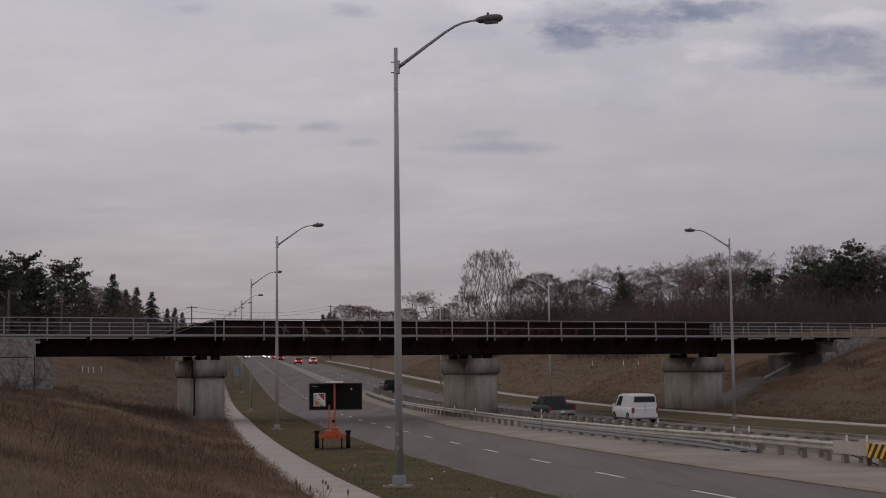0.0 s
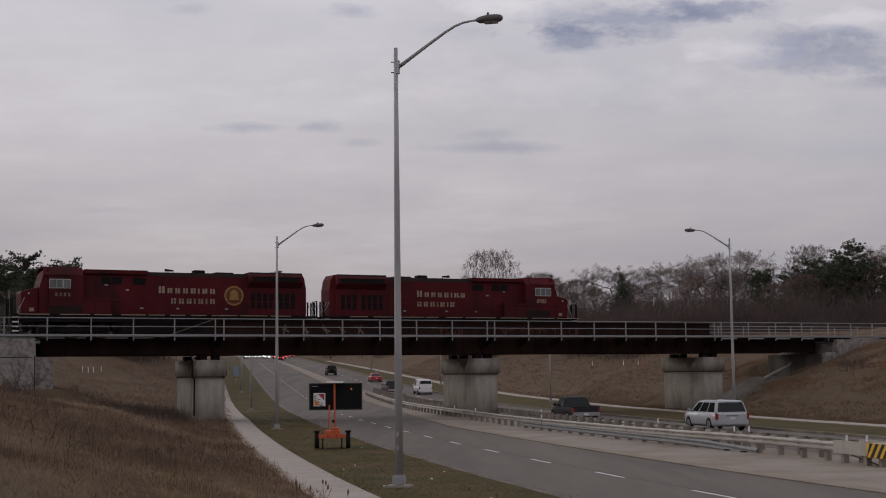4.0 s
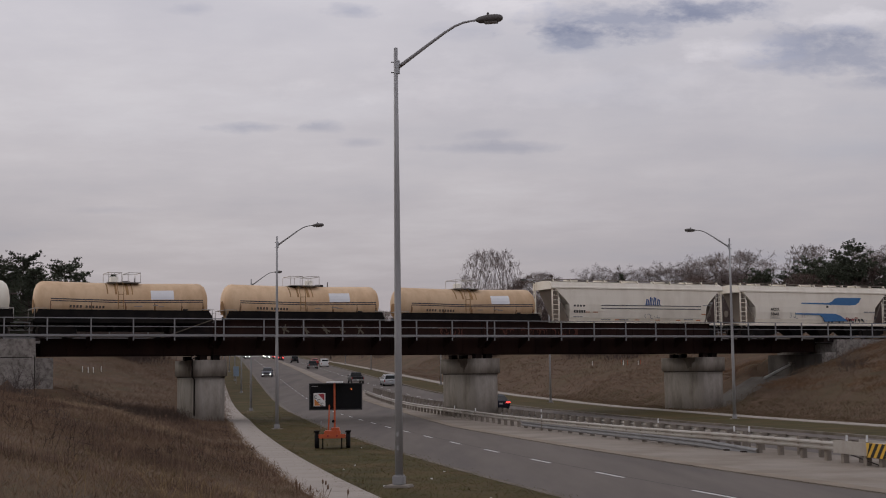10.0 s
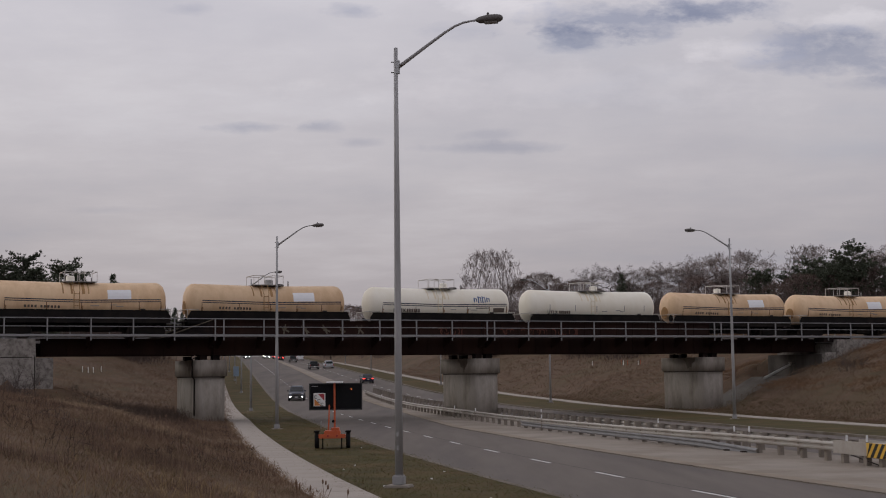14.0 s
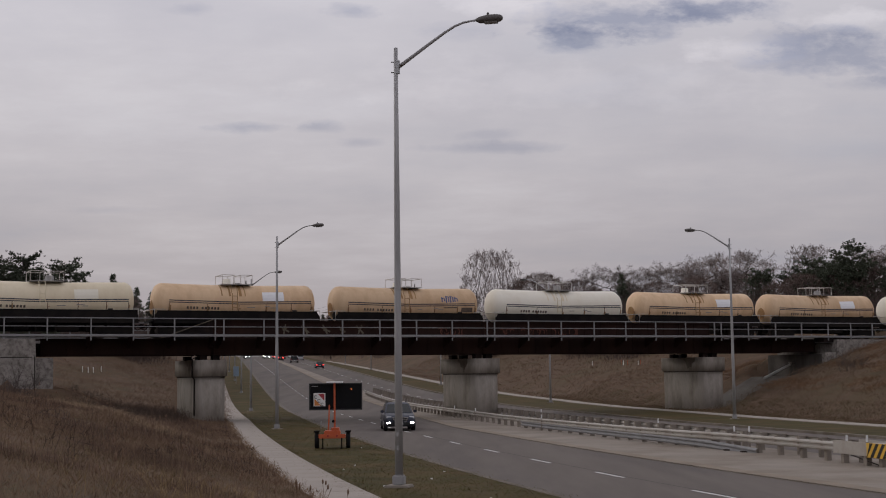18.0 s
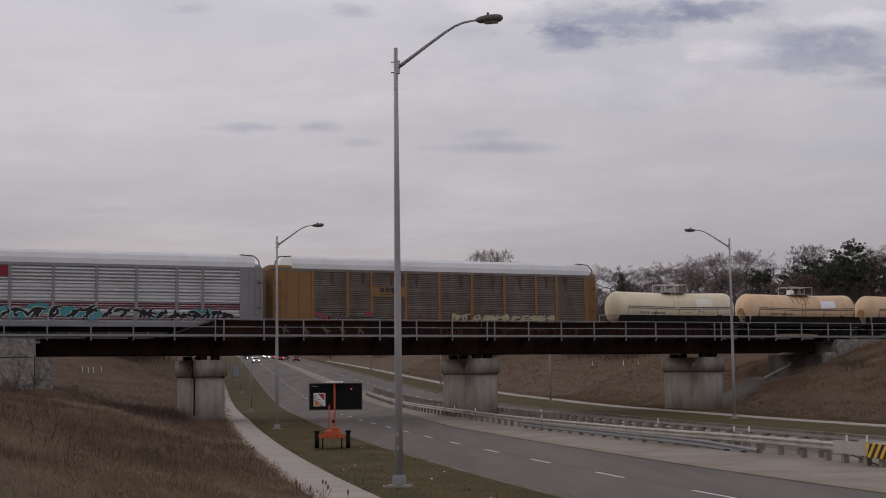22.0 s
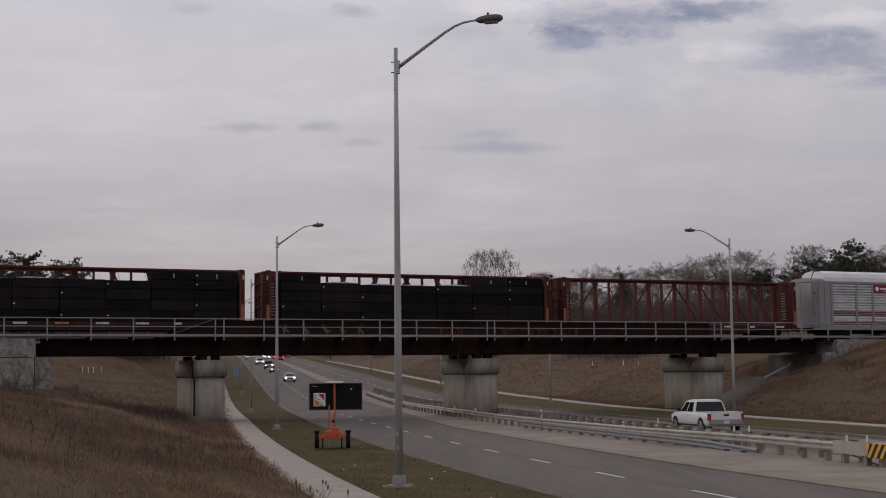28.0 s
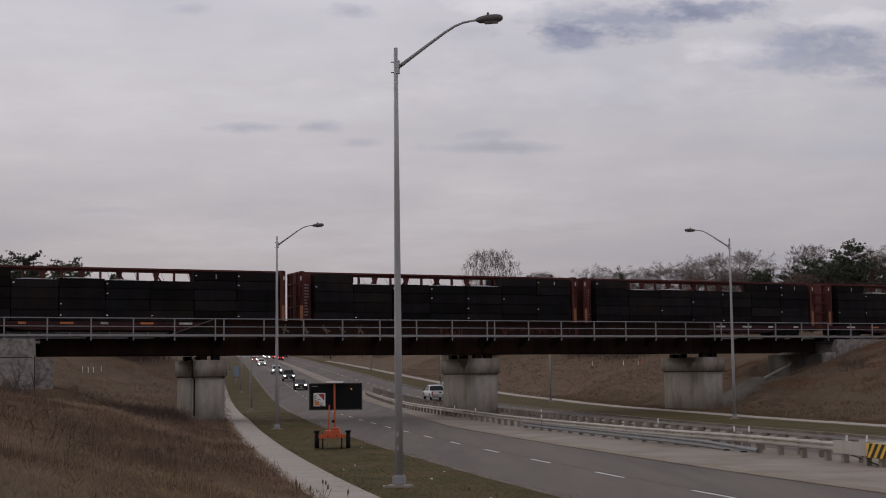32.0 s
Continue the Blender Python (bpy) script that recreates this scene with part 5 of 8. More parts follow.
        tank_patch(car, 4.25, 5.2, -24, -9, "stain_grey", "info_panel")
    build_couplers(car, 6.05)
    build_brake_gear(car, 5.6)
    build_trucks(car, (-4.5, 4.5))
    return car


TANKS = (
    (-122.4, "dull tan tank car with white patch and dark stripes", "tank_tan", True, "white", False, 0),
    (-135.7, "tan tank car with white patch, rusty straps", "tank_tan", True, "white", False, 1),
    (-148.8, "tan tank car with white patch and dark double stripe", "tank_tan", True, "white", False, 0),
    (-162.25, "plain off-white tank car without stripes", "tank_white", False, "", False, 1),
    (-175.55, "off-white tank car with stripes and blue mark", "tank_white", True, "", True, 1),
    (-189.45, "tan tank car with white patch and black lettering bars", "tank_tan", True, "white", False, 2),
    (-202.75, "pale tan tank car with large white patch", "tank_tan", True, "white", False, 0),
    (-215.95, "off-white tank car with dark double stripe", "tank_white", True, "pale", False, 2),
    (-229.1, "tan tank car with blue slanting mark", "tank_tan", True, "", True, 0),
    (-242.4, "orange-tan tank car with white patch and spill stains", "tank_tan", True, "white", False, 0),
    (-255.6, "cream tank car with faded pale patch", "tank_cream", True, "pale", False, 2),
)
for right_end, label, paint, stripes, patch, mark, fold in TANKS:
    TRAIN.append((build_tank(label, paint, stripes, patch, mark, fold), right_end - (5.6 if mark and paint == "tank_white" else 5.42), 0))


# -- autoracks --
def build_autorack(label, kind):
    car = thing("autorack_car", label, "rail car", "enclosed auto carrier cars")
    panel, post, door = ("rack_panel", "rack_grey", "rack_grey") if kind == "grey" else ("rack_brown", "rack_yellow", "rack_yellow")
    H = 13.45
    part("floor", boxed(-H, H, -1.5, 1.5, 0.92, 1.12), "black_steel", car)
    part("side_sill", boxed(-H, H, -1.54, -1.44, 0.85, 1.25), post if kind != "grey" else "rack_grey", car)
    # solid near-black core stands in for the unlit interior between panel rows
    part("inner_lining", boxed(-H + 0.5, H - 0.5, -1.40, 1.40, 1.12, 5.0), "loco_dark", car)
    arch = [(-1.56, 5.04), (-1.54, 5.40), (-1.36, 5.76), (-0.8, 5.98), (0, 6.06), (0.8, 5.98), (1.36, 5.76), (1.54, 5.40), (1.56, 5.04)]
    part("roof", prismed(arch, "x", -H + 1.4, H - 0.55), "rack_roof", car, "pale ribbed metal roof")
    part("roof_end", prismed([(y * 0.985, 5.0 + (z - 5.0) * 0.35) for y, z in arch], "x", -H + 0.1, -H + 1.4), door, car)
    part("roof_end", prismed([(y * 0.985, 5.0 + (z - 5.0) * 0.35) for y, z in arch], "x", H - 0.55, H - 0.1), door, car)
    for s in (-1, 1):
        part("top_rail", boxed(-H, H, *sorted((s * 1.50, s * 1.58)), 4.86, 5.06), post if kind == "grey" else "rack_brown", car)
        bm = bmesh.new()
        tube(bm, [(s * (H - 0.12), -1.3, 5.1), (s * (H - 0.2), -1.3, 5.55), (s * (H - 0.5), -1.2, 5.90), (s * (H - 1.5), -1.0, 5.99)], 0.04, 6)
        part("roof_grab", bm, "mark_black", car, "dark bent grab bar over the roof end")
    gaps = (2.78, 1.87, 2.80, 2.80, 2.85, 2.70, 2.80, 1.85, 2.80) if kind == "grey" else (2.7, 1.9, 2.75, 2.78, 2.75, 2.8, 2.8, 1.85, 2.65)
    x = -11.35 if kind == "grey" else -10.5
    y = -1.55
    posts = [x]
    for g in gaps:
        posts.append(posts[-1] + g)
    for px in posts:
        part("post", boxed(px - 0.11, px + 0.11, -1.60, -1.44, 1.12, 4.88), post, car)
        part("post", boxed(px - 0.11, px + 0.11, 1.44, 1.60, 1.12, 4.88), post, car)
    # side panels of ridged sheet: foot, top, depth of each row, and whether it is painted
    rows = []
    if kind == "grey":
        for k in range(3):
            rows += [(1.02 + 0.18 * k, 1.13 + 0.18 * k, 0.02, True), (1.13 + 0.18 * k, 1.20 + 0.18 * k, 0.05, False)]
        rows += [(1.56, 1.78, 0.08, False), (1.78, 2.00, 0.02, False)]
        for k in range(3):
            rows += [(2.00 + 0.16 * k, 2.10 + 0.16 * k, 0.02, True), (2.10 + 0.16 * k, 2.16 + 0.16 * k, 0.05, False)]
        rows += [(2.48 + 0.236 * k, 2.48 + 0.236 * (k + 1), 0.02 if k in (1, 4) else 0.10, False) for k in range(10)]
    else:
        rows = [(1.20 + 0.14 * k, 1.34 + 0.14 * k, 0.01 if k in (8, 17) else 0.05, False) for k in range(26)]
    back = y + 0.045
    for a, b in zip(posts, posts[1:]):
        a, b = a + 0.11, b - 0.11
        bm = bmesh.new()
        for z0, z1, d, painted in rows:
            target, dz = bmesh.new() if painted else bm, z1 - z0
            section = [(back, z0), (back - d, z0 + dz * 0.25), (back - d * 0.9, z0 + dz * 0.55), (back, z0 + dz * 0.80)]
            section += [(back + 0.07, z0 + dz * 0.84), (back + 0.07, z0 + dz * 0.98), (back, z1)] if d > 0.03 else [(back, z1)]
            ring = [(target.verts.new((a, yy, zz)), target.verts.new((b, yy, zz))) for yy, zz in section]
            for p, q in zip(ring, ring[1:]):
                target.faces.new((p[0], p[1], q[1], q[0]))
            if painted:
                part("painted_row", target, "stripe_maroon", car, "maroon painted row of the side panel")
        bmesh.ops.remove_doubles(bm, verts=bm.verts, dist=0.0005)
        part("side_panel", bm, panel, car)
        part("side_panel", boxed(a, b, 1.50, 1.53, 1.2, 4.86), panel, car)
    ribs = bmesh.new()
    for k in range(60):
        x = -H + 1.7 + k * (2 * H - 2.6) / 60
        prism(ribs, [(yy * 1.004, zz + 0.012) for yy, zz in arch], "x", x - 0.03, x + 0.03)
    part("roof_ribs", ribs, "rack_roof", car)
    # end walls
    for s in (-1, 1):
        e0, e1 = (-H, posts[0] - 0.11) if s < 0 else (posts[-1] + 0.11, H)
        part("end_wall", boxed(e0 + 0.02, e1, -1.56, -1.48, 1.0, 4.88), door, car)
        part("end_wall", boxed(e0 + 0.02, e1, 1.48, 1.56, 1.0, 4.88), door, car)
        ex = s * H
        for y0, y1 in ((-1.5, -0.02), (0.02, 1.5)):
            part("end_door", boxed(ex - 0.05, ex + 0.05, y0, y1, 1.0, 4.95), door, car)
        for k in range(2):
            xx = e0 + (e1 - e0) * (0.35 + 0.32 * k)
            part("corner_rib", boxed(xx - 0.05, xx + 0.05, -1.60, -1.55, 1.0, 4.88), door, car)
        for z in (2.15, 3.9):
            part("door_latch", boxed(*sorted((ex - s * 0.35, ex - s * 0.05)), -1.61, -1.55, z, z + 0.10), "mark_black", car)
        ladder(car, ex - s * 0.35, -1.64, 1.0, 4.4, 0.4, material=door, rungs=7)
    yb = -1.615
    if kind == "grey":
        sign = part("sign_board", boxed(posts[2] + 0.12, posts[3] - 0.12, yb - 0.02, yb + 0.04, 4.12, 4.80), "board_red", car, "maroon board with a pale emblem and bars")
        part("emblem", lathed([(0.20, -0.03), (0.20, 0.0)], "y", 16, (posts[2] + 0.48, yb, 4.46)), "label_white", sign)
        letter_bars(sign, posts[2] + 0.85, 4.38, 0.17, [0.09] * 9, "label_white", yb - 0.022, gap=0.3)
        bar(sign, posts[2] + 1.15, posts[2] + 1.9, 4.24, 4.28, "label_white", yb - 0.022)
        tag(car, posts[3] - 1.0, posts[6] - 0.4, 1.12, 2.35, yb + 0.006, 31, 8, 0.13, "tag_black", "tag_white", "tag_teal")
        tag(car, posts[6] - 0.2, posts[9] - 0.6, 1.12, 2.15, yb + 0.006, 37, 9, 0.12, "tag_black", "tag_white", "tag_teal")
    else:
        sign = part("sign_board", boxed(posts[2] - 0.1, posts[3] + 0.1, yb - 0.02, yb + 0.04, 3.10, 3.85), "rack_yellow", car, "yellow board with black bars")
        letter_bars(sign, posts[2] + 0.65, 3.42, 0.34, [0.34, 0.34, 0.34], "mark_black", yb - 0.022, gap=0.25)
        bar(sign, posts[2] + 0.6, posts[2] + 1.95, 3.24, 3.29, "mark_black", yb - 0.022)
        tag(car, posts[0] + 0.1, posts[2] + 0.2, 1.12, 1.95, yb + 0.006, 41, 6, 0.055, "tag_black", "tag_white", "tag_red")
        scrawl(car, posts[2] + 0.9, posts[5], 1.15, 1.75, yb + 0.012, "tag_red", 42, 14, 0.04)
        tag(car, posts[4] + 1.0, posts[8], 1.12, 1.95, yb + 0.006, 43, 11, 0.05, "tag_straw", "tag_white", "tag_straw")
        rnd = random.Random(5)
        for a, b in zip(posts, posts[1:]):
            bm = bmesh.new()
            x = (a + b) / 2 + rnd.uniform(-0.5, 0.5)
            prism(bm, [(x - 0.2, 4.84), (x + 0.2, 4.84), (x + 0.07, 3.8 + rnd.uniform(-0.3, 0.3)), (x - 0.06, 3.9)], "y", -1.552, -1.548)
            part("rust_run", bm, "rust_dark", car, "rust run below the roof edge")
    build_couplers(car, H)
    build_brake_gear(car, 12.6)
    build_trucks(car, (-10.0, 10.0))
    return car


TRAIN.append((build_autorack("brown and yellow auto carrier car with white roof, graffiti", "brown"), -282.65, 0))
TRAIN.append((build_autorack("silver-grey auto carrier car with maroon rows and graffiti", "grey"), -310.4, 0))


# -- centre-beam flat cars --
def build_centerbeam(label, loaded, seed):
    rnd = random.Random(seed)
    car = thing("centerbeam_car", label, "rail car", "centre-beam lumber cars")
    H = 11.6
    part("deck", boxed(-H, H, -1.42, 1.42, 0.95, 1.12), "beam_red", car)
    part("side_sill", prismed([(-H, 0.85), (-8.5, 0.85), (-6.5, 0.55), (6.5, 0.55), (8.5, 0.85), (H, 0.85), (H, 1.14), (-H, 1.14)], "y", -1.45, -1.40), "sill_maroon", car)
    for i in range(8):
        x = -9.6 + i * 2.7
        part("winch_label", boxed(x, x + rnd.choice((0.5, 0.9)), -1.462, -1.448, 0.96, 1.1), rnd.choice(("sill_white", "mark_orange", "sill_white")), car)
    bm = boxed(-H + 0.3, H - 0.3, -0.32, 0.32, 4.80, 4.92)
    box(bm, -H + 0.3, H - 0.3, -0.04, 0.04, 4.62, 4.80)
    part("top_beam", bm, "beam_red", car)
    # end bulkheads with ribs
    for s in (-1, 1):
        e = s * H
        part("bulkhead", boxed(*sorted((e - s * 0.22, e - s * 0.32)), -1.40, 1.40, 1.1, 4.90), "beam_red", car)
        part("bulkhead_frame", boxed(*sorted((e - s * 0.10, e - s * 1.15)), -0.62, 0.62, 1.1, 4.86), "beam_red", car)
        for y in (-1.40, -0.55, 0.55, 1.32):
            part("rib", boxed(*sorted((e - s * 0.22, e)), y - 0.04, y + 0.08, 1.1, 4.88), "beam_red", car)
        for z in (1.5, 2.35, 3.2, 4.05, 4.80):
            part("cross_rib", boxed(*sorted((e - s * 0.22, e - s * 0.02)), -1.38, 1.38, z - 0.05, z + 0.05), "beam_red", car)
        part("corner_post", boxed(*sorted((e - s * 0.02, e - s * 0.36)), -1.44, -1.36, 1.1, 4.88), "beam_red", car)
        part("rust_patch", boxed(*sorted((e - s * 0.04, e - s * 0.26)), -1.446, -1.438, 1.2, 2.4), "beam_rust", car)
        for k in range(11):
            part("instruction_bar", boxed(*sorted((e - s * 0.45, e - s * (0.85 + rnd.uniform(0, 0.15)))), -0.632, -0.618, 1.7 + k * 0.22, 1.78 + k * 0.22), "mark_grey", car)
        part("reflector", boxed(*sorted((e - s * 0.05, e - s * 0.14)), -1.45, -1.44, 4.2, 4.5), "sill_white", car)
        ladder(car, e + s * 0.03, -1.15, 1.0, 4.8, 0.4, "y", "beam_red")
    n = 16
    pitch = (2 * H - 2.6) / n
    for i in range(n + 1):
        x = -H + 1.3 + pitch * i
        wide = 0.10 if i % 2 else 0.17
        part("upright", prismed([(x - wide, 1.1), (x + wide, 1.1), (x + wide * 0.65, 4.66), (x - wide * 0.65, 4.66)], "y", -0.10, 0.10), "beam_red", car)
    for i in range(0, n):
        if i % 2 == 0:
            continue
        left = i < n / 2
        x0 = -H + 1.3 + pitch * (i - 1)
        x1 = x0 + 2 * pitch
        lo, hi = ((x0 - 0.0, 1.15), (x1, 4.5)) if left else ((x1, 1.15), (x0, 4.5))
        dx, dz = hi[0] - lo[0], hi[1] - lo[1]
        k = math.hypot(dx, dz)
        ux, uz = -dz / k * 0.05, dx / k * 0.05
        part("diagonal", prismed([(lo[0] - ux, lo[1] - uz), (lo[0] + ux, lo[1] + uz), (hi[0] + ux, hi[1] + uz), (hi[0] - ux, hi[1] - uz)], "y", -0.06, 0.06), "beam_red", car)
        gx = hi[0]
        part("gusset", prismed([(gx - 0.22, 4.62), (gx + 0.22, 4.62), (gx + 0.10, 4.2), (gx - 0.10, 4.2)], "y", -0.115, 0.115), "beam_red", car)
    if loaded:
        cols = 7
        w = (2 * H - 1.65) / cols
        for side in (-1, 1):
            for c in range(cols):
                x0 = -H + 1.15 + c * w
                tall = (c in (0, cols - 1)) or (c == cols - 2 and rnd.random() < 0.9)
                tops = [1.16, 1.92, 2.66, 3.42, 4.06] + ([4.70] if tall else [])
                if not tall:
                    tops = [1.16, 1.92, 2.66, 3.40, 4.02 + rnd.uniform(-0.06, 0.06)]
                for z0, z1 in zip(tops, tops[1:]):
                    jit = rnd.uniform(-0.03, 0.03)
                    y0, y1 = sorted((side * 0.36, side * (1.40 + rnd.uniform(-0.05, 0.03))))
                    b = part("wrapped_timber", boxed(x0 + 0.015 + jit, x0 + w - 0.015 + jit, y0, y1, z0 + 0.008, z1 - 0.008, bevel=0.03), "lumber_wrap", car)
                    if side < 0 and rnd.random() < 0.3:
                        part("wrap_label", boxed(x0 + 0.1, x0 + 0.20, y0 - 0.008, y0 + 0.01, (z0 + z1) / 2, (z0 + z1) / 2 + 0.06), "label_white", b)
                    if side < 0 and z1 > 4.5 and rnd.random() < 0.6:
                        part("wrap_label", boxed(x0 + w * 0.5, x0 + w * 0.5 + 0.09, y0 - 0.008, y0 + 0.01, z0 + 0.15, z0 + 0.45), "mark_grey", b)
                if not tall and rnd.random() < 0.75:
                    zt = tops[-1] - 0.02
                    part("torn_wrap", prismed([(x0, zt), (x0 + w * 0.3, zt + 0.10), (x0 + w * 0.6, zt + 0.05 + rnd.uniform(0, 0.1)), (x0 + w, zt + 0.02), (x0 + w, zt)], "y", *sorted((side * 0.7, side * 1.2))), "wrap_white", car, "flapping pale sheet over the load")
        for i in range(12):
            x = -H + 1.4 + i * (2 * H - 2.8) / 11
            bm = bmesh.new()
            tube(bm, [(x, -1.46, 1.0), (x, -1.46, 4.02), (x, -0.4, 4.72)], 0.012, 4)
            part("tie_down_cable", bm, "black_steel", car)
    build_couplers(car, H + 0.15)
    build_brake_gear(car, 10.8)
    build_trucks(car, (-8.9, 8.9))
    return car


TRAIN.append((build_centerbeam("empty red-brown centre-beam flat car with open truss", False, 3), -337.2, 0))
for s, seed in ((-361.7, 11), (-386.5, 12), (-410.4, 13), (-434.7, 14)):
    TRAIN.append((build_centerbeam("red-brown centre-beam car loaded with dark wrapped lumber", True, seed), s, 0))

# ---- trees ----
def crown_points(rnd, style, height):
    """Places that the limbs reach for, inside the outline of the crown."""
    out = []
    if style == "broom":
        while len(out) < 620:
            h = rnd.uniform(0.22, 1.0)
            w = height * (0.06 + 0.30 * math.sin(math.pi * min(1.0, (h - 0.12) / 1.0)) ** 0.8)
            a, r = rnd.uniform(0, math.tau), w * math.sqrt(rnd.random())
            out.append(Vector((math.cos(a) * r, math.sin(a) * r, h * height)))
    elif style == "round":
        while len(out) < 560:
            h = rnd.uniform(0.12, 1.0)
            w = height * 0.46 * math.sqrt(max(0.0, 1 - ((h - 0.5) / 0.52) ** 2))
            a, r = rnd.uniform(0, math.tau), w * math.sqrt(rnd.random())
            out.append(Vector((math.cos(a) * r, math.sin(a) * r, h * height)))
    else:
        # gnarled: the crown breaks up into clumps with gaps
        for k in range(15):
            h = rnd.uniform(0.42, 0.95)
            w = height * 0.34 * math.sin(math.pi * min(1, (h - 0.2) / 0.95)) ** 0.6
            a, r = k * 2.4 + rnd.uniform(-0.5, 0.5), w * rnd.uniform(0.25, 1.0)
            c = Vector((math.cos(a) * r, math.sin(a) * r, h * height))
            for _ in range(30):
                p = c + Vector((rnd.gauss(0, 0.075), rnd.gauss(0, 0.075), rnd.gauss(0, 0.06))) * height
                if p.z < height * 1.0:
                    out.append(p)
    return out


def bare_tree(seed, height, style, twig_material, label, stems=1, gnarl=0.06, tip=0.017):
    """Limbs grow, nearest first, towards the places of the crown; every tip ends in a spray of twigs."""
    rnd = random.Random(seed)
    th = thing("bare_tree", label, "tree", "bare trees on the banks")
    pos = np.zeros((9000, 3))
    up, n = [-1] * 9000, 0
    for s in range(stems):
        lean = Vector((rnd.gauss(0, 0.10), rnd.gauss(0, 0.10), 1)) if stems > 1 else Vector((rnd.gauss(0, 0.04), rnd.gauss(0, 0.04), 1))
        p, prev = Vector((rnd.gauss(0, 0.25) * (stems > 1), rnd.gauss(0, 0.25) * (stems > 1), -0.3)), -1
        top = height * (0.22 if stems > 1 else 0.36)
        while p.z < top:
            pos[n] = p
            up[n], prev, n = prev, n, n + 1
            p = p + lean * 0.6 + Vector((rnd.gauss(0, gnarl * 0.5), rnd.gauss(0, gnarl * 0.5), 0))
    rise = {"broom": 2.2, "round": 0.6}.get(style, 0.25)
    for q in sorted(crown_points(rnd, style, height), key=lambda v: v.length + 0.5 * Vector((v.x, v.y)).length):
        d = pos[:n] - np.array(q)
        flat = np.hypot(d[:, 0], d[:, 1])
        cost = np.sqrt(flat ** 2 + d[:, 2] ** 2) + 1.4 * np.maximum(0, d[:, 2] + rise * flat)
        k = int(np.argmin(cost))
        p0 = Vector(pos[k])
        span = (q - p0).length
        steps = max(2, int(span / 0.55))
        wob = Vector((0, 0, 0))
        prev = k
        for i in range(1, steps + 1):
            u = i / steps
            wob = wob * 0.7 + Vector((rnd.gauss(0, gnarl), rnd.gauss(0, gnarl), rnd.gauss(0, gnarl))) * (1 - u)
            p = p0.lerp(q, u) + wob + Vector((0, 0, -0.04 * min(rise, 1.0) * span * math.sin(math.pi * u)))
            if n < 8990:
                pos[n] = p
                up[n], prev, n = prev, n, n + 1
    ends = [True] * n
    for i in range(n):
        if up[i] >= 0:
            ends[up[i]] = False
    tips = [1 if e else 0 for e in ends]
    for i in range(n - 1, -1, -1):
        if up[i] >= 0:
            tips[up[i]] += tips[i]
    limbs, twigs = [], []
    for i in range(n):
        if up[i] >= 0:
            r = [tip * max(1, tips[j]) ** 0.42 for j in (up[i], i)]
            (limbs if tips[i] > 2 else twigs).append((Vector(pos[up[i]]), Vector(pos[i]), min(r[0], r[1] * 1.25), r[1]))
        if tips[i] <= 2 and up[i] >= 0:
            d = (Vector(pos[i]) - Vector(pos[up[i]])).normalized()
            for _ in range(8 if ends[i] else 2):
                e = (d * (0.9 if style == "broom" else 0.5) + Vector((rnd.gauss(0, 0.6), rnd.gauss(0, 0.6), rnd.gauss(0.15, 0.5)))).normalized()
                a = Vector(pos[i])
                b = a + e * rnd.uniform(0.3, 0.8)
                twigs.append((a, b, tip * 0.75, tip * 0.55))
                for _ in range(3):
                    f = (e + Vector((rnd.gauss(0, 0.6), rnd.gauss(0, 0.6), rnd.gauss(0.1, 0.5)))).normalized()
                    m = a.lerp(b, rnd.uniform(0.3, 1.0))
                    twigs.append((m, m + f * rnd.uniform(0.15, 0.42), tip * 0.55, tip * 0.35))
    seg_mesh("trunk", limbs, "bark", th, 5)
    seg_mesh("crown", twigs, twig_material, th, 3)
    return th


def seg_mesh(name, segs, material, parent, sides=3):
    v, f = [], []
    for p, q, r0, r1 in segs:
        t = q - p
        if t.length < 1e-5:
            continue
        t.normalize()
        a = t.cross(Vector((0.3, 0.2, 1)) if abs(t.z) < 0.9 else Vector((1, 0, 0))).normalized()
        b = t.cross(a)
        k = len(v)
        for c, r in ((p, r0), (q, r1)):
            for s in range(sides):
                w = s * math.tau / sides
                v.append(c + (a * math.cos(w) + b * math.sin(w)) * r)
        for s in range(sides):
            f.append((k + s, k + (s + 1) % sides, k + sides + (s + 1) % sides, k + sides + s))
    return raw(name, [tuple(x) for x in v], f, material, parent)


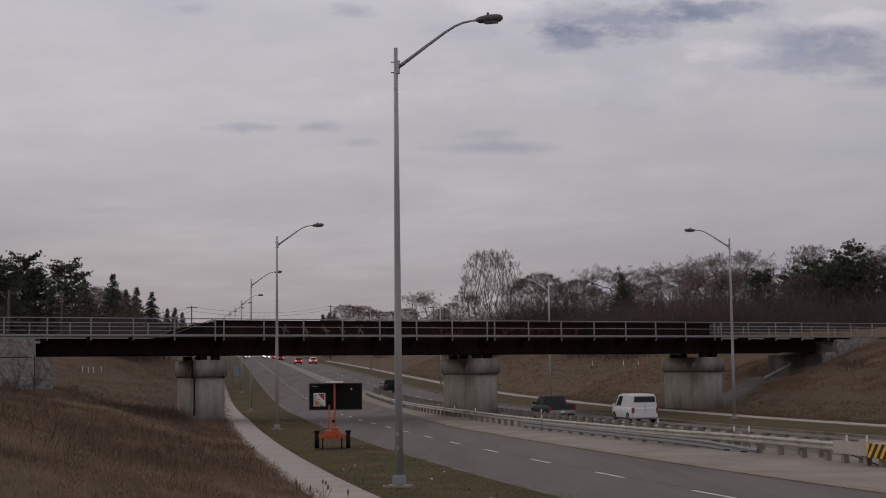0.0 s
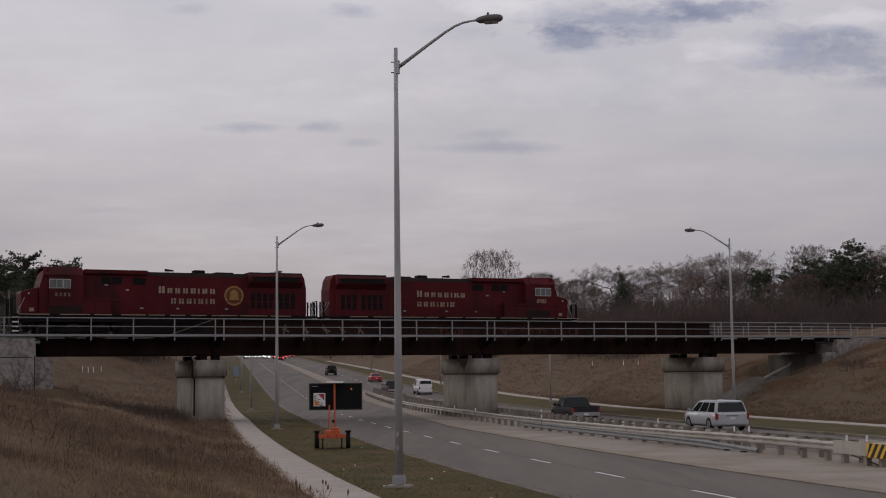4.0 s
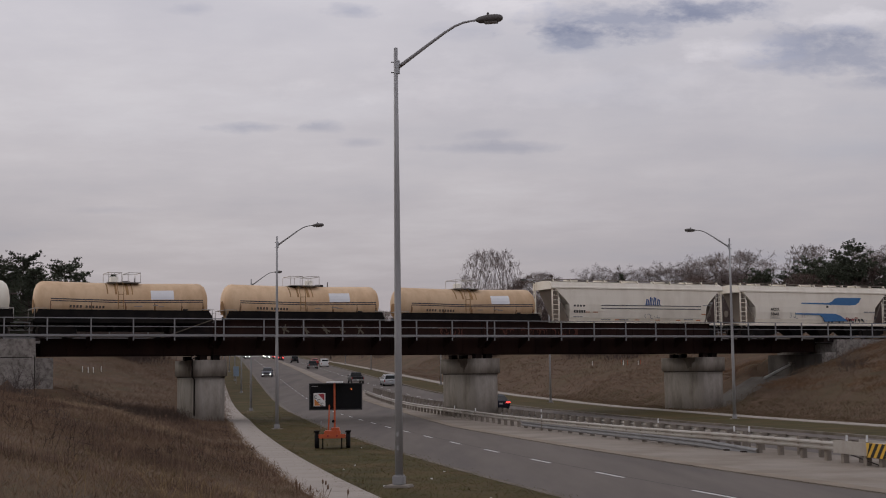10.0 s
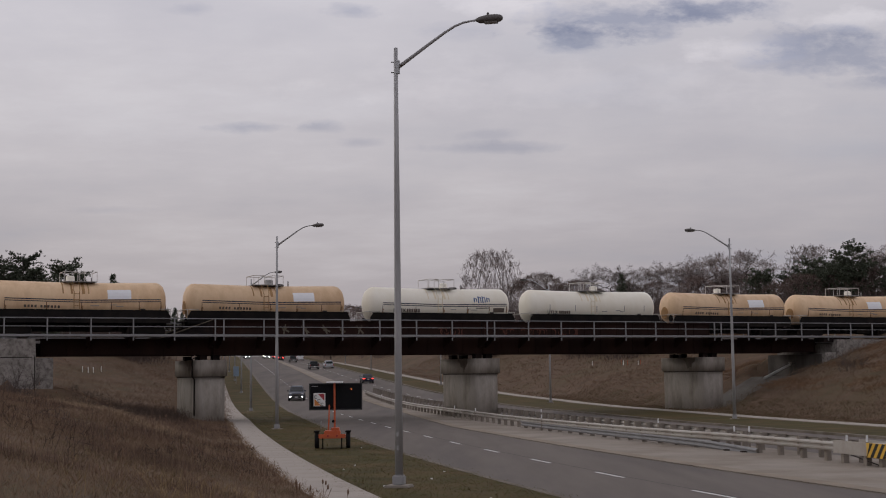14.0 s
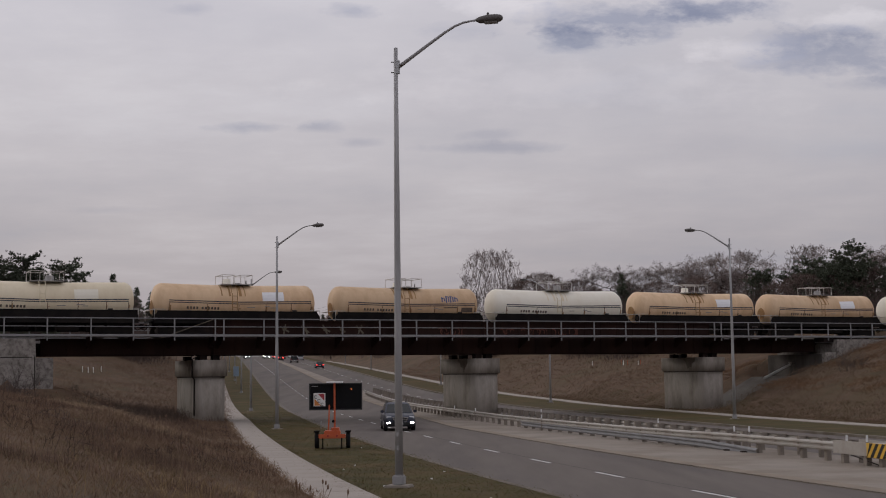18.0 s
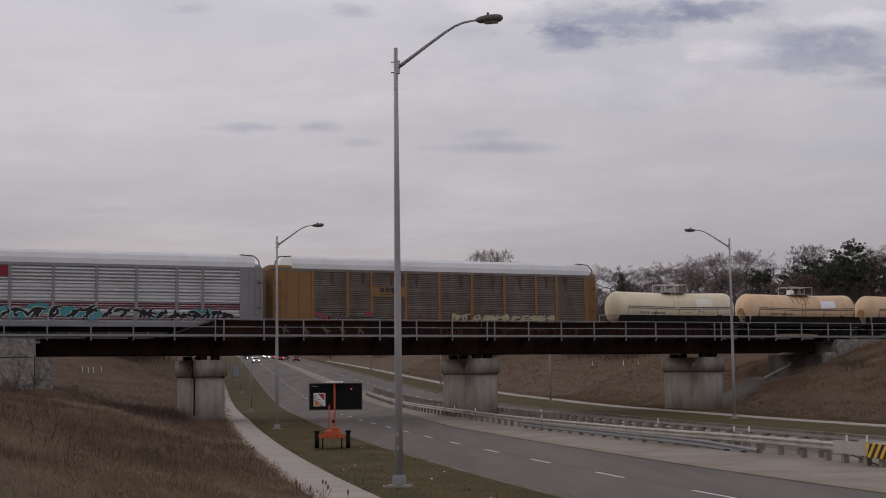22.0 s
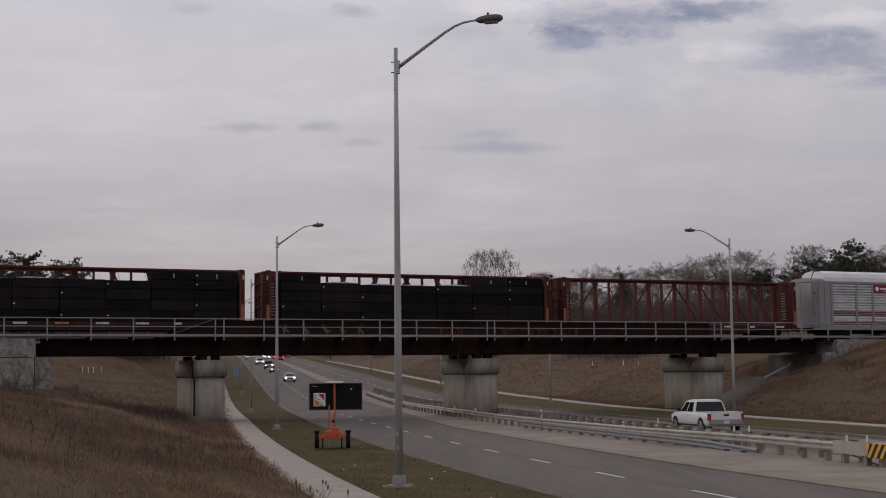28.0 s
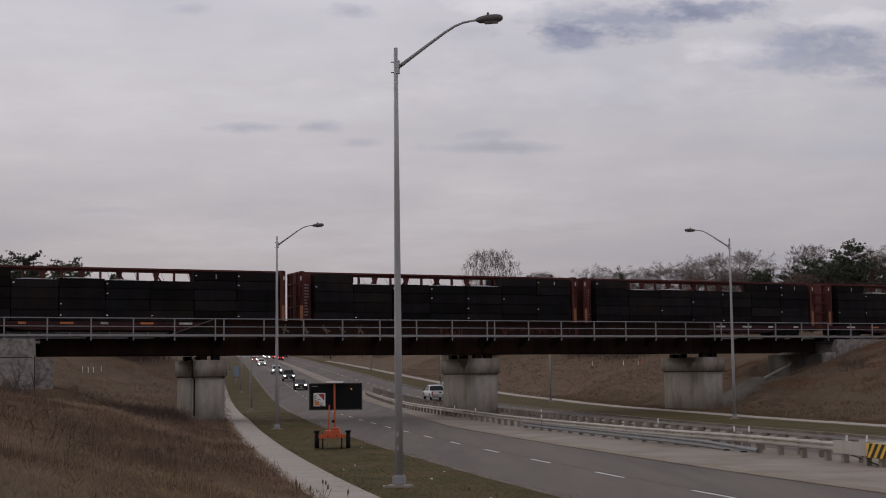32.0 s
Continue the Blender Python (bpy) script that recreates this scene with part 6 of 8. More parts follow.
def needle_tree(seed, height, width, style, label):
    """Spruce: drooping whorls to a point. Pine: tiers of upswept sprays on bare limbs, with gaps."""
    rnd = random.Random(seed)
    th = thing("conifer", label, "tree", "conifers on the banks")
    segs = [(Vector((0, 0, -0.3)), Vector((0, 0, height * 0.55)), height * 0.015, height * 0.010), (Vector((0, 0, height * 0.55)), Vector((0, 0, height * 0.98)), height * 0.010, 0.02)]
    v, f = [], []

    def spray(c, along, size, count):
        for _ in range(count):
            d = (along * 0.8 + Vector((rnd.gauss(0, 0.7), rnd.gauss(0, 0.7), rnd.gauss(0.15, 0.5)))).normalized() * size * rnd.uniform(0.6, 1.2)
            s = d.cross(Vector((rnd.gauss(0, 1), rnd.gauss(0, 1), rnd.gauss(0, 1)))).normalized() * size * 0.17
            k = len(v)
            v.extend([tuple(c - s), tuple(c + s), tuple(c + d)])
            f.append((k, k + 1, k + 2))
    if style == "spruce":
        n = int(height * 3.4)
        for i in range(n):
            z = height * (0.14 + 0.86 * i / n)
            reach = width * (1 - z / height) ** 0.85 * rnd.uniform(0.70, 1.12) + 0.10
            for _ in range(8 if z < height * 0.8 else 5):
                a = rnd.uniform(0, math.tau)
                tip = Vector((math.cos(a) * reach, math.sin(a) * reach, z - reach * rnd.uniform(0.10, 0.40)))
                segs.append((Vector((0, 0, z)), tip, 0.03, 0.01))
                m = max(3, int(reach / 0.20))
                for k in range(m):
                    spray(Vector((0, 0, z)).lerp(tip, (k + 0.6) / m) + Vector((0, 0, rnd.uniform(-0.1, 0.05))), (tip - Vector((0, 0, z))).normalized(), 0.34, 7)
    else:
        z = height * 0.30
        while z < height * 0.97:
            h = z / height
            reach = width * math.sin(math.pi * min(1, max(0, (h - 0.12) / 0.98))) ** 0.7
            a0 = rnd.uniform(0, math.tau)
            for j in range(6):
                if rnd.random() < 0.22:
                    continue
                a, r = a0 + j * math.tau / 6 + rnd.gauss(0, 0.25), reach * rnd.uniform(0.45, 1.12)
                root = Vector((0, 0, z + rnd.gauss(0, 0.15)))
                tip = root + Vector((math.cos(a) * r, math.sin(a) * r, r * rnd.uniform(0.10, 0.55) + 0.2))
                mid = root.lerp(tip, 0.5) - Vector((0, 0, 0.06 * r))
                segs += [(root, mid, 0.05, 0.035), (mid, tip, 0.035, 0.012)]
                along = (tip - mid).normalized()
                m = max(5, int(r / 0.11))
                for k in range(m):
                    u = 0.32 + 0.70 * k / m
                    c = (root.lerp(mid, u * 2) if u < 0.5 else mid.lerp(tip, u * 2 - 1)) + Vector((rnd.gauss(0, 0.20 + 0.22 * u), rnd.gauss(0, 0.20 + 0.22 * u), rnd.gauss(0.06, 0.12)))
                    spray(c, along, 0.42, 10)
            z += rnd.uniform(0.40, 0.85)
    seg_mesh("trunk", segs, "bark", th, 4)
    raw("crown", v, f, "needles", th)
    return th


def px_place(px, dist):
    """A plan place from a bearing across the view and a distance."""
    return (px - 784) / 2400 * dist, dist


BROOM = bare_tree(21, 15.0, "broom", "twigs", "tall bare broom-shaped tree above the far bank", 3, 0.012)
OAK = bare_tree(22, 13.0, "gnarled", "twigs", "bare spreading tree with gnarled limbs", 1, 0.055)
OAK_B = bare_tree(23, 12.0, "gnarled", "twigs", "bare tree with a wide crooked crown", 2, 0.05)
ROUND = bare_tree(25, 10.0, "round", "twigs_red", "bare reddish-brown tree with a rounded crown", 3, 0.03)
SPRUCE = needle_tree(31, 11.0, 4.2, "spruce", "dark green pointed spruce on the bank")
SPRUCE_B = needle_tree(32, 9.0, 2.3, "spruce", "narrow dark green spruce on the bank")
PINE = needle_tree(33, 14.0, 4.0, "pine", "tall ragged dark green pine")
PINE_B = needle_tree(34, 12.0, 3.3, "pine", "open-crowned pine with bare lower trunk")


def fit_tree(proto, base_height, px, top, dist, turn, first=False, shift=0.0):
    """Stands so that its crown ends at a given rise over the eye's level."""
    x, y = px_place(px, dist)
    horizon = 664 - 0.0114 * (px - 784)
    top_z = 3.25 + (horizon - top) / 2400 * dist
    z = ground_z(x, y)
    s = (top_z - z) / base_height
    wide = {BROOM: 1.0, OAK: 1.1, OAK_B: 1.15, ROUND: 1.1}.get(proto, 1.0)
    if first:
        proto.matrix_basis = pose(x, y, z, 0, 0, turn) @ Matrix.Diagonal((s * wide, s * wide, s, 1))
    else:
        twin = copy_thing(proto, pose(x, y, z, 0, 0, turn))
        twin.matrix_basis = pose(x, y, z, 0, 0, turn) @ Matrix.Diagonal((s * wide, s * wide, s, 1))


def crown_height(proto):
    return max(v.co.z for c in proto.children for v in c.data.vertices)


TALL = {p: crown_height(p) for p in (BROOM, OAK, OAK_B, ROUND, SPRUCE, SPRUCE_B, PINE, PINE_B)}
TREES = (
    # the far right bank: a broom tree, reddish trees, a row of gnarled ones, pines at the end
    (BROOM, 868, 440, 245, 10), (ROUND, 958, 480, 235, 40), (ROUND, 925, 492, 250, 100), (ROUND, 985, 500, 228, 190), (ROUND, 1020, 492, 240, 250),
    (OAK, 1072, 466, 225, 0), (SPRUCE, 1100, 484, 215, 30), (OAK_B, 1138, 474, 220, 70), (OAK, 1200, 456, 215, 120), (OAK_B, 1262, 444, 205, 200),
    (OAK_B, 1325, 440, 205, 15), (ROUND, 1165, 495, 205, 20), (ROUND, 1235, 488, 200, 80), (OAK, 1290, 470, 212, 310), (BROOM, 1435, 432, 215, 140),
    (PINE_B, 1352, 472, 190, 33), (PINE_B, 1400, 476, 195, 170), (PINE, 1440, 452, 185, 210), (PINE, 1512, 424, 180, 95), (PINE_B, 1478, 450, 190, 290),
    (OAK, 1562, 428, 190, 45), (ROUND, 1545, 470, 180, 75), (OAK_B, 1600, 440, 180, 260), (ROUND, 1375, 500, 175, 300), (PINE, 1590, 455, 175, 20),
    (ROUND, 800, 535, 300, 60), (OAK, 745, 512, 330, 90), (ROUND, 720, 545, 330, 0), (ROUND, 780, 545, 310, 200),
    (ROUND, 612, 538, 400, 45), (ROUND, 640, 540, 390, 110), (ROUND, 660, 548, 380, 240), (ROUND, 690, 550, 360, 300), (ROUND, 585, 560, 420, 20),
    (SPRUCE, 590, 555, 460, 0), (SPRUCE_B, 570, 557, 470, 90), (SPRUCE_B, 582, 554, 470, 50),
    (OAK, 1010, 505, 255, 99), (OAK, 830, 512, 285, 70), (OAK_B, 1232, 474, 225, 233),
    # the far left bank: pines, then spruces falling away towards the road
    (PINE, 38, 442, 180, 12), (PINE, 4, 458, 175, 140), (PINE_B, 112, 455, 170, 220), (SPRUCE, 148, 494, 180, 60), (SPRUCE, 198, 484, 185, 150),
    (SPRUCE_B, 222, 512, 200, 10), (SPRUCE_B, 240, 508, 210, 80), (SPRUCE, 267, 516, 215, 200), (SPRUCE_B, 295, 546, 260, 30), (SPRUCE_B, 308, 545, 265, 130),
    (SPRUCE_B, 321, 553, 290, 220), (PINE, 62, 470, 172, 300), (PINE, -30, 450, 175, 30), (PINE, -70, 440, 180, 200), (ROUND, 170, 505, 190, 0),
    (ROUND, 215, 520, 195, 90), (OAK_B, 185, 508, 200, 180), (SPRUCE_B, 90, 505, 160, 40), (SPRUCE, 20, 500, 165, 100), (ROUND, 125, 510, 175, 50),
    # fuller wood behind
    (ROUND, 1110, 500, 235, 10), (ROUND, 1290, 492, 215, 140), (PINE_B, 1425, 470, 205, 60), (PINE, 1465, 468, 195, 130), (ROUND, 1490, 478, 185, 220), (PINE_B, 1545, 462, 185, 310), (ROUND, 1050, 508, 240, 33), (SPRUCE, 1112, 496, 222, 77), (ROUND, 1340, 486, 195, 15), (ROUND, 1420, 482, 180, 99),
)
used = set()
for proto, px, top, dist, turn in TREES:
    fit_tree(proto, TALL[proto], px, top, dist, turn, first=proto not in used)
    used.add(proto)


def build_thicket():
    """Brush between the trunks along both banks."""
    rnd = random.Random(77)
    segs = []
    for i in range(2300):
        right = i % 4 != 0
        if right:
            px, dist = rnd.uniform(790, 1640), rnd.uniform(165, 245)
            if px < 1000:
                dist = rnd.uniform(225, 275)
        else:
            px, dist = rnd.uniform(-60, 275), rnd.uniform(165, 240)
        if i % 12 == 1:
            px, dist = rnd.uniform(570, 800), rnd.uniform(310, 420)
        x, y = px_place(px, dist)
        z = ground_z(x, y)
        if z < 2.6 + 0.0138 * dist:
            continue
        h = rnd.uniform(2.5, 7.5)
        for _ in range(20):
            d = Vector((rnd.gauss(0, 0.35), rnd.gauss(0, 0.35), 1)).normalized()
            p = Vector((x + rnd.gauss(0, 1.0), y + rnd.gauss(0, 1.0), z - 0.1))
            q = p + d * h * rnd.uniform(0.4, 1.0)
            segs.append((p, q, 0.024, 0.010))
            for _ in range(4):
                a = p.lerp(q, rnd.uniform(0.3, 1.0))
                e = a + (d + Vector((rnd.gauss(0, 0.6), rnd.gauss(0, 0.6), rnd.gauss(0, 0.3)))).normalized() * rnd.uniform(0.5, 1.3)
                segs.append((a, e, 0.012, 0.006))
    ob = seg_mesh("thicket", segs, "thicket_brown", None, 3)
    tagged(ob, "dense leafless brown brush between the trees", "brush", kind="stuff")


build_thicket()

# ---- guard rails in the median ----
mat("rail_beam", (0.40, 0.375, 0.345), 0.6, metal=0.35, vary=0.15, scale=0.8, dirt=(0.25, 0.20, 0.16), dirt_amount=0.6, dirt_scale=0.6)
mat("post_wood", (0.235, 0.205, 0.175), 0.9, vary=0.25, scale=2.0, per_object=0.15)
mat("delineator", (0.75, 0.75, 0.74), 0.6, vary=0.06)
mat("chevron_yellow", (0.62, 0.36, 0.03), 0.5, vary=0.1)
mat("chevron_black", (0.02, 0.02, 0.02), 0.6, vary=0.2)


def rail_front(y):
    return float(np.interp(y, (40, 47, 50, 53, 56, 60, 66, 75, 95, 140, 168), (8.80, 8.80, 8.74, 8.55, 8.25, 8.0, 7.75, 7.35, 7.2, 7.25, 7.6)))


def rail_back(y):
    return float(np.interp(y, (40, 47, 53, 61, 67, 80, 110, 150, 200), (9.5, 9.7, 9.9, 10.15, 10.2, 10.35, 10.6, 9.6, 8.8)))


def w_beam(name, line, y0, y1, facing, th, z_mid=0.51, material="rail_beam"):
    """One length of ridged steel beam between two stations; facing: -1 to the left, 1 to the right."""
    prof = [(0.0, -0.155), (0.035, -0.145), (0.075, -0.10), (0.075, -0.06), (0.012, -0.02), (0.012, 0.02), (0.075, 0.06), (0.075, 0.10), (0.035, 0.145), (0.0, 0.155)]
    v, f = [], []
    st = np.linspace(y0, y1, 4)
    k = len(prof)
    for yy in st:
        for depth, h in prof:
            x, y = across(yy, line(yy) + facing * (0.10 + depth))
            v.append((x, y, road_z(yy) + 0.03 + (z_mid if isinstance(z_mid, float) else z_mid(yy)) + h))
    for i in range(len(st) - 1):
        for j in range(k - 1):
            f.append((i * k + j, i * k + j + 1, (i + 1) * k + j + 1, (i + 1) * k + j))
    return raw(name, v, f, material, th)


def build_guard_rail(label, line, y0, y1, facing):
    th = thing("guard_rail", label, "guard rail", "guard rails in the median")
    me = bpy.data.meshes.new("post")
    bm = boxed(-0.09, 0.09, -0.10, 0.10, -0.3, 0.68, bevel=0.015)
    bm.to_mesh(me)
    bm.free()
    me.materials.append(MATS["post_wood"])
    bl = bpy.data.meshes.new("block")
    bm = boxed(-0.07, 0.07, -0.09, 0.09, 0.36, 0.69)
    bm.to_mesh(bl)
    bm.free()
    bl.materials.append(MATS["post_wood"])
    y, n = y0, 0
    while y < y1:
        x, yy = across(y, line(y) - facing * 0.09)
        turn = -math.degrees(math.atan(axis_slope(y)))
        piece("post", me, th, pose(x, yy, road_z(y) + 0.03, 0, 0, turn))
        x, yy = across(y, line(y) + facing * 0.05)
        piece("block", bl, th, pose(x, yy, road_z(y) + 0.03, 0, 0, turn))
        y += 1.76
        n += 1
    y = y0 - 1.1
    while y < y1:
        w_beam("beam", line, y, min(y + 3.86, y1), facing, th)
        y += 3.8
    return th


build_guard_rail("weathered steel guard rail on timber posts facing the oncoming lanes", rail_front, 44.3, 166, -1)
build_guard_rail("weathered steel guard rail on timber posts facing the lanes away", rail_back, 44.3, 172, 1)


def build_rail_end():
    """The blunt end where both rails meet, with a striped panel."""
    th = thing("rail_end_terminal", "boxed guard rail end terminal with yellow and black striped panel", "guard rail")
    a, b = across(43.3, 8.85), across(40.3, 8.9)
    d = Vector((b[0] - a[0], b[1] - a[1], 0))
    turn = math.degrees(math.atan2(d.y, d.x))
    th.matrix_basis = pose(a[0], a[1], road_z(42) + 0.03, 0, 0, turn)
    L = d.length
    part("side_panel", boxed(0.05, L, -0.32, -0.28, 0.30, 0.73, bevel=0.015), "rail_beam", th)
    part("side_panel", boxed(0.05, L, 0.62, 0.66, 0.30, 0.73, bevel=0.015), "rail_beam", th)
    part("nose_box", boxed(L - 0.9, L + 0.02, -0.27, 0.61, 0.28, 0.72, bevel=0.05), "rail_beam", th)
    for x in (0.5, 1.9, L - 0.2):
        part("post", boxed(x - 0.1, x + 0.1, -0.24, -0.05, -0.3, 0.6), "post_wood", th)
        part("post", boxed(x - 0.1, x + 0.1, 0.40, 0.58, -0.3, 0.6), "post_wood", th)
    panel = part("striped_panel", boxed(L - 0.80, L + 0.47, -0.36, -0.33, 0.28, 0.73), "chevron_yellow", th, "yellow panel with slanting black stripes")
    bm = bmesh.new()
    for i in range(4):
        u = L - 0.95 + i * 0.36
        pts = [(u, 0.285), (u + 0.17, 0.285), (u + 0.53, 0.725), (u + 0.36, 0.725)]
        lo, hi = L - 0.79, L + 0.46
        prism(bm, [(min(hi, max(lo, p)), q) for p, q in pts], "y", -0.368, -0.355)
    part("stripe", bm, "chevron_black", panel)
    part("ground_strut", tubed([(0.9, -0.2, 0.3), (L - 0.1, -0.2, 0.02)], 0.02, 6), "rail_steel", th)
    return th


build_rail_end()


def build_turned_end():
    """A second low beam under the front rail that slants down to the ground at its end."""
    th = thing("sloping_rail_end", "grey steel lower beam sloping down to the ground under the rail", "guard rail")
    low = lambda y: float(np.interp(y, (49.3, 51.5, 54, 58, 66, 80), (0.02, 0.10, 0.19, 0.24, 0.26, 0.28)))
    y = 49.3
    while y < 78:
        w_beam("beam", rail_front, y, y + 3.84, -1, th, low, "rail_grey")
        y += 3.8
    for y in (50.2, 51.6):
        x, yy = across(y, rail_front(y) - 0.25)
        part("anchor_foot", boxed(x - 0.10, x + 0.10, yy - 0.14, yy + 0.14, road_z(y) - 0.1, road_z(y) + 0.08), "rail_steel", th)


build_turned_end()

for y, off in ((42.9, 8.85), (42.6, 9.4), (52.9, 9.3), (52.5, 9.75), (75, 7.2), (93, 7.1), (101, 7.1), (64.5, 10.3), (88, 10.5), (146, 7.2)):
    x, yy = across(y, off)
    th = thing("delineator_post", "slim white plastic delineator post on the rail", "road marker", "white delineators", pose(x, yy, road_z(y)))
    part("blade", boxed(-0.035, 0.035, -0.02, 0.02, 0.66, 0.92, bevel=0.01), "delineator", th)
    part("foot", boxed(-0.04, 0.04, -0.03, 0.03, 0.0, 0.70), "post_wood", th)

# ---- message board on its trailer ----
mat("trailer_orange", (0.50, 0.095, 0.028), 0.5, vary=0.15, scale=1.5, dirt=(0.40, 0.08, 0.03), dirt_amount=0.5, dirt_scale=1.2)
mat("board_black", (0.010, 0.010, 0.011), 0.85, vary=0.25, scale=1.0)
mat("board_frame", (0.014, 0.014, 0.015), 0.5, vary=0.2)
mat("logo_white", (0.72, 0.72, 0.70), 0.5, vary=0.05)
mat("logo_orange", (0.55, 0.19, 0.04), 0.5, vary=0.1)
mat("logo_red", (0.34, 0.03, 0.04), 0.5, vary=0.1)
mat("beacon_lit", (1.0, 0.16, 0.03), 0.4, vary=0.05, glow=2.5)


def build_message_board():
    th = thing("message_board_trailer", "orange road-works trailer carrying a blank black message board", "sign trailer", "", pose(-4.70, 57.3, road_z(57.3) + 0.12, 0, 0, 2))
    board = part("display_board", boxed(-1.18, 1.17, -0.10, 0.08, 1.62, 2.80, bevel=0.03), "board_black", th, "blank black display board")
    fr = bmesh.new()
    for a in ((-1.20, 1.19, 1.60, 1.65), (-1.20, 1.19, 2.77, 2.82)):
        box(fr, a[0], a[1], -0.13, 0.09, a[2], a[3])
    for a in ((-1.20, -1.15), (1.14, 1.19)):
        box(fr, a[0], a[1], -0.13, 0.09, 1.65, 2.77)
    part("board_frame", fr, "board_frame", board)
    part("centre_seam", boxed(0.0, 0.012, -0.108, -0.10, 1.66, 2.76), "board_frame", board)
    for i in range(1, 4):
        z = 1.65 + 0.28 * i
        part("panel_seam", boxed(-1.14, 1.13, -0.106, -0.10, z - 0.004, z + 0.004), "board_black", board)
    # emblem panel: a white square with an orange, a black and a red field
    logo = part("emblem_panel", boxed(-1.00, -0.47, -0.125, -0.10, 1.78, 2.38), "logo_white", board, "square emblem in white, orange and red")
    part("emblem_field", prismed([(-0.96, 1.81), (-0.66, 1.81), (-0.96, 2.12)], "y", -0.133, -0.12), "logo_orange", logo)
    part("emblem_field", prismed([(-0.51, 2.34), (-0.51, 2.02), (-0.80, 2.34)], "y", -0.133, -0.12), "logo_red", logo)
    for x, z in ((-0.90, 2.20), (-0.76, 2.02), (-0.62, 1.86)):
        bm = bmesh.new()
        box(bm, x - 0.06, x - 0.03, -0.136, -0.12, z - 0.07, z + 0.07)
        box(bm, x - 0.03, x + 0.06, -0.136, -0.12, z + 0.045, z + 0.07)
        box(bm, x - 0.03, x + 0.06, -0.136, -0.12, z - 0.07, z - 0.045)
        part("emblem_bar", bm, "chevron_black", logo)
    letter_bars(board, -1.08, 2.66, 0.045, [0.03] * 6, "mark_grey", -0.102, gap=0.4)
    part("status_lamp", lathed([(0.022, -0.02), (0.022, 0.0)], "y", 10, (0.70, -0.105, 2.54)), "beacon_lit", board, "small lit orange status lamp")
    part("solar_panel", boxed(-0.36, 0.30, -0.55, 0.55, 2.71, 2.77, bevel=0.01), "delineator", th)
    part("mast", boxed(-0.08, 0.00, -0.16, -0.06, 0.55, 2.72, bevel=0.01), "trailer_orange", th)
    part("lift_strut", prismed([(-0.33, 0.7), (-0.27, 0.7), (-0.23, 1.80), (-0.28, 1.80)], "y", -0.20, -0.13), "trailer_orange", th)
    part("winch", lathed([(0.06, -0.05), (0.06, 0.05)], "y", 12, (-0.10, -0.2, 1.12)), "black_steel", th)
    part("frame", boxed(-0.70, 0.60, -0.6, 0.9, 0.42, 0.54, bevel=0.02), "trailer_orange", th)
    part("battery_box", boxed(-0.46, 0.36, -0.58, 0.25, 0.54, 0.74, bevel=0.03), "trailer_orange", th)
    part("rear_panel", boxed(-0.72, 0.62, -0.66, -0.60, 0.44, 0.60), "trailer_orange", th)
    part("tool_box", boxed(-0.10, 0.30, -0.50, 0.1, 0.74, 0.86, bevel=0.02), "trailer_orange", th)
    for x in (-0.86, 0.74):
        w = part("tyre", lathed([(0.20, -0.10), (0.33, -0.10), (0.345, -0.05), (0.345, 0.05), (0.33, 0.10), (0.20, 0.10)], "x", 24, (x, 0.1, 0.335)), "rubber", th)
        part("rim", lathed([(0.19, -0.09), (0.19, 0.09)], "x", 16, (x, 0.1, 0.335)), "galvanised", w)
        part("mudguard", prismed([(x - 0.14, 0.66), (x + 0.14, 0.66), (x + 0.14, 0.72), (x - 0.14, 0.72)], "y", -0.25, 0.45, bevel=0.01), "black_steel", th)
    for x in (-0.52, 0.44):
        part("jack_leg", tubed([(x, -0.6, 0.0), (x, -0.6, 0.6)], 0.035, 8), "black_steel", th)
        part("jack_foot", boxed(x - 0.09, x + 0.09, -0.69, -0.51, 0.0, 0.02), "black_steel", th)
    part("tail_lamp", boxed(-0.30, -0.22, -0.675, -0.66, 0.50, 0.56), "tail_red", th)
    part("tail_lamp", boxed(0.16, 0.24, -0.675, -0.66, 0.50, 0.56), "tail_red", th)
    part("tow_bar", tubed([(0, 0.9, 0.46), (0, 2.2, 0.46)], 0.05, 8), "trailer_orange", th)
    part("crank", tubed([(-0.62, -0.4, 0.84), (-0.62, -0.4, 1.06), (-0.58, -0.4, 1.14)], 0.03, 6), "mark_grey", th)
    for ob in th.children_recursive:
        board_part = ob is board or ob.parent is board or ob.parent is logo
        k, d = (0.93, 0.13) if board_part else (0.82, 0.03)
        if ob.name.startswith(("mast", "lift_strut", "solar", "winch")):
            k, d = 1.0, 0.12
        for v in ob.data.vertices:
            v.co.x = v.co.x * k + d
            v.co.z = v.co.z if not board_part else 1.58 + (v.co.z - 1.60) * 0.92
    return th


build_message_board()


# ---- road vehicles: +x forward, standing on z = 0 ----
mat("paint_slate", (0.022, 0.027, 0.046), 0.42, metal=0.1, vary=0.06, scale=0.5, bump=0.0, coat=0.25, spec=0.35)
mat("paint_black", (0.014, 0.014, 0.017), 0.5, vary=0.1, bump=0.0, coat=0.15, spec=0.3)
mat("paint_charcoal", (0.035, 0.034, 0.036), 0.5, vary=0.1, bump=0.0, coat=0.15, spec=0.3)
mat("paint_white", (0.66, 0.66, 0.66), 0.4, vary=0.04, bump=0.0, coat=0.3)
mat("paint_silver", (0.40, 0.41, 0.43), 0.4, metal=0.25, vary=0.05, bump=0.0, coat=0.3)
mat("paint_red", (0.40, 0.028, 0.030), 0.4, vary=0.08, bump=0.0, coat=0.4)
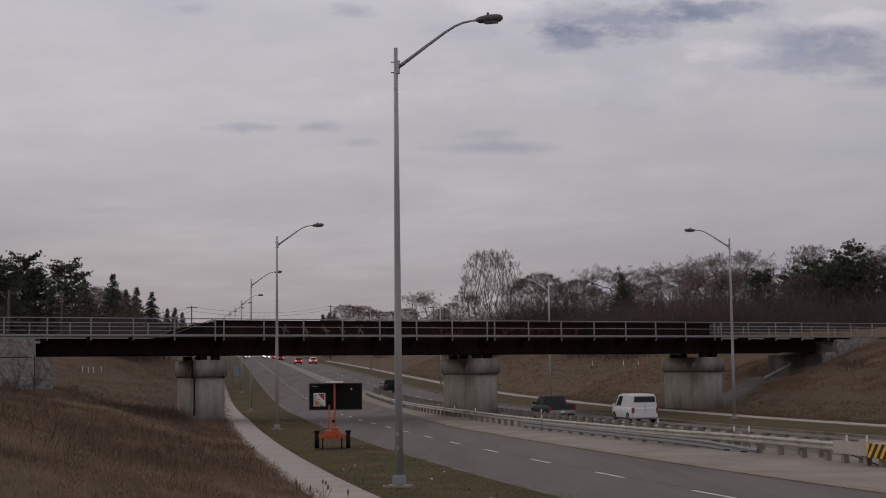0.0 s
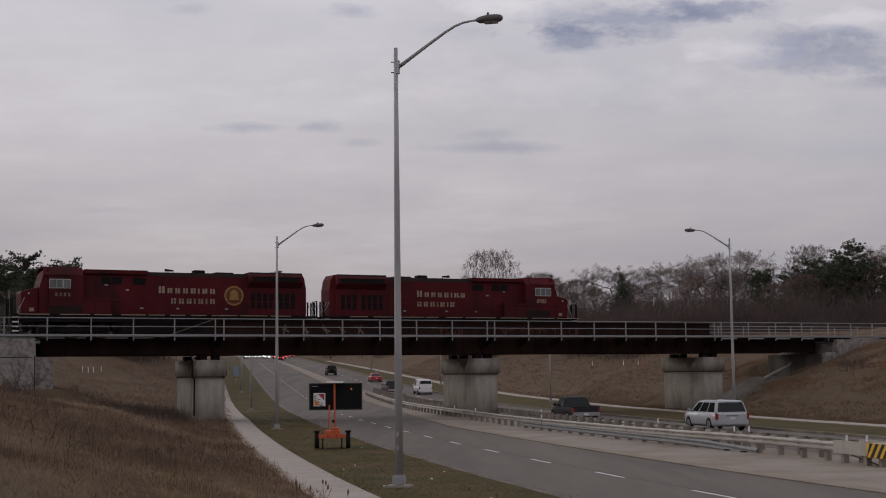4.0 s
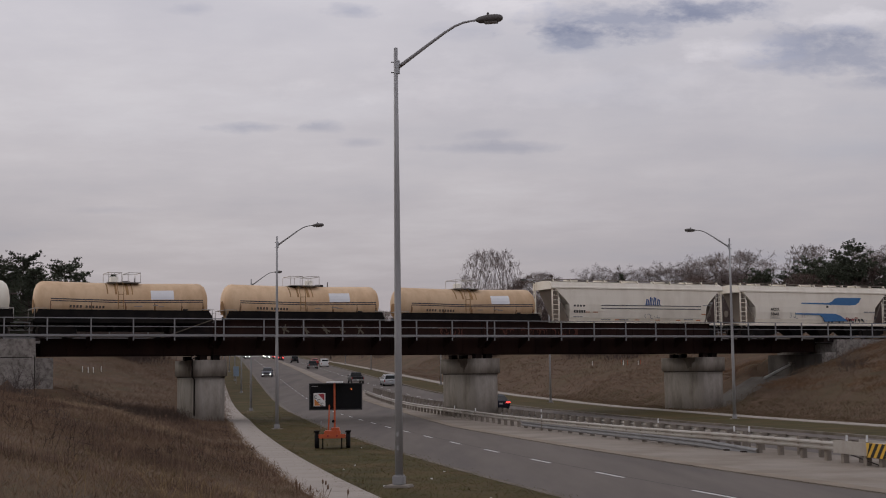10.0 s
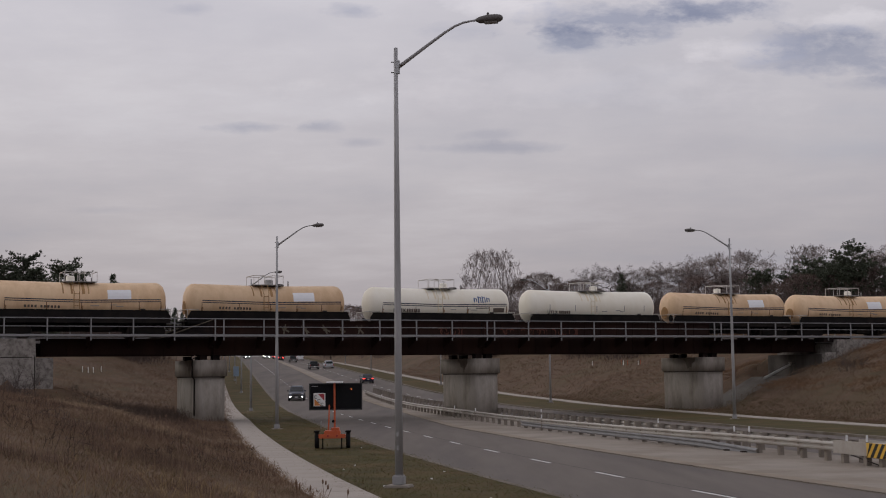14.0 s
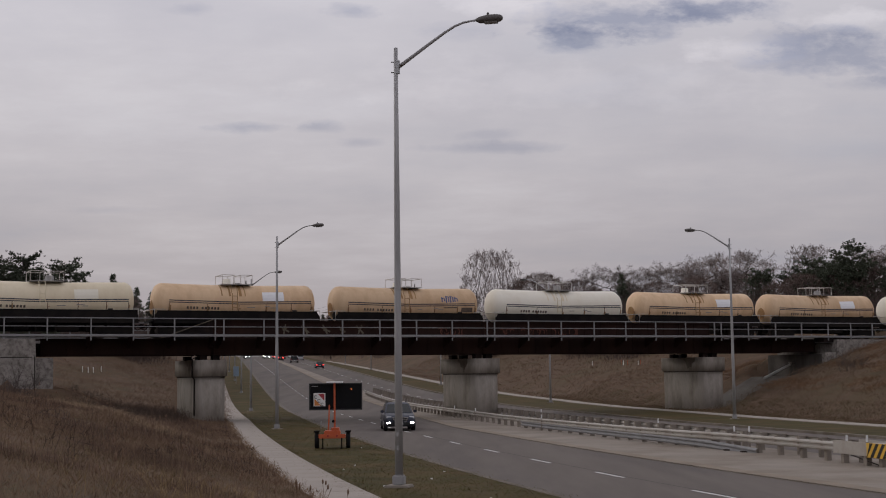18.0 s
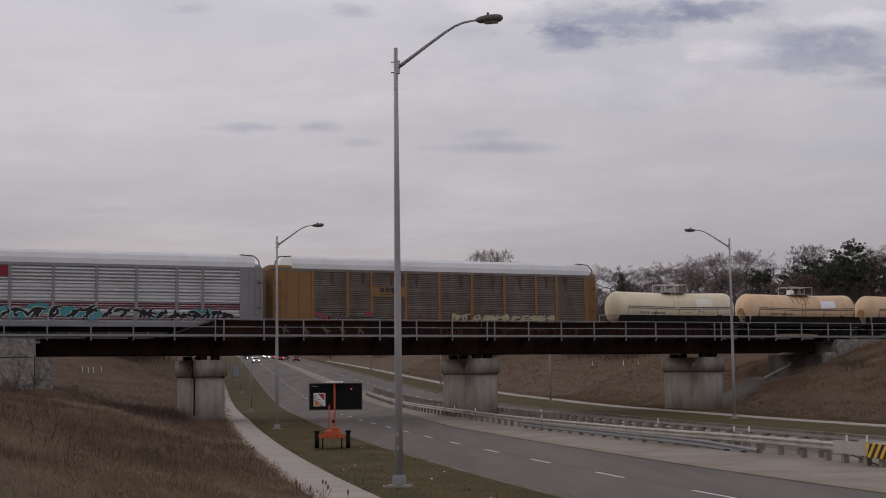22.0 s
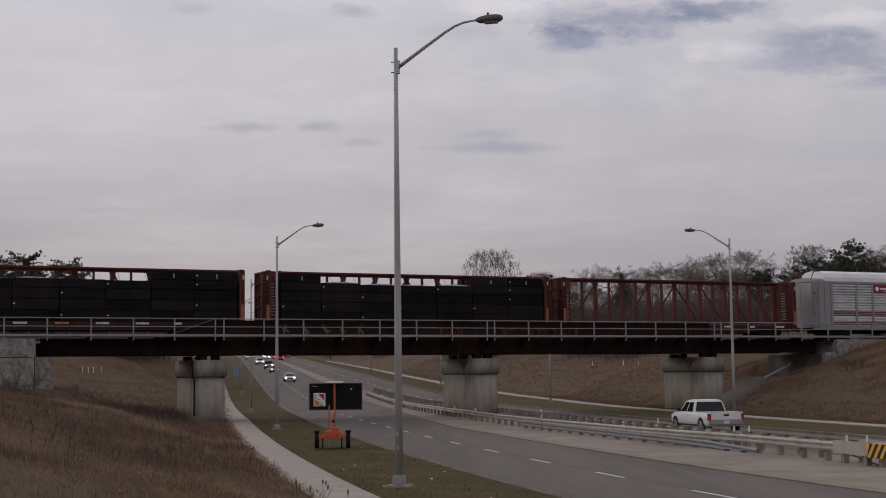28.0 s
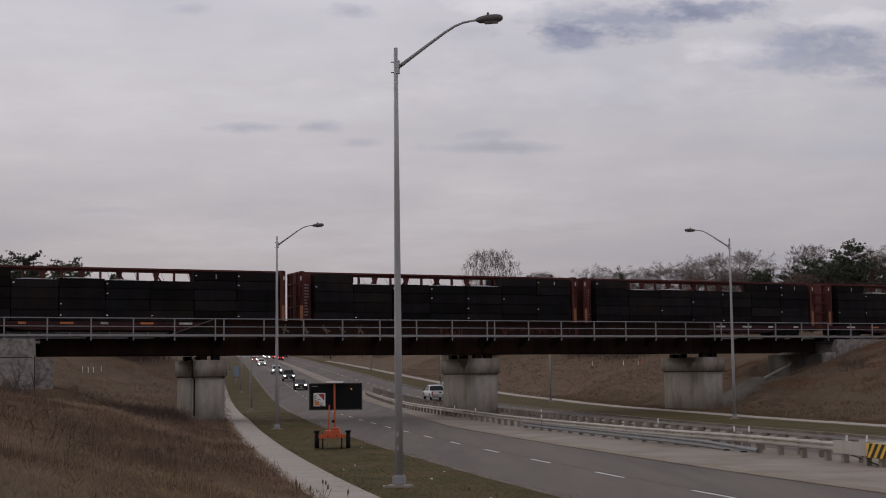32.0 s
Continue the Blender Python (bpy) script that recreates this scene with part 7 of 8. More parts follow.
mat("paint_navy", (0.010, 0.012, 0.026), 0.5, vary=0.08, bump=0.0, coat=0.15, spec=0.3)
KINDS = {
    # length, width, height, belt height, bonnet height, cabin foot rear..front, cabin roof rear..front, wheel radius, axles
    "suv": (4.70, 1.82, 1.62, 1.00, 1.00, -2.25, 1.22, -1.80, 0.12, 0.36, (-1.40, 1.42)),
    "pickup": (5.80, 1.96, 1.72, 1.07, 1.06, -0.75, 1.45, -0.60, 0.75, 0.40, (-1.85, 1.85)),
    "sedan": (4.55, 1.75, 1.40, 0.92, 0.92, -1.75, 1.10, -0.95, 0.10, 0.33, (-1.42, 1.38)),
    "minivan": (5.10, 1.95, 1.64, 0.98, 0.98, -2.45, 1.55, -2.25, 0.55, 0.34, (-1.55, 1.53)),
    "van": (4.73, 1.78, 1.86, 1.02, 1.05, -2.30, 1.65, -2.22, 0.85, 0.32, (-1.45, 1.47)),
    "jeep": (4.30, 1.87, 1.84, 1.15, 1.14, -1.95, 0.55, -1.90, 0.25, 0.40, (-1.25, 1.30)),
}


def side_point(k, x0, x1, r0, r1, fx, fz, zb, zt, wb, wr):
    """A place on the cabin's side: fx along it, fz from belt to roof."""
    xa, xb = x0 + (r0 - x0) * fz, x1 + (r1 - x1) * fz
    return xa + (xb - xa) * fx, (wb + (wr - wb) * fz), zb + (zt - zb) * fz


def build_vehicle(kind, paint, label, lights_on=False, braking=False, category="car"):
    L, W, H, belt, hood, cx0, cx1, rx0, rx1, wr, axles = KINDS[kind]
    name = {"suv": "sport_utility_car", "pickup": "pickup_truck", "sedan": "sedan_car", "minivan": "minivan", "van": "cargo_van", "jeep": "off_road_car"}[kind]
    car = thing(name, label, category)
    h, w = L / 2, W / 2
    low = 0.24 if kind not in ("pickup", "jeep") else 0.38
    rear_top = belt if kind != "pickup" else belt
    # lower body: slices along x, rounded at the corners
    sect = [(-h, w * 0.86, low + 0.16, rear_top - 0.10), (-h + 0.08, w * 0.94, low + 0.06, rear_top - 0.02), (-h + 0.35, w * 0.99, low, rear_top), (axles[0], w, low, belt), (cx0 + 0.4, w, low, belt),
            (cx1, w, low, belt), (axles[1], w * 0.995, low, hood - 0.02), (h - 0.45, w * 0.96, low, hood - 0.07), (h - 0.12, w * 0.88, low + 0.05, hood - 0.17), (h, w * 0.74, low + 0.16, hood - 0.30)]
    if kind == "suv":
        sect[-4:] = [(axles[1], w * 0.995, low, hood), (h - 0.55, w * 0.97, low, hood - 0.05), (h - 0.20, w * 0.92, low + 0.04, hood - 0.14), (h - 0.04, w * 0.83, low + 0.12, hood - 0.26), (h, w * 0.72, low + 0.20, hood - 0.36)]
    sect.sort(key=lambda s: s[0])
    bm = bmesh.new()
    rings = []
    for x, hw, zb, zt in sect:
        zm = zb + (zt - zb) * 0.62
        pts = [(-hw * 0.90, zb), (hw * 0.90, zb), (hw * 0.985, zb + 0.12), (hw, zm), (hw * 0.965, zt - 0.06), (hw * 0.90, zt), (-hw * 0.90, zt), (-hw * 0.965, zt - 0.06), (-hw, zm), (-hw * 0.985, zb + 0.12)]
        rings.append([bm.verts.new((x, y, z)) for y, z in pts])
    k = 10
    for a, b in zip(rings, rings[1:]):
        for i in range(k):
            bm.faces.new((a[i], a[(i + 1) % k], b[(i + 1) % k], b[i])).smooth = True
    bm.faces.new(rings[0])
    bm.faces.new(rings[-1])
    body = part("body", bm, paint, car)
    # cabin
    wb, wt = w * 0.93, w * {"van": 0.84, "suv": 0.74}.get(kind, 0.76)
    bm = bmesh.new()
    zr = H - 0.06
    lo = [bm.verts.new(p) for p in ((cx0, -wb, belt - 0.03), (cx1, -wb, belt - 0.03), (cx1, wb, belt - 0.03), (cx0, wb, belt - 0.03))]
    up = [bm.verts.new(p) for p in ((rx0, -wt, zr), (rx1, -wt, zr), (rx1, wt, zr), (rx0, wt, zr))]
    tp = [bm.verts.new(p) for p in ((rx0 + 0.18, -wt * 0.8, H), (rx1 - 0.22, -wt * 0.8, H), (rx1 - 0.22, wt * 0.8, H), (rx0 + 0.18, wt * 0.8, H))]
    for a, b in ((lo, up), (up, tp)):
        for i in range(4):
            bm.faces.new((a[i], a[(i + 1) % 4], b[(i + 1) % 4], b[i]))
    bm.faces.new(tp)
    bm.faces.new(lo)
    soft_edges = [e for e in bm.edges if not all(v in lo for v in e.verts)]
    bmesh.ops.bevel(bm, geom=soft_edges, offset=0.055, segments=2, affect="EDGES", clamp_overlap=True)
    cabin = part("cabin", bm, paint, car)
    # windows lie just proud of the cabin
    spans = {"suv": ((0.10, 0.28), (0.31, 0.58), (0.61, 0.90)), "pickup": ((0.08, 0.46), (0.52, 0.90)), "sedan": ((0.16, 0.50), (0.54, 0.88)), "minivan": ((0.06, 0.32), (0.35, 0.64), (0.67, 0.92)), "van": ((0.64, 0.92),),
             "jeep": ((0.05, 0.34), (0.40, 0.66), (0.70, 0.94))}[kind]
    for s in (-1, 1):
        for f0, f1 in spans:
            v = []
            for fx, fz in ((f0, 0.10), (f1, 0.10), (f1 - (0.03 if f1 > 0.85 else 0), 0.88), (f0 + (0.03 if f0 < 0.15 else 0), 0.88)):
                x, y, z = side_point(kind, cx0, cx1, rx0, rx1, fx, fz, belt - 0.03, zr, wb, wt)
                v.append((x, s * (y + 0.008), z))
            raw("side_window", v, [(0, 1, 2, 3)], "tinted_glass", cabin)
    for nm, xa, xb, d in (("windshield", cx1, rx1, 1), ("rear_window", cx0, rx0, -1)):
        v = []
        if kind == "van" and d < 0:
            f0, f1 = 0.40, 0.86
        else:
            f0, f1 = 0.10, 0.90
        for fy, fz in ((-0.90, f0), (0.90, f0), (0.88, f1), (-0.88, f1)):
            v.append((xa + (xb - xa) * fz + d * 0.012, fy * (wb + (wt - wb) * fz), belt - 0.03 + (zr - belt + 0.03) * fz + 0.006))
        raw(nm, v, [(0, 1, 2, 3)], "tinted_glass", cabin)
    # wheels
    for ax in axles:
        for s in (-1, 1):
            yc = s * (w - 0.10)
            tyre = part("wheel", lathed([(wr * 0.62, -0.11), (wr * 0.94, -0.11), (wr, -0.07), (wr, 0.07), (wr * 0.94, 0.11), (wr * 0.62, 0.11)], "y", 22, (ax, yc, wr)), "rubber", car)
            part("rim", lathed([(wr * 0.64, -0.122), (wr * 0.64, 0.122)], "y", 18, (ax, yc, wr)), "alloy", tyre)
            spoke = bmesh.new()
            for i in range(5):
                a = i * math.tau / 5
                box(spoke, ax + math.cos(a) * wr * 0.33 - 0.035, ax + math.cos(a) * wr * 0.33 + 0.035, *sorted((yc + s * 0.112, yc + s * 0.128)), wr + math.sin(a) * wr * 0.33 - 0.05, wr + math.sin(a) * wr * 0.33 + 0.05)
            part("rim_opening", spoke, "plastic_black", tyre)
            outline = [(ax + math.cos(a) * (wr + 0.045), max(low + 0.02, wr + math.sin(a) * (wr + 0.045))) for a in [math.pi * i / 10 - 0.25 for i in range(11)] + [math.pi + 0.25]]
            part("wheel_arch", prismed(outline, "y", *sorted((s * (w - 0.16), s * (w + 0.004)))), "plastic_black", car)
    # front and rear
    zf = hood - 0.34
    part("front_bumper", boxed(h - 0.16, h + 0.03, -w * 0.86, w * 0.86, low + 0.06, low + 0.30, bevel=0.04), "plastic_black" if kind != "sedan" else paint, car)
    part("grille", boxed(h - 0.10, h + 0.016, -w * 0.50, w * 0.50, zf - 0.10, zf + 0.12, bevel=0.02), "plastic_black", car)
    if kind == "suv":
        for z0, z1, wd in ((zf + 0.10, zf + 0.135, 0.52), (zf - 0.15, zf - 0.12, 0.36)):
            part("grille_surround", boxed(h - 0.08, h + 0.035, -w * wd, w * wd, z0, z1, bevel=0.01), "chrome", car)
        for s in (-1, 1):
            part("grille_surround", prismed([(s * w * 0.52, zf + 0.12), (s * w * 0.36, zf - 0.13), (s * w * 0.33, zf - 0.13), (s * w * 0.48, zf + 0.12)], "x", h - 0.06, h + 0.035), "chrome", car)
        part("lower_air_intake", boxed(h - 0.10, h + 0.032, -w * 0.50, w * 0.50, low + 0.10, low + 0.22, bevel=0.02), "plastic_black", car)
    part("grille_trim", boxed(h - 0.06, h + 0.024, -w * 0.46, w * 0.46, zf + 0.0, zf + 0.03), "chrome", car)
    part("rear_bumper", boxed(-h - 0.05, -h + 0.14, -w * 0.92, w * 0.92, low + 0.10, low + 0.36, bevel=0.04), "mark_grey" if kind == "pickup" else ("plastic_black" if kind in ("jeep", "suv") else paint), car)
    for s in (-1, 1):
        y0, y1 = sorted((s * w * 0.55, s * w * 0.86))
        part("headlight", boxed(h - (0.26 if kind != "suv" else 0.42), h - (0.05 if kind != "suv" else 0.10), y0, y1 + (0.0 if kind != "suv" or s < 0 else 0.03), zf + 0.02, zf + 0.19, bevel=0.03), "head_clear" if not lights_on or kind == "suv" else "head_lit", car)
        if lights_on and kind == "suv":
            part("fog_light", boxed(h - 0.12, h + 0.035, *sorted((s * w * 0.60, s * w * 0.86)), zf - 0.25, zf - 0.14, bevel=0.03), "head_lit", car, "lit white driving lamp")
        tall = (belt - 0.38, belt - 0.04) if kind in ("pickup", "suv", "minivan", "van", "jeep") else (belt - 0.26, belt - 0.10)
        wide = 0.16 if kind in ("pickup", "minivan", "van", "jeep") else 0.42
        part("tail_light", boxed(-h - 0.012, -h + (0.20 if kind != "suv" else 0.10), *sorted((s * (w * 0.97 - wide), s * w * (0.965 if kind != "suv" else 0.92))), *tall, bevel=0.02), "tail_red_lit" if braking else "tail_red", car)
        mx = cx1 - 0.35
        part("mirror", boxed(mx - 0.08, mx + 0.08, *sorted((s * (wb + 0.02), s * (wb + 0.22))), belt + 0.02, belt + 0.18, bevel=0.03), paint if kind != "pickup" else "plastic_black", car)
        part("door_handle", boxed(-0.15, 0.05, *sorted((s * (w - 0.005), s * (w + 0.02))), belt - 0.16, belt - 0.13), "chrome", car)
        part("sill_trim", boxed(axles[0] + wr + 0.1, axles[1] - wr - 0.1, *sorted((s * (w - 0.05), s * (w + 0.006))), low, low + 0.08), "plastic_black", car)
    part("number_plate", boxed(-h - 0.062 if kind == "pickup" else -h - 0.02, -h - 0.01, -0.15, 0.15, belt - 0.36 if kind != "pickup" else low + 0.16, belt - 0.22 if kind != "pickup" else low + 0.30), "plate_white", car)
    part("number_plate", boxed(h + 0.02, h + 0.045, -0.15, 0.15, low + 0.12, low + 0.26), "plate_white", car)
    if kind == "pickup":
        part("bed_liner", boxed(-h + 0.10, cx0 - 0.08, -w * 0.80, w * 0.80, belt - 0.06, belt + 0.006), "plastic_black", car)
        for s in (-1, 1):
            part("bed_rail", boxed(-h + 0.04, cx0 - 0.02, *sorted((s * w * 0.80, s * w * 0.93)), belt - 0.04, belt + 0.05, bevel=0.02), "plastic_black" if paint != "paint_white" else paint, car)
        tail = part("tailgate", boxed(-h - 0.008, -h + 0.07, -w * 0.80, w * 0.80, belt - 0.55, belt + 0.05, bevel=0.02), paint, car)
        part("tailgate_handle", boxed(-h - 0.022, -h, -0.14, 0.14, belt - 0.16, belt - 0.06), "plastic_black", tail)
    if kind in ("suv", "minivan"):
        for s in (-1, 1):
            part("roof_rail", tubed([(rx0 + 0.25, s * wt * 0.86, H - 0.03), (rx0 + 0.35, s * wt * 0.86, H + 0.03), (rx1 - 0.35, s * wt * 0.86, H + 0.03), (rx1 - 0.25, s * wt * 0.86, H - 0.03)], 0.018, 6), "plastic_black", car)
        part("wiper", boxed(-h - 0.012, -h + 0.02, -0.35, 0.35, belt - 0.20, belt - 0.14), "chrome" if kind == "minivan" else "plastic_black", car)
    if kind == "jeep":
        part("spare_wheel", lathed([(0.20, -0.26), (0.38, -0.24), (0.40, -0.14), (0.38, -0.02)], "x", 22, (-h, 0, 0.98)), "rubber", car)
    if kind == "van":
        part("rear_door_gap", boxed(-h - 0.004, -h + 0.01, -0.012, 0.012, low + 0.40, belt + 0.1), "plastic_black", car)
    return car


def lane_left(y):
    return away_axis(y) - 1.85


def lane_right(y):
    return away_axis(y) + 1.85


def suv_line(y):
    return float(np.interp(y, (40, 64, 80, 100, 140, 200, 300, 370), (0.5, 0.35, 0.0, -0.5, -1.2, -1.8, -1.6, 2.2)))


def queue_lane(y):
    return float(np.interp(y, (140, 220, 260, 300, 340, 400), (0.9, 0.9, 0.4, 0.0, -0.6, -1.6)))


TRAFFIC = [
    # vehicle, lane, leads away (+1) or comes on (-1), stations in time along the road
    (build_vehicle("jeep", "paint_charcoal", "dark charcoal boxy off-road car with rear spare wheel"), lane_left, 1,
     [(0, 171.6), (1, 187.8), (2, 206.4), (3, 226.1), (4, 245.9), (5, 265.0), (6, 283.2), (7, 300.3), (8, 316.5), (9, 332.2), (10, 348.2), (11, 365.0), (12, 384), (16, 440), (32, 475)]),
    (build_vehicle("sedan", "paint_red", "bright red sedan car leading away"), lane_right, 1,
     [(0, 141.2), (1, 158.1), (2, 175.4), (3, 193.3), (4, 211.8), (5, 231.0), (6, 250.9), (10, 330), (14, 405), (20, 470), (32, 485)]),
    (build_vehicle("pickup", "paint_charcoal", "dark grey crew cab pickup truck", category="truck"), lane_left, 1,
     [(0, 93.8), (1, 113.6), (2, 132.3), (3, 150.5), (4, 168.9), (5, 187.8), (6, 207.4), (7, 227.6), (8, 248.2), (9, 268.9), (10, 289.1), (11, 308.0), (12, 324.6), (16, 385), (22, 450), (32, 460)]),
    (build_vehicle("van", "paint_white", "white compact cargo van with dark rear window", category="van"), lane_right, 1,
     [(0, 86.8), (1, 107.3), (2, 127.3), (3, 147.3), (4, 167.7), (5, 188.7), (6, 210.4), (7, 232.9), (8, 256.1), (9, 279.5), (10, 302.9), (11, 325.7), (12, 347.1), (13, 366.3), (17, 420), (24, 465), (32, 470)]),
    (build_vehicle("pickup", "paint_black", "black crew cab pickup truck with tonneau", category="truck"), lane_left, 1,
     [(0, 18.8), (1.8, 49.2), (3, 69.9), (4, 88.0), (5, 106.6), (6, 125.8), (7, 145.4), (8, 165.4), (9, 185.6), (10, 206.0), (11, 226.3), (12, 246.4), (13, 266.2), (14, 285.4), (15, 303.8), (16.5, 329.5), (20.5, 380), (26, 435), (32, 445)]),
    (build_vehicle("minivan", "paint_silver", "silver minivan with tinted windows and roof rails", category="van"), lane_right, 1,
     [(0, -9.9), (2.3, 37.6), (3.3, 58.3), (4, 72.6), (5, 92.7), (6, 112.6), (7, 132.8), (8, 153.4), (9, 174.7), (10, 196.7), (11, 219.5), (12, 243.2), (13, 267.5), (14, 292.3), (15, 317.5), (16.5, 355.2), (20.5, 415), (26, 450), (32, 455)]),
    (build_vehicle("sedan", "paint_navy", "dark navy sedan with lit red tail lamps", braking=True), away_axis, 1,
     [(0, -78.4), (6, 39.4), (7, 59.0), (8, 78.9), (9, 99.5), (10, 120.5), (11, 141.9), (12, 163.6), (13, 185.5), (14, 207.4), (15, 229.3), (16, 251.1), (17, 272.5), (18, 293.6), (19, 314.1), (20, 333.9), (21, 353.0), (22, 371.1), (23, 388.2), (25, 415), (28, 428), (32, 434)]),
    (build_vehicle("pickup", "paint_white", "white crew cab pickup truck with tinted rear window", category="truck"), away_axis, 1,
     [(0, -466.8), (26.5, 40.6), (27.5, 59.7), (28, 69.3), (29, 88.8), (30, 108.7), (31, 128.9), (32, 149.5)]),
    (build_vehicle("suv", "paint_white", "white car braking far down the road", braking=True), lane_right, 1,
     [(0, 335.1), (1, 360.3), (2, 385.4), (3, 408), (7, 465), (14, 495), (32, 502)]),
    (build_vehicle("suv", "paint_red", "red car braking far down the road", braking=True), lane_left, 1,
     [(0, 334.6), (1, 353.7), (2, 372.9), (3, 392.0), (7, 438), (14, 482), (32, 490)]),
    (build_vehicle("suv", "paint_slate", "dark slate-blue sport utility car with lit driving lamps", lights_on=True), suv_line, -1,
     [(0, 601.3), (4.5, 420.3), (5.5, 380.1), (6, 360.7), (7, 325.3), (8, 294.0), (9, 266.0), (10, 240.6), (11, 217.4), (12, 195.8), (13, 175.4), (14, 155.8), (15, 136.7), (16, 118.0), (17, 99.5), (18, 81.1), (19, 63.0), (20, 45.2), (20.5, 36.3), (21.5, 18.2), (32, -163)], -5.5),
    (build_vehicle("sedan", "paint_silver", "silver sedan coming on with headlights lit", lights_on=True), queue_lane, -1,
     [(0, 420), (18, 416), (20, 402), (21, 379), (22, 354), (23, 329), (24, 304), (25, 279), (26, 257), (27, 237), (28, 216), (29, 195), (30, 175), (31, 155), (32, 135)]),
    (build_vehicle("sedan", "paint_black", "black sedan coming on with headlights lit", lights_on=True), queue_lane, -1,
     [(0, 428), (20, 425), (22, 398), (23, 374), (24, 350), (25, 328), (26, 305), (27, 283), (28, 263), (29, 244), (30, 225), (31, 206), (32, 187)]),
    (build_vehicle("jeep", "paint_charcoal", "dark boxy car coming on with headlights lit", lights_on=True), queue_lane, -1,
     [(0, 436), (21, 434), (23, 408), (25, 357), (26, 331), (27, 307), (28, 287), (29, 270), (30, 253), (31, 236), (32, 219)]),
    (build_vehicle("minivan", "paint_silver", "silver minivan coming on with headlights lit", lights_on=True, category="van"), queue_lane, -1,
     [(0, 445), (22, 443), (24, 425), (26, 376), (27, 352), (28, 331), (29, 312), (30, 294), (31, 275), (32, 255)]),
    (build_vehicle("suv", "paint_white", "white sport utility car coming on with lamps lit", lights_on=True), queue_lane, -1,
     [(0, 455), (24, 452), (26, 440), (28, 402), (29, 381), (30, 361), (31, 341), (32, 321)]),
    (build_vehicle("sedan", "paint_red", "red sedan coming on with headlights lit", lights_on=True), queue_lane, -1,
     [(0, 464), (26, 460), (28, 443), (30, 405), (32, 365)]),
]

# cars that wait at the far end of the road
for kind, paint, label, lights, brake, off, y, d in (
        ("sedan", "paint_silver", "silver sedan waiting with bright headlights", True, False, 4.2, 420.0, -1), ("minivan", "paint_white", "white minivan waiting with bright headlights", True, False, 4.2, 430.0, -1),
        ("suv", "paint_charcoal", "dark car waiting in a queue, brake lamps lit", False, True, 6.8, 384.0, 1), ("sedan", "paint_red", "red sedan waiting in a queue, brake lamps lit", False, True, 6.8, 393.0, 1),
        ("suv", "paint_black", "black car waiting in a queue, brake lamps lit", False, True, 6.8, 412.0, 1), ("sedan", "paint_red", "red car waiting in a queue, brake lamps lit", False, True, 6.8, 422.0, 1),
        ("sedan", "paint_silver", "silver sedan waiting in a queue, brake lamps lit", False, True, 6.8, 402.0, 1)):
    th = build_vehicle(kind, paint, label, lights, brake)
    x, yy = across(y, off)
    s = math.degrees(math.atan2(1, axis_slope(y)))
    th.matrix_basis = pose(x, yy, road_z(y), 0, -math.degrees(math.atan(0.026)) * d, s if d > 0 else s + 180)

# ---- dry grass and weeds on the banks ----
mat("straw", (0.228, 0.158, 0.106), 0.95, vary=0.3, scale=0.35, bump=0)
mat("weed_brown", (0.190, 0.124, 0.086), 0.95, vary=0.3, scale=0.35, bump=0)
mat("grass_olive", (0.150, 0.118, 0.066), 0.95, vary=0.3, scale=0.35, bump=0)
mat("verge_green", (0.082, 0.078, 0.024), 0.95, vary=0.35, scale=0.5, bump=0)
mat("verge_dry", (0.135, 0.096, 0.055), 0.95, vary=0.35, scale=0.5, bump=0)
mat("weed_tan", (0.182, 0.122, 0.082), 0.95, vary=0.25, scale=0.3, bump=0)
mat("weed_far", (0.168, 0.112, 0.077), 0.95, vary=0.25, scale=0.3, bump=0)
mat("weed_russet", (0.205, 0.122, 0.072), 0.95, vary=0.25, scale=0.4, bump=0)
mat("far_olive", (0.118, 0.096, 0.050), 0.95, vary=0.25, scale=0.4, bump=0)
mat("straw_pale", (0.29, 0.21, 0.14), 0.95, vary=0.3, scale=0.6, bump=0)
mat("weed_yellow", (0.25, 0.175, 0.095), 0.95, vary=0.35, scale=0.8, bump=0)


def blades(name, material, label, spots, seed, lean=0.75, scatter=0.10):
    """spots: x, y, height, width, blades in the tuft."""
    rnd = random.Random(seed)
    v, f = [], []
    for x, y, h, w, n in spots:
        off, _ = offset_of(x, y)
        z = ground_z(x, y) - 0.02 + (0.03 if -10.2 < off < -4 else 0)
        for _ in range(n):
            bx, by = x + rnd.gauss(0, scatter), y + rnd.gauss(0, scatter)
            a = rnd.uniform(0, math.tau)
            hh = h * rnd.uniform(0.5, 1.15)
            lx, ly = rnd.gauss(0, lean) * hh, rnd.gauss(0, lean) * hh
            cx, cy = math.cos(a) * w, math.sin(a) * w
            k = len(v)
            v.extend([(bx - cx, by - cy, z), (bx + cx, by + cy, z), (bx + lx, by + ly, z + hh)])
            f.append((k, k + 1, k + 2))
    ob = raw(name, v, f, material)
    tagged(ob, label, "grass", kind="stuff")


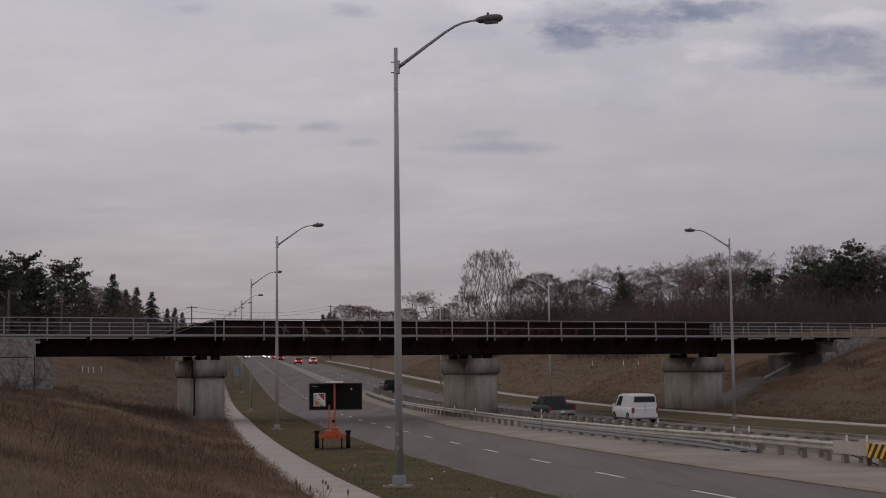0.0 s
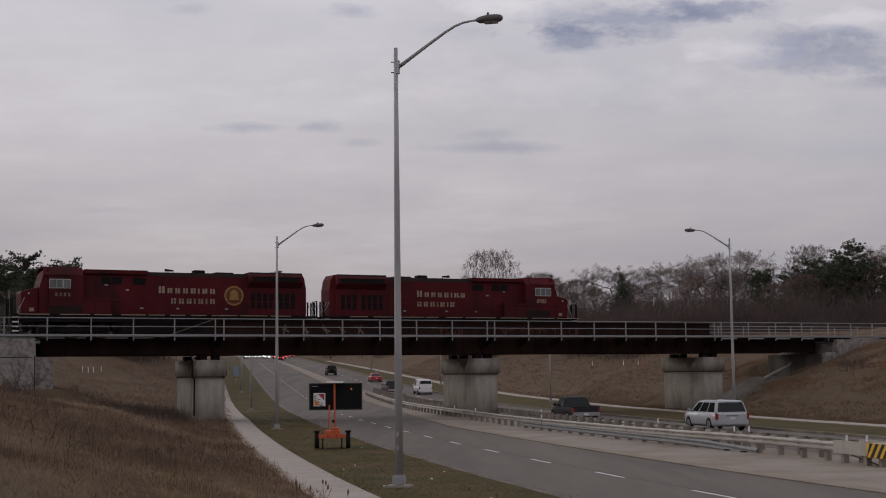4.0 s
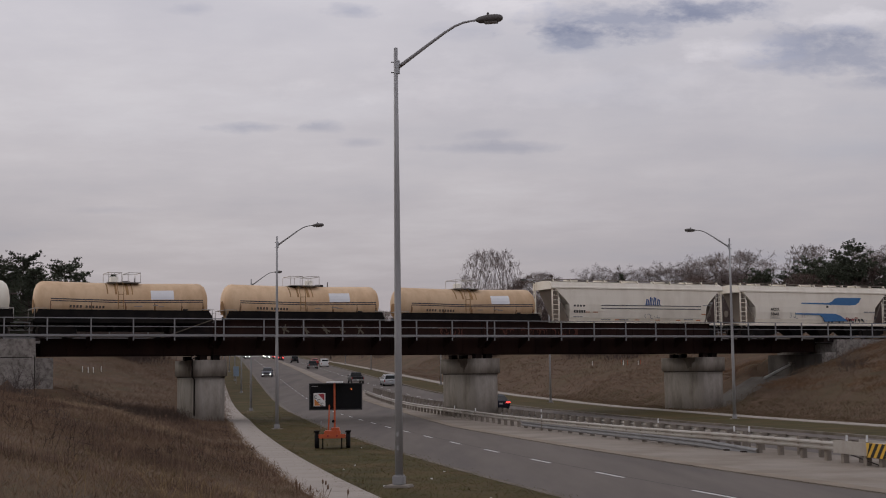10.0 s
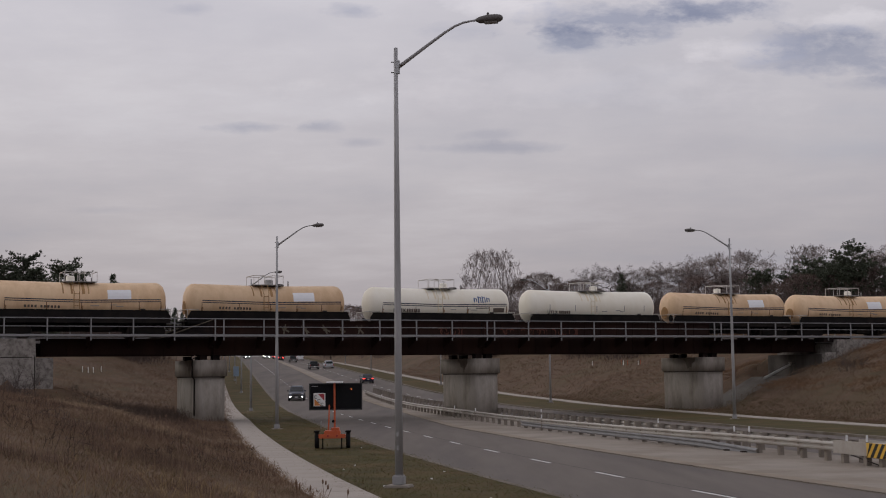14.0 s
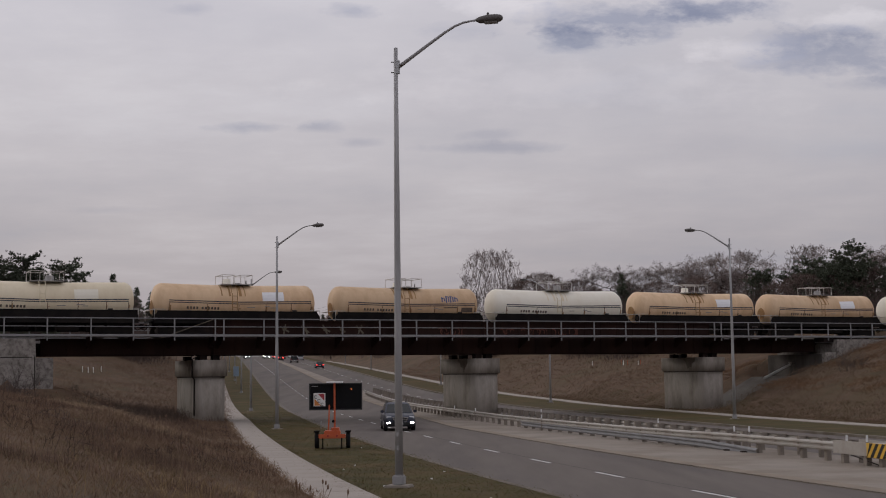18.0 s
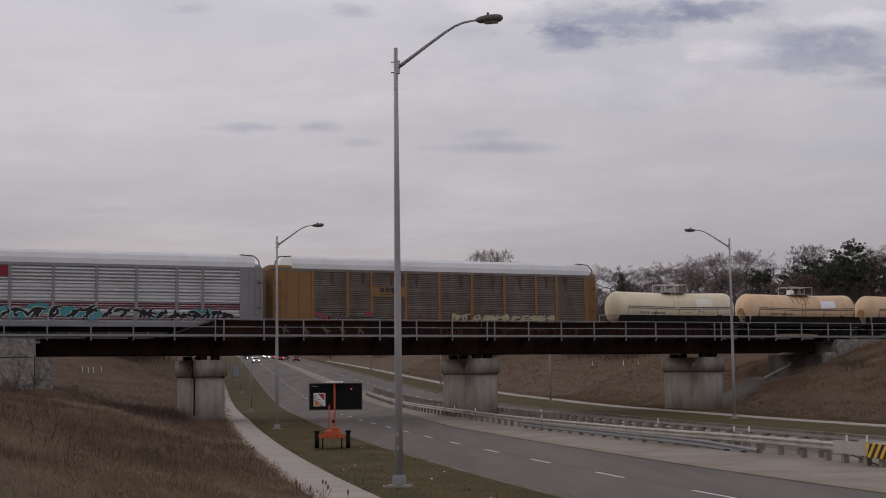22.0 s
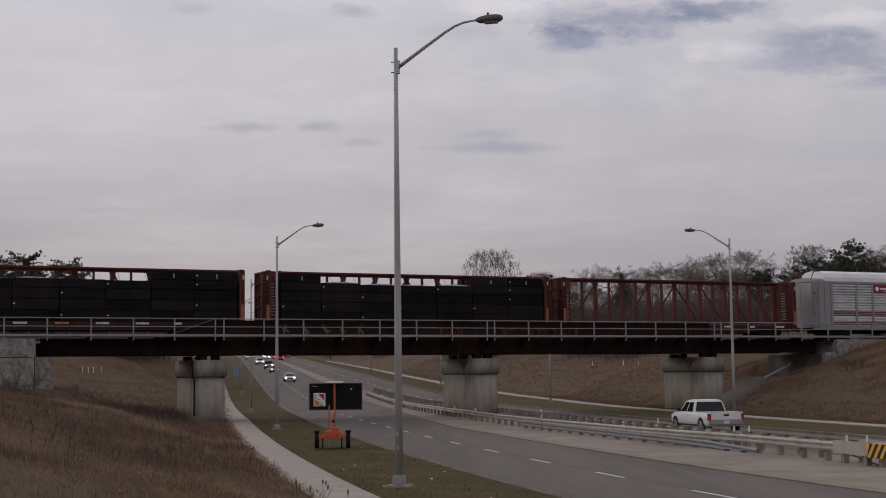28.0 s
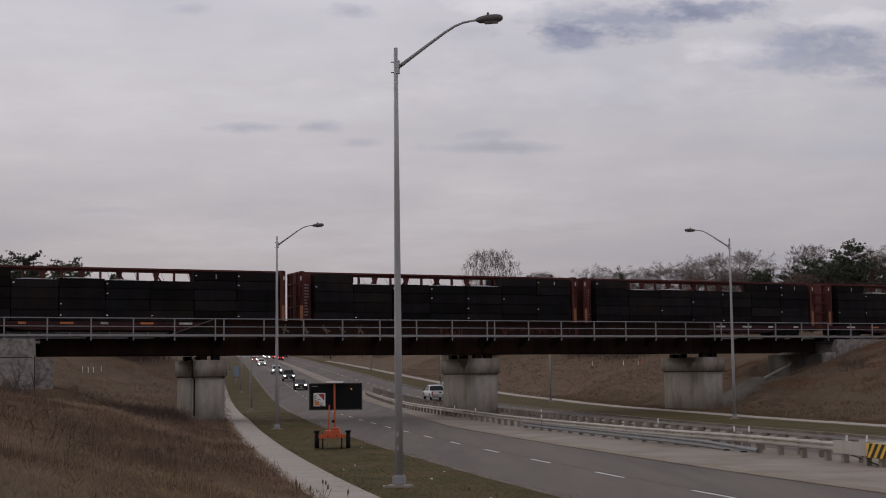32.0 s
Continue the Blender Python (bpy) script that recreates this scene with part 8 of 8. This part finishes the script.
def bank_spots(seed, count, y0, y1, side, h, w, n, keep=0.0, reach=22.0):
    rnd = random.Random(seed)
    out = []
    while len(out) < count:
        y = y0 + (y1 - y0) * rnd.random()
        if side < 0:
            off = -9.9 - rnd.random() * reach
        else:
            off = path_right(y) + 2.0 + rnd.random() * reach
        x, yy = across(y, off)
        if yy < 5 or abs(x / yy) > 0.36:
            continue
        p = TRACK_INV @ Vector((x, yy, 0))
        if abs(p.y) < 4.8 and (p.x < -29 or p.x > 33):
            continue
        if 25.5 < p.x < 34.5 and -2.2 < p.y < 5.2:
            continue
        if noise.noise((x * 0.35, yy * 0.35, seed)) < keep:
            continue
        s = rnd.uniform(0.6, 1.3)
        out.append((x, yy, h * s, w, n))
    return out


blades("dry_grass", "straw", "tangled straw-coloured dry grass on the near bank", bank_spots(1, 11000, 8, 42, -1, 0.075, 0.0035, 8, -0.4, 16) + bank_spots(2, 9000, 38, 100, -1, 0.16, 0.010, 6, -0.05), 1, 0.6, 0.25)
blades("brown_weeds", "weed_brown", "dead brown weeds on the near bank", bank_spots(3, 10000, 8, 45, -1, 0.085, 0.0035, 8, -0.3, 16) + bank_spots(4, 8000, 38, 105, -1, 0.20, 0.010, 6, -0.05), 2, 0.6, 0.25)
blades("olive_grass", "grass_olive", "low olive grass among the weeds", bank_spots(5, 6500, 8, 60, -1, 0.09, 0.005, 7, 0.0, 20), 3, 0.8, 0.2)
blades("far_dry_grass", "weed_tan", "straw-coloured grass on the far bank", bank_spots(6, 7000, 55, 150, 1, 0.20, 0.008, 8, -1, 24) + bank_spots(26, 3500, 140, 260, 1, 0.3, 0.03, 6, -1, 30) + bank_spots(16, 5000, 105, 190, -1, 0.24, 0.010, 8, -1, 24), 4, 0.9, 0.5)
blades("far_brown_weeds", "weed_far", "dead brown weeds on the far bank", bank_spots(7, 9000, 55, 150, 1, 0.24, 0.008, 8, -1, 24) + bank_spots(27, 2500, 140, 260, 1, 0.32, 0.03, 6, -1, 30) + bank_spots(17, 11000, 100, 215, -1, 0.30, 0.010, 8, -1, 24), 5, 0.9, 0.6)
blades("russet_grass", "weed_russet", "russet dry grass high on the far bank", [p for p in bank_spots(36, 7000, 60, 125, 1, 0.26, 0.012, 6, 0.05, 24) if offset_of(p[0], p[1])[0] > path_right(p[1]) + 8], 8, 0.9, 0.35)
blades("far_olive_grass", "far_olive", "olive grass at the foot of the far bank", bank_spots(37, 5000, 55, 150, 1, 0.14, 0.014, 6, -1, 5), 9, 0.9, 0.5)


# thin upright stems in drifts, darker than the grass
mat("stem_dark", (0.120, 0.080, 0.062), 0.95, vary=0.4, scale=0.6, bump=0)
blades("dead_stems", "stem_dark", "thin upright dead stems in drifts on the near bank", bank_spots(8, 1300, 20, 48, -1, 0.30, 0.0045, 5, 0.22, 18) + bank_spots(9, 1800, 40, 100, -1, 0.42, 0.008, 5, 0.2), 6, 0.16)
blades("weed_clumps", "stem_dark", "low dark clumps of dead weeds on the near bank", bank_spots(41, 2600, 10, 45, -1, 0.10, 0.004, 8, 0.18, 16) + bank_spots(42, 2600, 38, 90, -1, 0.18, 0.008, 7, 0.18, 20), 19, 0.5, 0.14)
blades("pale_tufts", "straw_pale", "pale bleached tufts among the weeds", bank_spots(43, 700, 10, 70, -1, 0.12, 0.004, 6, 0.25, 18), 20, 0.7, 0.12)
blades("far_dead_stems", "weed_far", "thin upright dead stems on the far bank", bank_spots(10, 350, 60, 150, 1, 0.42, 0.008, 5, 0.1, 24) + bank_spots(18, 300, 100, 215, -1, 0.3, 0.014, 5, 0.0, 24) + bank_spots(28, 1000, 140, 260, 1, 0.4, 0.02, 5, 0.0, 30), 7, 0.3, 0.4)


def build_hollow_brush():
    """Dark dead shrubs in the hollow beside the pier, and scattered stems over the bank."""
    rnd = random.Random(55)
    segs = []
    for i in range(230):
        if i < 170:
            x, y = px_place(rnd.uniform(120, 330), rnd.uniform(78, 94))
        else:
            x, y = px_place(rnd.uniform(-10, 470), rnd.uniform(24, 75))
        off, _ = offset_of(x, y)
        if off > -10.3:
            continue
        z = ground_z(x, y)
        h = rnd.uniform(0.35, 0.9) if i < 170 else rnd.uniform(0.2, 0.65)
        for _ in range(7 if i < 170 else 3):
            d = Vector((rnd.gauss(0, 0.3), rnd.gauss(0, 0.3), 1)).normalized()
            p = Vector((x + rnd.gauss(0, 0.2), y + rnd.gauss(0, 0.2), z - 0.05))
            q = p + d * h
            segs.append((p, q, 0.006, 0.003))
            for _ in range(4):
                a = p.lerp(q, rnd.uniform(0.4, 1.0))
                segs.append((a, a + Vector((rnd.gauss(0, 0.12), rnd.gauss(0, 0.12), rnd.uniform(0.02, 0.16))), 0.006, 0.003))
    ob = seg_mesh("dead_brush", segs, "brush_dark", None, 3)
    tagged(ob, "dark dead stems and low brush on the bank", "brush", kind="stuff")


mat("brush_dark", (0.075, 0.055, 0.045), 0.95, vary=0.4, bump=0)
build_hollow_brush()


def build_stalks():
    """Tall stems with dark seed heads near the path, and a patch of yellow weeds."""
    rnd = random.Random(9)
    for i in range(150):
        y = rnd.uniform(17, 33) if i < 26 else rnd.uniform(20, 62)
        x, yy = across(y, -9.75 - rnd.random() ** 2 * 5 if i < 26 else -10.5 - rnd.random() * 14)
        if abs(x / yy) > 0.33:
            continue
        h = rnd.uniform(0.35, 0.75)
        z = ground_z(x, yy)
        th = thing("seed_stalk", "thin dead stalk with a dark seed head", "weed", "dead stalks by the path", pose(x, yy, z, 0, 0, rnd.uniform(0, 360)))
        part("stem", tubed([(0, 0, -0.03), (0.03, 0, h * 0.5), (rnd.uniform(-0.08, 0.1), 0.03, h)], 0.005, 4), "weed_brown", th)
        part("seed_head", lathed([(0.004, h - 0.03), (0.022, h), (0.018, h + 0.05), (0.003, h + 0.08)], "z", 6, (rnd.uniform(-0.02, 0.02), 0.02, 0)), "weed_brown", th)


build_stalks()
ridge = []
rnd = random.Random(31)
for i in range(1700):
    k = rnd.random()
    ridge.append((-20.5 + 10.0 * k + rnd.gauss(0, 0.35), 68.5 - 15.5 * k + rnd.gauss(0, 0.9), 0.30, 0.012, 5))
blades("ridge_grass", "straw_pale", "paler flattened grass along the brow of the bank", ridge, 17, 1.0)
spots = []
rnd = random.Random(12)
for i in range(420):
    y = rnd.uniform(22, 31)
    x, yy = across(y, -12.2 + rnd.gauss(0, 1.2))
    spots.append((x, yy, 0.30, 0.008, 4))
blades("yellow_weeds", "weed_yellow", "pale yellow dead weeds near the path", spots, 13)


def verge_spots(seed, count, spread):
    rnd = random.Random(seed)
    out = []
    while len(out) < count:
        y = 24 + 96 * rnd.random() ** 1.6
        x, yy = across(y, rnd.uniform(-8.2, -4.2) if rnd.random() > spread else rnd.choice((-8.12, -4.25)) + rnd.gauss(0, 0.08))
        out.append((x, yy, 0.055, 0.009, 4))
    return out


def lifted(name, material, label, spots, seed):
    """Short blades on the raised verge."""
    blades(name, material, label, spots, seed, 1.3, 0.3)


lifted("verge_grass_blades", "verge_green", "short mown green grass on the verge", verge_spots(21, 3600, 0.25), 14)
lifted("verge_dry_blades", "verge_dry", "short dry grass on the verge", verge_spots(22, 3000, 0.35), 15)
path_edge = []
for i in range(1500):
    y = 20 + 75 * random.Random(900 + i).random()
    x, yy = across(y, path_left(y) - 1.5 + random.Random(i).gauss(0.02, 0.07))
    path_edge.append((x, yy, 0.12, 0.012, 4))
blades("path_edge_grass", "straw", "dry grass creeping over the path's edge", path_edge, 16, 0.8)


def build_litter():
    rnd = random.Random(4)
    for i in range(7):
        y = rnd.uniform(30, 60)
        x, yy = across(y, rnd.uniform(-7.8, -4.5))
        th = thing("litter_scrap", "small pale scrap of litter on the verge", "litter", "litter on the verge", pose(x, yy, road_z(yy) + 0.13, rnd.uniform(-20, 20), rnd.uniform(-20, 20), rnd.uniform(0, 360)))
        part("scrap", prismed([(-0.03, -0.02), (0.03, -0.02), (0.04, 0.01), (-0.01, 0.03)], "z", 0, 0.02), "delineator", th)


build_litter()

# ---- faded marks on the bridge girder ----
rnd = random.Random(61)
for s in (-13.55, -12.0, -10.5, -9.2, -7.8):
    bm = bmesh.new()
    for k in range(3):
        a = math.pi * (k + 0.5) / 3 + rnd.uniform(-0.5, 0.5)
        r, w = rnd.uniform(0.32, 0.46), rnd.uniform(0.05, 0.08)
        ux, uz, vx, vz = math.cos(a) * r, math.sin(a) * r, -math.sin(a) * w, math.cos(a) * w
        if k == 0:
            ux, uz = ux * 0.4, uz * 0.4
        y = -2.376 - 0.0012 * k
        prism(bm, [(s - ux - vx, 6.58 - uz - vz), (s + ux - vx * 0.5, 6.58 + uz - vz * 0.5), (s + ux + vx * 0.5, 6.58 + uz + vz * 0.5), (s - ux + vx, 6.58 - uz + vz)], "y", y, y + 0.004)
    part("faded_mark", bm, "faded_mark", BRIDGE)
for i, s in enumerate((-0.9, 0.2, 4.3, 5.9, 7.2, 8.9, 10.3)):
    scrawl(BRIDGE, s - 0.6, s + 0.6, 6.1, 6.75, -2.385, "faded_red", 80 + i, 4, 0.05, "faded_graffiti")

# ---- poles and wires beyond the trees ----
mat("pole_wood", (0.10, 0.085, 0.075), 0.9, vary=0.25)


def build_utility_pole(px, top, dist, arms, label):
    x, y = px_place(px, dist)
    z = ground_z(x, y)
    h = 3.25 + (664 - 0.0114 * (px - 784) - top) / 2400 * dist - z
    th = thing("utility_pole", label, "utility pole", "poles beyond the trees", pose(x, y, z, 0, 0, 10))
    part("pole", tubed([(0, 0, -0.5), (0, 0, h)], [0.17, 0.11], 8), "pole_wood", th)
    for k in range(arms):
        zz = h - 0.35 - 0.9 * k
        part("cross_arm", boxed(-0.9, 0.9, -0.06, 0.06, zz - 0.06, zz + 0.06), "pole_wood", th)
        for xx in (-0.8, 0.0, 0.8):
            part("insulator", lathed([(0.04, zz + 0.06), (0.06, zz + 0.12), (0.03, zz + 0.2)], "z", 8, (xx, 0, 0)), "mark_grey", th)
    return Vector((x, y, z + h - 0.2))


tops = [build_utility_pole(14, 515, 140, 1, "leaning grey wooden utility pole by the pines"), build_utility_pole(108, 522, 150, 3, "wooden utility pole with cross arms by the trees"),
        build_utility_pole(338, 543, 260, 1, "slim wooden utility pole beyond the bridge"), build_utility_pole(584, 542, 380, 1, "wooden utility pole far down the road"),
        build_utility_pole(766, 543, 300, 1, "dark wooden utility pole beyond the bridge")]
wires = thing("overhead_wires", "thin overhead wires sagging between the poles", "wire")
for a, b in ((tops[0], tops[1]), (tops[1], tops[2]), (tops[2], tops[3]), (tops[3], tops[4])):
    for dz in (0.0, -0.8):
        pts = [a.lerp(b, k / 12) + Vector((0, 0, dz - 3.0 * (k / 12) * (1 - k / 12) * 2.0)) for k in range(13)]
        part("wire", tubed(pts, 0.022, 4), "black_steel", wires)

# ---- blue road sign by the path, stakes on the banks ----
mat("sign_blue", (0.19, 0.25, 0.32), 0.5, vary=0.08)
x, y = px_place(417, 205)
sign = thing("road_sign", "pale blue rectangular road sign on a post", "road sign", "", pose(x, y, road_z(y) + 0.1, 0, 0, 8))
part("post", tubed([(0, 0, -0.3), (0, 0, 2.7)], 0.04, 8), "galvanised", sign)
part("panel", boxed(-0.42, 0.42, -0.08, -0.05, 1.2, 2.7, bevel=0.01), "sign_blue", sign)


def up_bank(px, dist, rise):
    """How far out the bank first climbs past a slope of sight."""
    for d in range(dist, 240):
        x, y = px_place(px, d)
        if (ground_z(x, y) - 3.25) / d > rise:
            return d
    return dist


mat("stake_orange", (0.42, 0.12, 0.06), 0.7, vary=0.1)
for px, dist, colour in ((1045, 122, "delineator"), (1096, 128, "stake_orange"), (1100, 127, "delineator"), (1107, 128, "stake_orange"), (1126, 130, "delineator"), (1130, 131, "stake_orange"),
                         (146, 108, "delineator"), (156, 108, "delineator"), (165, 109, "delineator"), (179, 110, "delineator")):
    x, y = px_place(px, up_bank(px, dist, 0.0050 if px > 784 else 0.0040))
    st = thing("survey_stake", "short painted survey stake in the grass", "stake", "survey stakes on the banks", pose(x, y, ground_z(x, y), 0, 0, 20))
    part("stake", boxed(-0.03, 0.03, -0.02, 0.02, -0.2, 0.55, bevel=0.005), colour, st)

# ---- a boulder-strewn foot and cracks on the abutments ----
crack = thing("abutment_crack", "dark crack line across the wing wall", "crack", "", TRACK)
for pts in (((36.2, 4.4), (37.4, 4.05), (38.6, 3.95)), ((-31.2, 4.65), (-38.0, 4.62)), ((-31.02, 4.7), (-31.02, 2.2))):
    bm = bmesh.new()
    for (x0, z0), (x1, z1) in zip(pts, pts[1:]):
        k = math.hypot(x1 - x0, z1 - z0)
        ux, uz = -(z1 - z0) / k * 0.035, (x1 - x0) / k * 0.035
        y = -4.304 if x0 > 0 else -4.354
        prism(bm, [(x0 - ux, z0 - uz), (x0 + ux, z0 + uz), (x1 + ux, z1 + uz), (x1 - ux, z1 - uz)], "y", y - 0.004, y + 0.01)
    part("crack", bm, "crack_dark", crack)


# ---- bare bushes before the wing walls ----
def build_bush(px, dist, height, seed):
    rnd = random.Random(seed)
    x, y = px_place(px, dist)
    z = ground_z(x, y)
    segs = []
    for _ in range(16):
        p = Vector((rnd.gauss(0, 0.5), rnd.gauss(0, 0.4), -0.1))
        d = Vector((rnd.gauss(0, 0.35), rnd.gauss(0, 0.35), 1)).normalized()
        q = p + d * height * rnd.uniform(0.5, 1.0)
        segs.append((p, q, 0.022, 0.009))
        for _ in range(9):
            a = p.lerp(q, rnd.uniform(0.3, 1.0))
            e = a + (d * 0.6 + Vector((rnd.gauss(0, 0.7), rnd.gauss(0, 0.7), rnd.gauss(0.1, 0.4)))).normalized() * rnd.uniform(0.3, 0.8)
            segs.append((a, e, 0.009, 0.005))
            segs.append((e, e + Vector((rnd.gauss(0, 0.15), rnd.gauss(0, 0.15), rnd.uniform(0.0, 0.25))), 0.005, 0.003))
    bush = thing("bare_bush", "leafless grey-brown bush before the bridge wall", "bush", "bare bushes", pose(x, y, z))
    seg_mesh("crown", segs, "bark", bush, 3)


for px, dist, height, seed in ((14, 82, 2.6, 5), (36, 84, 2.9, 6), (-6, 80, 2.6, 7), (1500, 104, 1.2, 8)):
    build_bush(px, dist, height, seed)


# ---- what moves ----
def road_pose(y, line, way, yaw=0.0):
    """A vehicle's stand at a station of its lane, nose along the lane, pitched with the hill."""
    x, yy = across(y, line(y))
    x1, y1 = across(y + 1.0, line(y + 1.0))
    turn = math.degrees(math.atan2(y1 - yy, x1 - x))
    climb = math.degrees(math.atan(road_z(y + 1) - road_z(y - 1)) / 2)
    return pose(x, yy, road_z(y) + 0.004, 0, -climb if way > 0 else climb, yaw + (turn if way > 0 else turn + 180))


def motions():
    for car, s, turn in TRAIN:
        walk(car, [(t, TRACK @ pose(s + d, 0, RAIL_Z, 0, 0, turn)) for t, d in zip(TRAIN_T, TRAIN_S)])
    for car, line, way, stations, *yaw in TRAFFIC:
        walk(car, [(t, road_pose(y, line, way, *yaw)) for t, y in stations])


motions()
